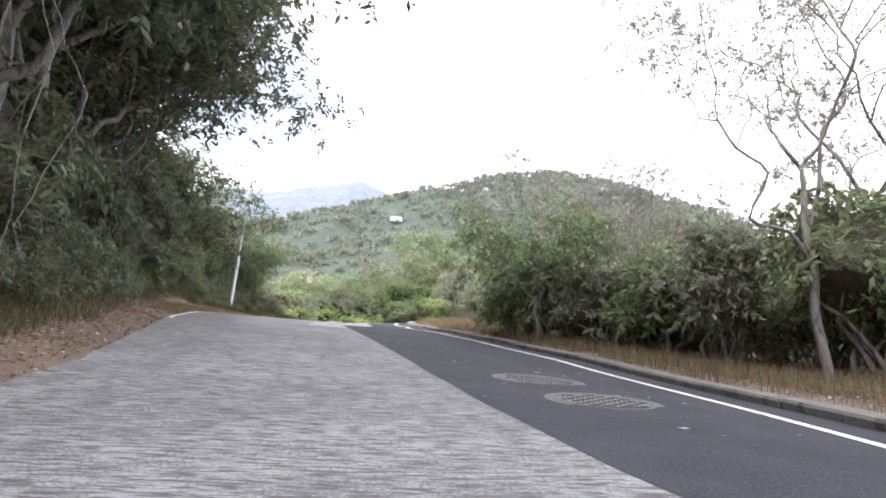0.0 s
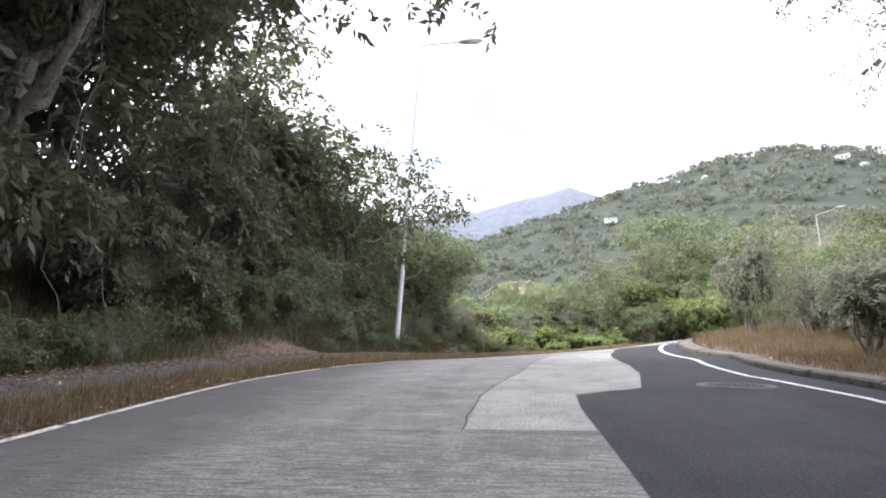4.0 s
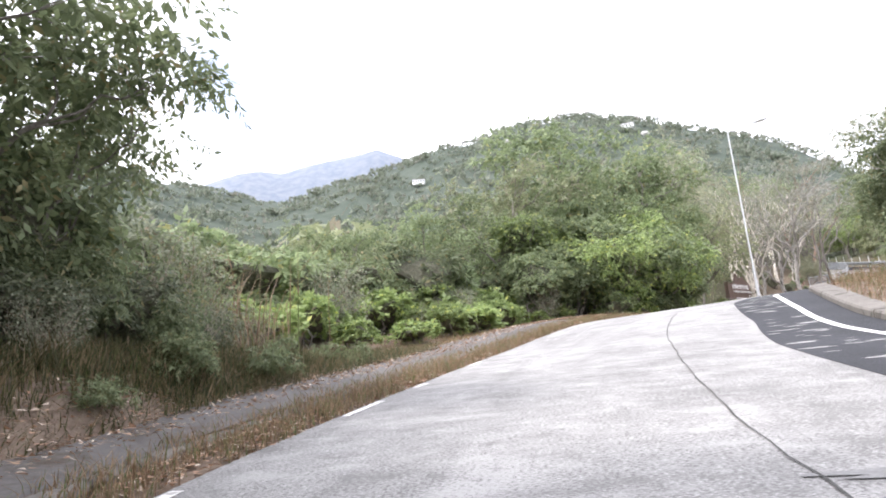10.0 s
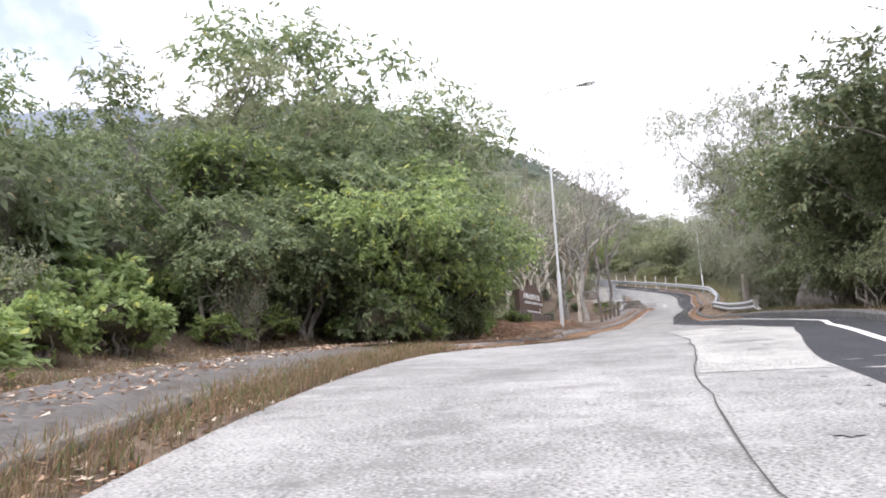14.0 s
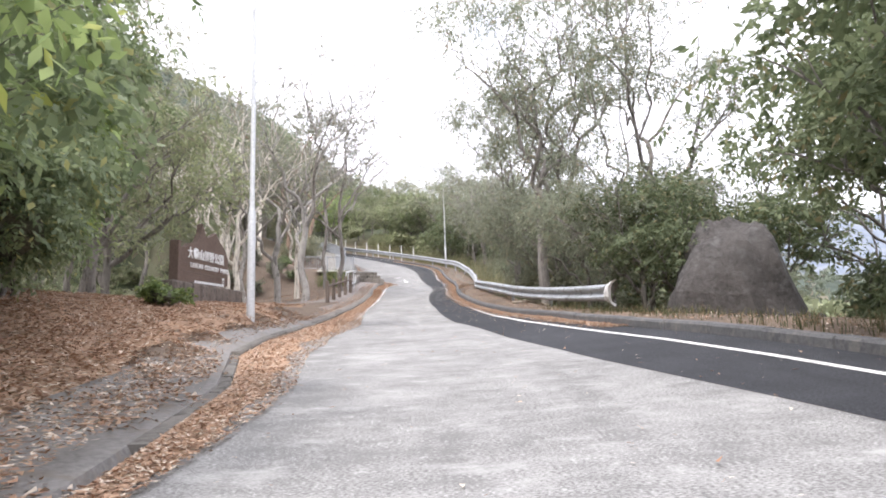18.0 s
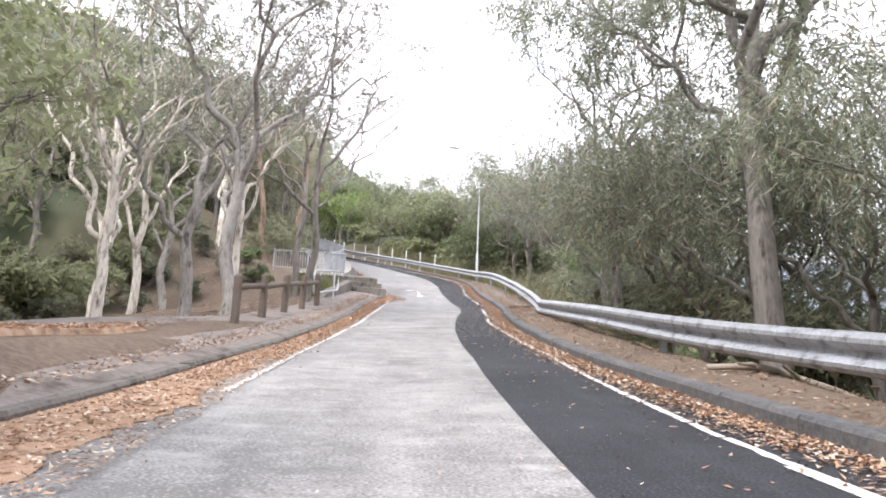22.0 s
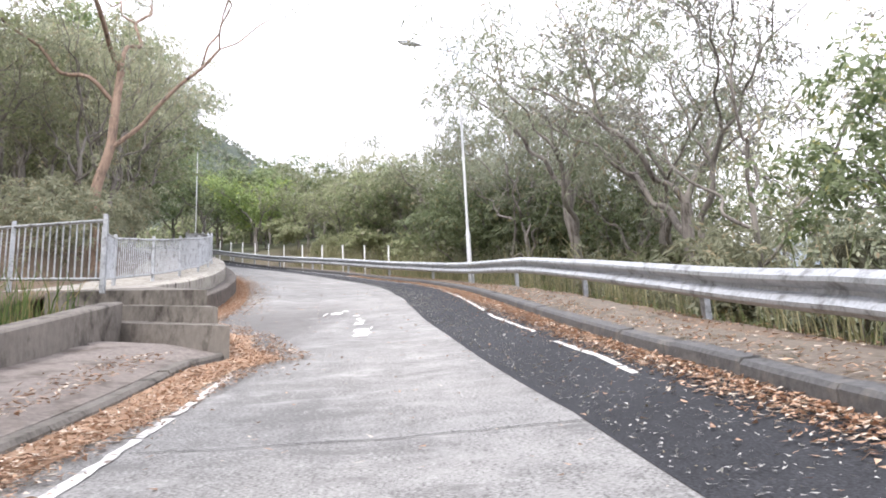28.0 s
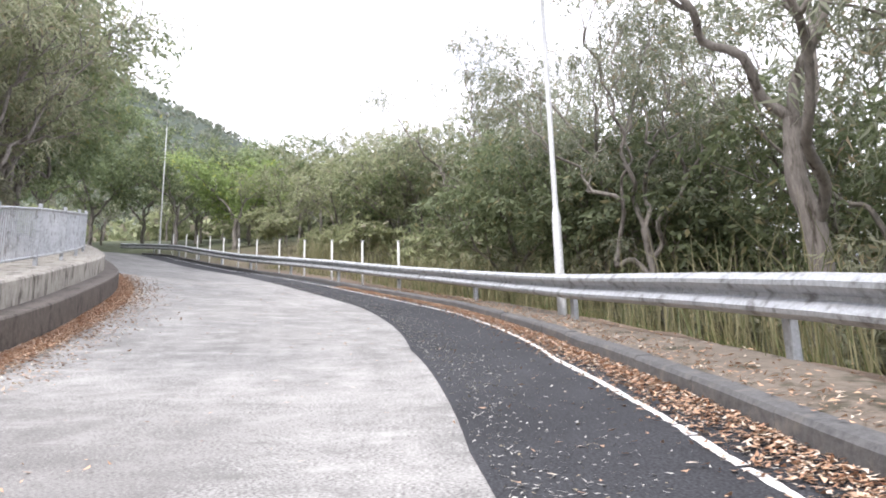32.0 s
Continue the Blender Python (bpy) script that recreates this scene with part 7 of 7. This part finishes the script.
# fallen branches on the banks
def fallen_branch(s, d, length, r, rz, seed, label):
    rng = np.random.default_rng(seed)
    x, y = at_sd(s, d)
    ob = thing("fallen_branch", (x, y, ground_at(x, y)), label, "branch", "fallen branches", rz=rz)
    n = 9
    w = rng.normal(0, length * 0.02, (n, 2)).cumsum(0)
    a = math.radians(rz)
    run = np.linspace(-length / 2, length / 2, n)
    pts = np.stack([run, w[:, 0], np.zeros(n)], 1)
    gx = x + math.cos(a) * pts[:, 0] - math.sin(a) * pts[:, 1]
    gy = y + math.sin(a) * pts[:, 0] + math.cos(a) * pts[:, 1]
    pts[:, 2] = ground_z(gx, gy) - ground_at(x, y) + r * 0.8
    wood = [(smoothed(pts, 2), np.linspace(r, r * 0.5, len(smoothed(pts, 2))), 7)]
    for i in (2, 4, 6):
        q = pts[i] + np.array([length * 0.16, rng.choice([-1, 1]) * length * rng.uniform(0.08, 0.18), rng.uniform(0.0, 0.12)])
        wood.append((bent(rng, pts[i], q, 5, 0.05), np.linspace(r * 0.5, r * 0.2, 5), 5))
    part("limb", tubes("limb", wood, M_DRYTWIG), parent=ob)


for i, (s, d, length, r, rz) in enumerate(((29.2, -4.2, 1.5, 0.022, 10), (31.4, -4.0, 1.3, 0.02, 35), (33.0, -4.3, 1.6, 0.025, 20), (30.4, -3.7, 0.9, 0.014, 80), (32.4, -3.6, 0.8, 0.013, 120), (27.4, -4.0, 1.1, 0.016, 150), (28.4, -3.5, 0.8, 0.012, 60), (24.6, -3.3, 1.0, 0.015, 20), (69.2, 3.75, 1.7, 0.055, 150), (73.0, 3.9, 1.3, 0.03, 100), (10.6, 4.4, 1.2, 0.016, 40), (14.2, 4.6, 1.4, 0.018, 100))):
    fallen_branch(s, d, length, r, rz, 300 + i, "dead fallen branch lying on the leaf-strewn bank")

# ---------------------------------------------------------------- grass and fallen leaves
def blades(name, label, mat, spots, high, wide, rng, lean=0.35):
    """Grass blades at places (x, y), each a bent narrow blade."""
    x, y = spots.T
    z = ground_z(x, y)
    n = len(x)
    h = high * rng.uniform(0.5, 1.3, n)
    a = rng.uniform(0, 6.28, n)
    side = np.stack([np.cos(a), np.sin(a), np.zeros(n)], 1) * (wide * rng.uniform(0.6, 1.4, (n, 1)))
    bend = np.stack([-np.sin(a), np.cos(a), np.zeros(n)], 1) * (h * rng.normal(0, lean, n))[:, None]
    p = np.stack([x, y, z - 0.02], 1)
    m = p + bend * 0.3 + np.stack([0 * h, 0 * h, h * 0.6], 1)
    t = p + bend + np.stack([0 * h, 0 * h, h], 1)
    q = np.stack([p - side, p + side, m + side * 0.7, m - side * 0.7], 1)
    low = np.concatenate([q[:, [0, 1, 2]], q[:, [0, 2, 3]], np.stack([m - side * 0.7, m + side * 0.7, t], 1)])
    ob = new(name, quads(name, low, mat, 3))
    return tagged(ob, label, name.replace("_", " "), kind="stuff")


def scatter(rng, n, a, b, edge, side, lo, hi):
    s = rng.uniform(a, b, n)
    d = edge(s) + side * rng.uniform(lo, hi, n)
    return on_road(s, d)[:, :2]


def tufts(rng, centres, per, r):
    return (centres[:, None] + rng.normal(0, r, (len(centres), per, 2))).reshape(-1, 2)


G = np.random.default_rng(21)
blades("dry_grass", "straw-coloured dry grass on the right verge", L_DRY, np.concatenate([tufts(G, scatter(G, 3000, -4, 44, right_kerb, 1, 0.35, 3.4), 9, 0.09), tufts(G, scatter(G, 2200, -2, 30, right_kerb, 1, 0.9, 3.6), 9, 0.1)]), 0.24, 0.004, G, 0.65)
blades("dry_grass", "straw-coloured dry grass along the left verge", L_DRY, np.concatenate([tufts(G, scatter(G, 3000, 14, 47, left_edge, -1, 0.03, 0.45), 8, 0.06), tufts(G, scatter(G, 900, 30, 47, left_edge, -1, 1.5, 2.6), 9, 0.1), tufts(G, scatter(G, 3600, 18, 50, left_edge, -1, 1.5, 4.4), 8, 0.12)]), 0.13, 0.0032, G, 0.9)
blades("green_weeds", "low green weeds and grass at the foot of the banks", L_GRASS, np.concatenate([tufts(G, scatter(G, 2600, 8, 38, left_edge, -1, 1.3, 3.2), 9, 0.12), tufts(G, scatter(G, 350, 60, 128, right_kerb, 1, 1.0, 3.0), 16, 0.12)]), 0.14, 0.003, G, 0.9)
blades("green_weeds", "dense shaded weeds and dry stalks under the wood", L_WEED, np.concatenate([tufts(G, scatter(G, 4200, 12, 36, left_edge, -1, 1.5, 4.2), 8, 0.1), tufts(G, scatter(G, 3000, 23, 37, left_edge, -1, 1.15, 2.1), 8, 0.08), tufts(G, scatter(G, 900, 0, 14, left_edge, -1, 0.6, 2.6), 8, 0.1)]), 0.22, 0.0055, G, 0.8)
blades("green_weeds", "dark weeds under the trees on the right verge", L_WEED, tufts(G, scatter(G, 1100, 44, 66, right_kerb, 1, 0.5, 4.0), 9, 0.1), 0.15, 0.005, G, 0.7)
blades("green_weeds", "tall grass behind the low path wall", L_GRASS, tufts(G, np.array([at_sd(86.2 + 0.35 * i, -3.5 - 0.5 * (i % 3)) for i in range(9)]), 60, 0.22), 0.75, 0.008, G, 0.5)
blades("tall_reeds", "tall straw-green reeds behind the crash barrier", L_REED, tufts(G, scatter(G, 150, 96, 122, right_kerb, 1, 1.7, 4.5), 20, 0.22), 1.3, 0.008, G, 0.55)
blades("tall_reeds", "tall green reeds behind the crash barrier", L_REED, tufts(G, scatter(G, 140, 80, 112, right_kerb, 1, 1.7, 4.0), 20, 0.24), 0.95, 0.007, G, 0.6)
blades("tall_reeds", "clump of tall arching dry reeds", L_DRY, tufts(G, np.array([at_sd(s, d) for s, d in ((34.3, -4.9), (35.0, -5.6), (35.8, -5.2), (35.2, -4.6), (34.6, -5.9))]), 45, 0.35), 1.5, 0.008, G, 0.7)


def litter(name, label, mat, xyz, size, rng, flat=0.5):
    n = len(xyz)
    up = np.tile([0, 0, 1.0], (n, 1)) + rng.normal(0, flat * 0.5, (n, 3))
    a = rng.normal(0, 1, (n, 3)) * (1, 1, 0.25)
    a /= np.linalg.norm(a, axis=1, keepdims=True)
    b = np.cross(a, up)
    b /= np.linalg.norm(b, axis=1, keepdims=True)
    k = size * rng.uniform(0.5, 1.3, (n, 1))
    xyz = xyz + np.stack([np.zeros(n), np.zeros(n), rng.uniform(0.008, 0.03, n)], 1)
    q = np.stack([xyz - a * k + b * k * 0.4, xyz + a * k, xyz - a * k * 0.5 - b * k * 0.5], 1)
    q[:, :, 2] = np.maximum(q[:, :, 2], xyz[:, None, 2] - 0.004)
    ob = new(name, quads(name, q, mat, 3))
    return tagged(ob, label, name.replace("_", " "), kind="stuff")


def strewn(rng, n, a, b, f, z=0.0):
    """Places strewn along the road; f gives offsets for runs."""
    s = rng.uniform(a, b, n)
    return on_road(s, f(s, rng), z)


def on_ground(p):
    p = p.copy()
    p[:, 2] = bed_z(p[:, 0], p[:, 1]) + 0.005
    return p


heap = along([(46, 0.04), (50, 0.12), (53, 0.2), (55, 0.42), (57, 0.55), (60, 0.88), (63, 0.88), (65, 0.9), (69.5, 0.6), (72, 0.44), (76, 0.34), (84, 0.36), (86.8, 0.6), (88, 0.8), (89.6, 1.15), (90.6, 1.1), (91.6, 0.62), (94, 0.45), (100, 0.3), (112, 0.25)])
heap_s = np.arange(50, 112, 0.12)
heap_w = heap(heap_s) * (0.82 + 0.16 * np.sin(heap_s * 2.3) * np.sin(heap_s * 0.9) + G.normal(0, 0.045, len(heap_s)))
heap_e = left_edge(heap_s)
ob = new("leaf_dust", strip("leaf_dust", heap_s, [heap_e + 0.004, heap_e + heap_w * 0.45, heap_e + heap_w * 0.88], [0.03, 0.02, 0.006], M_DUST))
tagged(ob, "drift of crushed orange-brown leaves in the gutter", "leaf litter", kind="stuff")
litter("fallen_leaves", "thick drift of dry tan leaves in the left gutter", L_FALLEN,
       strewn(G, 60000, 50, 112, lambda s, r: left_edge(s) + 0.01 + r.random(len(s)) ** 1.15 * heap(s) * 1.06, 0.012), 0.02, G)
litter("fallen_leaves", "brown fallen leaves along the left gutter", L_FALLEN, np.concatenate([
    strewn(G, 16000, 46, 86.5, lambda s, r: left_edge(s) + 0.02 + np.abs(r.normal(0, 0.22, len(s))) * np.interp(s, [46, 53, 57, 64, 70, 90], [0.15, 0.35, 1.0, 1.5, 0.9, 0.9])),
    strewn(G, 14000, 86.5, 112, lambda s, r: left_edge(s) + 0.02 + np.abs(r.normal(0, 0.34, len(s))))]), 0.026, G)
litter("fallen_leaves", "brown fallen leaves on the left bank", L_FALLEN, on_ground(np.concatenate([
    strewn(G, 46000, 46, 66.5, lambda s, r: left_edge(s) - np.abs(r.normal(0, 1.9, len(s)))),
    strewn(G, 5000, 66, 76, lambda s, r: left_edge(s) - 2.0 - np.abs(r.normal(0, 2.4, len(s)))),
    strewn(G, 12000, 70, 90, lambda s, r: left_edge(s) - 1.4 - r.uniform(0, 8.0, len(s))),
    strewn(G, 9000, 14, 47, lambda s, r: left_edge(s) - r.uniform(0.0, 0.42, len(s))),
    strewn(G, 17000, 26, 50, lambda s, r: left_edge(s) - r.uniform(0.3, 4.5, len(s))),
    strewn(G, 26000, -2, 36, lambda s, r: left_edge(s) - np.abs(r.normal(0, 1.5, len(s))))])), 0.03, G)
bank_s, bank_k = np.arange(50.0, 71.9, 0.2), np.linspace(0, 1, 12) ** 1.3
bank_in = np.interp(bank_s, [50, 57.5, 59.5, 64.5, 67, 68.8, 70.6], [0.98, 0.9, 0.5, 0.5, 0.9, 1.1, 1.25]) + 0.05 * np.sin(bank_s * 3.1)
bank_out = np.interp(bank_s, [50, 57.5, 61, 66, 69, 70.8], [1.8, 3.4, 5.0, 6.0, 5.4, 4.2])
bank_v = np.stack([on_road(bank_s, left_edge(bank_s) - (bank_in + (bank_out - bank_in) * k)) for k in bank_k], 1).reshape(-1, 3)
bank_up = 0.06 + G.normal(0, 0.012, (len(bank_s), 12))
bank_up[0] = bank_up[-1] = bank_up[:, -1] = -0.2
bank_v[:, 2] = bed_z(bank_v[:, 0], bank_v[:, 1]) + bank_up.ravel()
bank_v[::12, 2] = on_road(bank_s, left_edge(bank_s) - bank_in, np.interp(bank_s, [51, 56, 59], [0.03, 0.1, 0.15]))[:, 2]
ob = new("leaf_drift", mesh_of("leaf_drift", bank_v, [(12 * i + j, 12 * i + j + 1, 12 * i + 13 + j, 12 * i + 12 + j) for i in range(len(bank_s) - 1) for j in range(11)], M_DUST, smooth=True))
tagged(ob, "thick tan leaf litter on the bank round the park sign", "leaf litter", kind="stuff")
bank_p = strewn(G, 60000, 50, 71.7, lambda s, r: left_edge(s) - np.interp(s, [50, 57.5, 59.5, 64.5, 67, 68.8, 70.6], [0.9, 0.88, 0.52, 0.52, 0.9, 1.1, 1.25]) - r.random(len(s)) * np.interp(s, [50, 57.5, 61, 66, 69, 70.8], [0.9, 2.4, 3.9, 4.8, 4.0, 2.8]))
bank_p[:, 2] = bed_z(bank_p[:, 0], bank_p[:, 1]) + 0.062
litter("fallen_leaves", "thick tan leaves heaped round the park sign", L_FALLEN, bank_p, 0.032, G)
litter("fallen_leaves", "brown fallen leaves on the right verge", L_FALLEN, on_ground(np.concatenate([
    strewn(G, 11000, 42, 92, lambda s, r: right_kerb(s) + 0.16 + np.abs(r.normal(0, 1.3, len(s)))),
    strewn(G, 14000, 0, 42, lambda s, r: right_kerb(s) + 0.3 + np.abs(r.normal(0, 1.3, len(s))))])), 0.028, G)
litter("fallen_leaves", "brown fallen leaves on the footpath", L_FALLEN, np.concatenate([
    strewn(G, 9000, 14, 46, lambda s, r: left_edge(s) - 0.5 - r.random(len(s)) * 0.95, 0.15),
    strewn(G, 5000, 50, 57.5, lambda s, r: left_edge(s) - 0.12 - r.random(len(s)) * 0.85, 0.12),
    strewn(G, 2600, 52, 66, lambda s, r: left_edge(s) - 0.12 - r.random(len(s)) * 1.0, 0.14),
    strewn(G, 5000, 66, 87, lambda s, r: left_edge(s) - 0.12 - np.abs(r.normal(0, 0.35, len(s))), 0.14)]), 0.026, G)
litter("fallen_leaves", "brown fallen leaves along the right gutter", L_FALLEN, np.concatenate([
    strewn(G, 44000, 60, 110, lambda s, r: right_kerb(s) - 0.01 - np.abs(r.normal(0, 0.17, len(s)))),
    strewn(G, 5000, 78, 108, lambda s, r: right_kerb(s) + 0.1 + np.abs(r.normal(0, 0.3, len(s))), 0.12)]), 0.024, G)
litter("fallen_leaves", "stray leaves blown over the road", L_FALLEN, np.concatenate([
    strewn(G, 1500, 48, 112, lambda s, r: left_edge(s) + r.random(len(s)) * (right_kerb(s) - left_edge(s))),
    strewn(G, 1200, 60, 96, lambda s, r: right_kerb(s) - np.abs(r.normal(0, 0.6, len(s))))]), 0.022, G, 0.3)
litter("pale_petals", "pale dried petals strewn over the asphalt", L_PALE, strewn(G, 9000, 74, 112, lambda s, r: asphalt_edge(s) + 0.03 + np.abs(r.normal(0, 0.4, len(s)))), 0.015, G, 0.2)
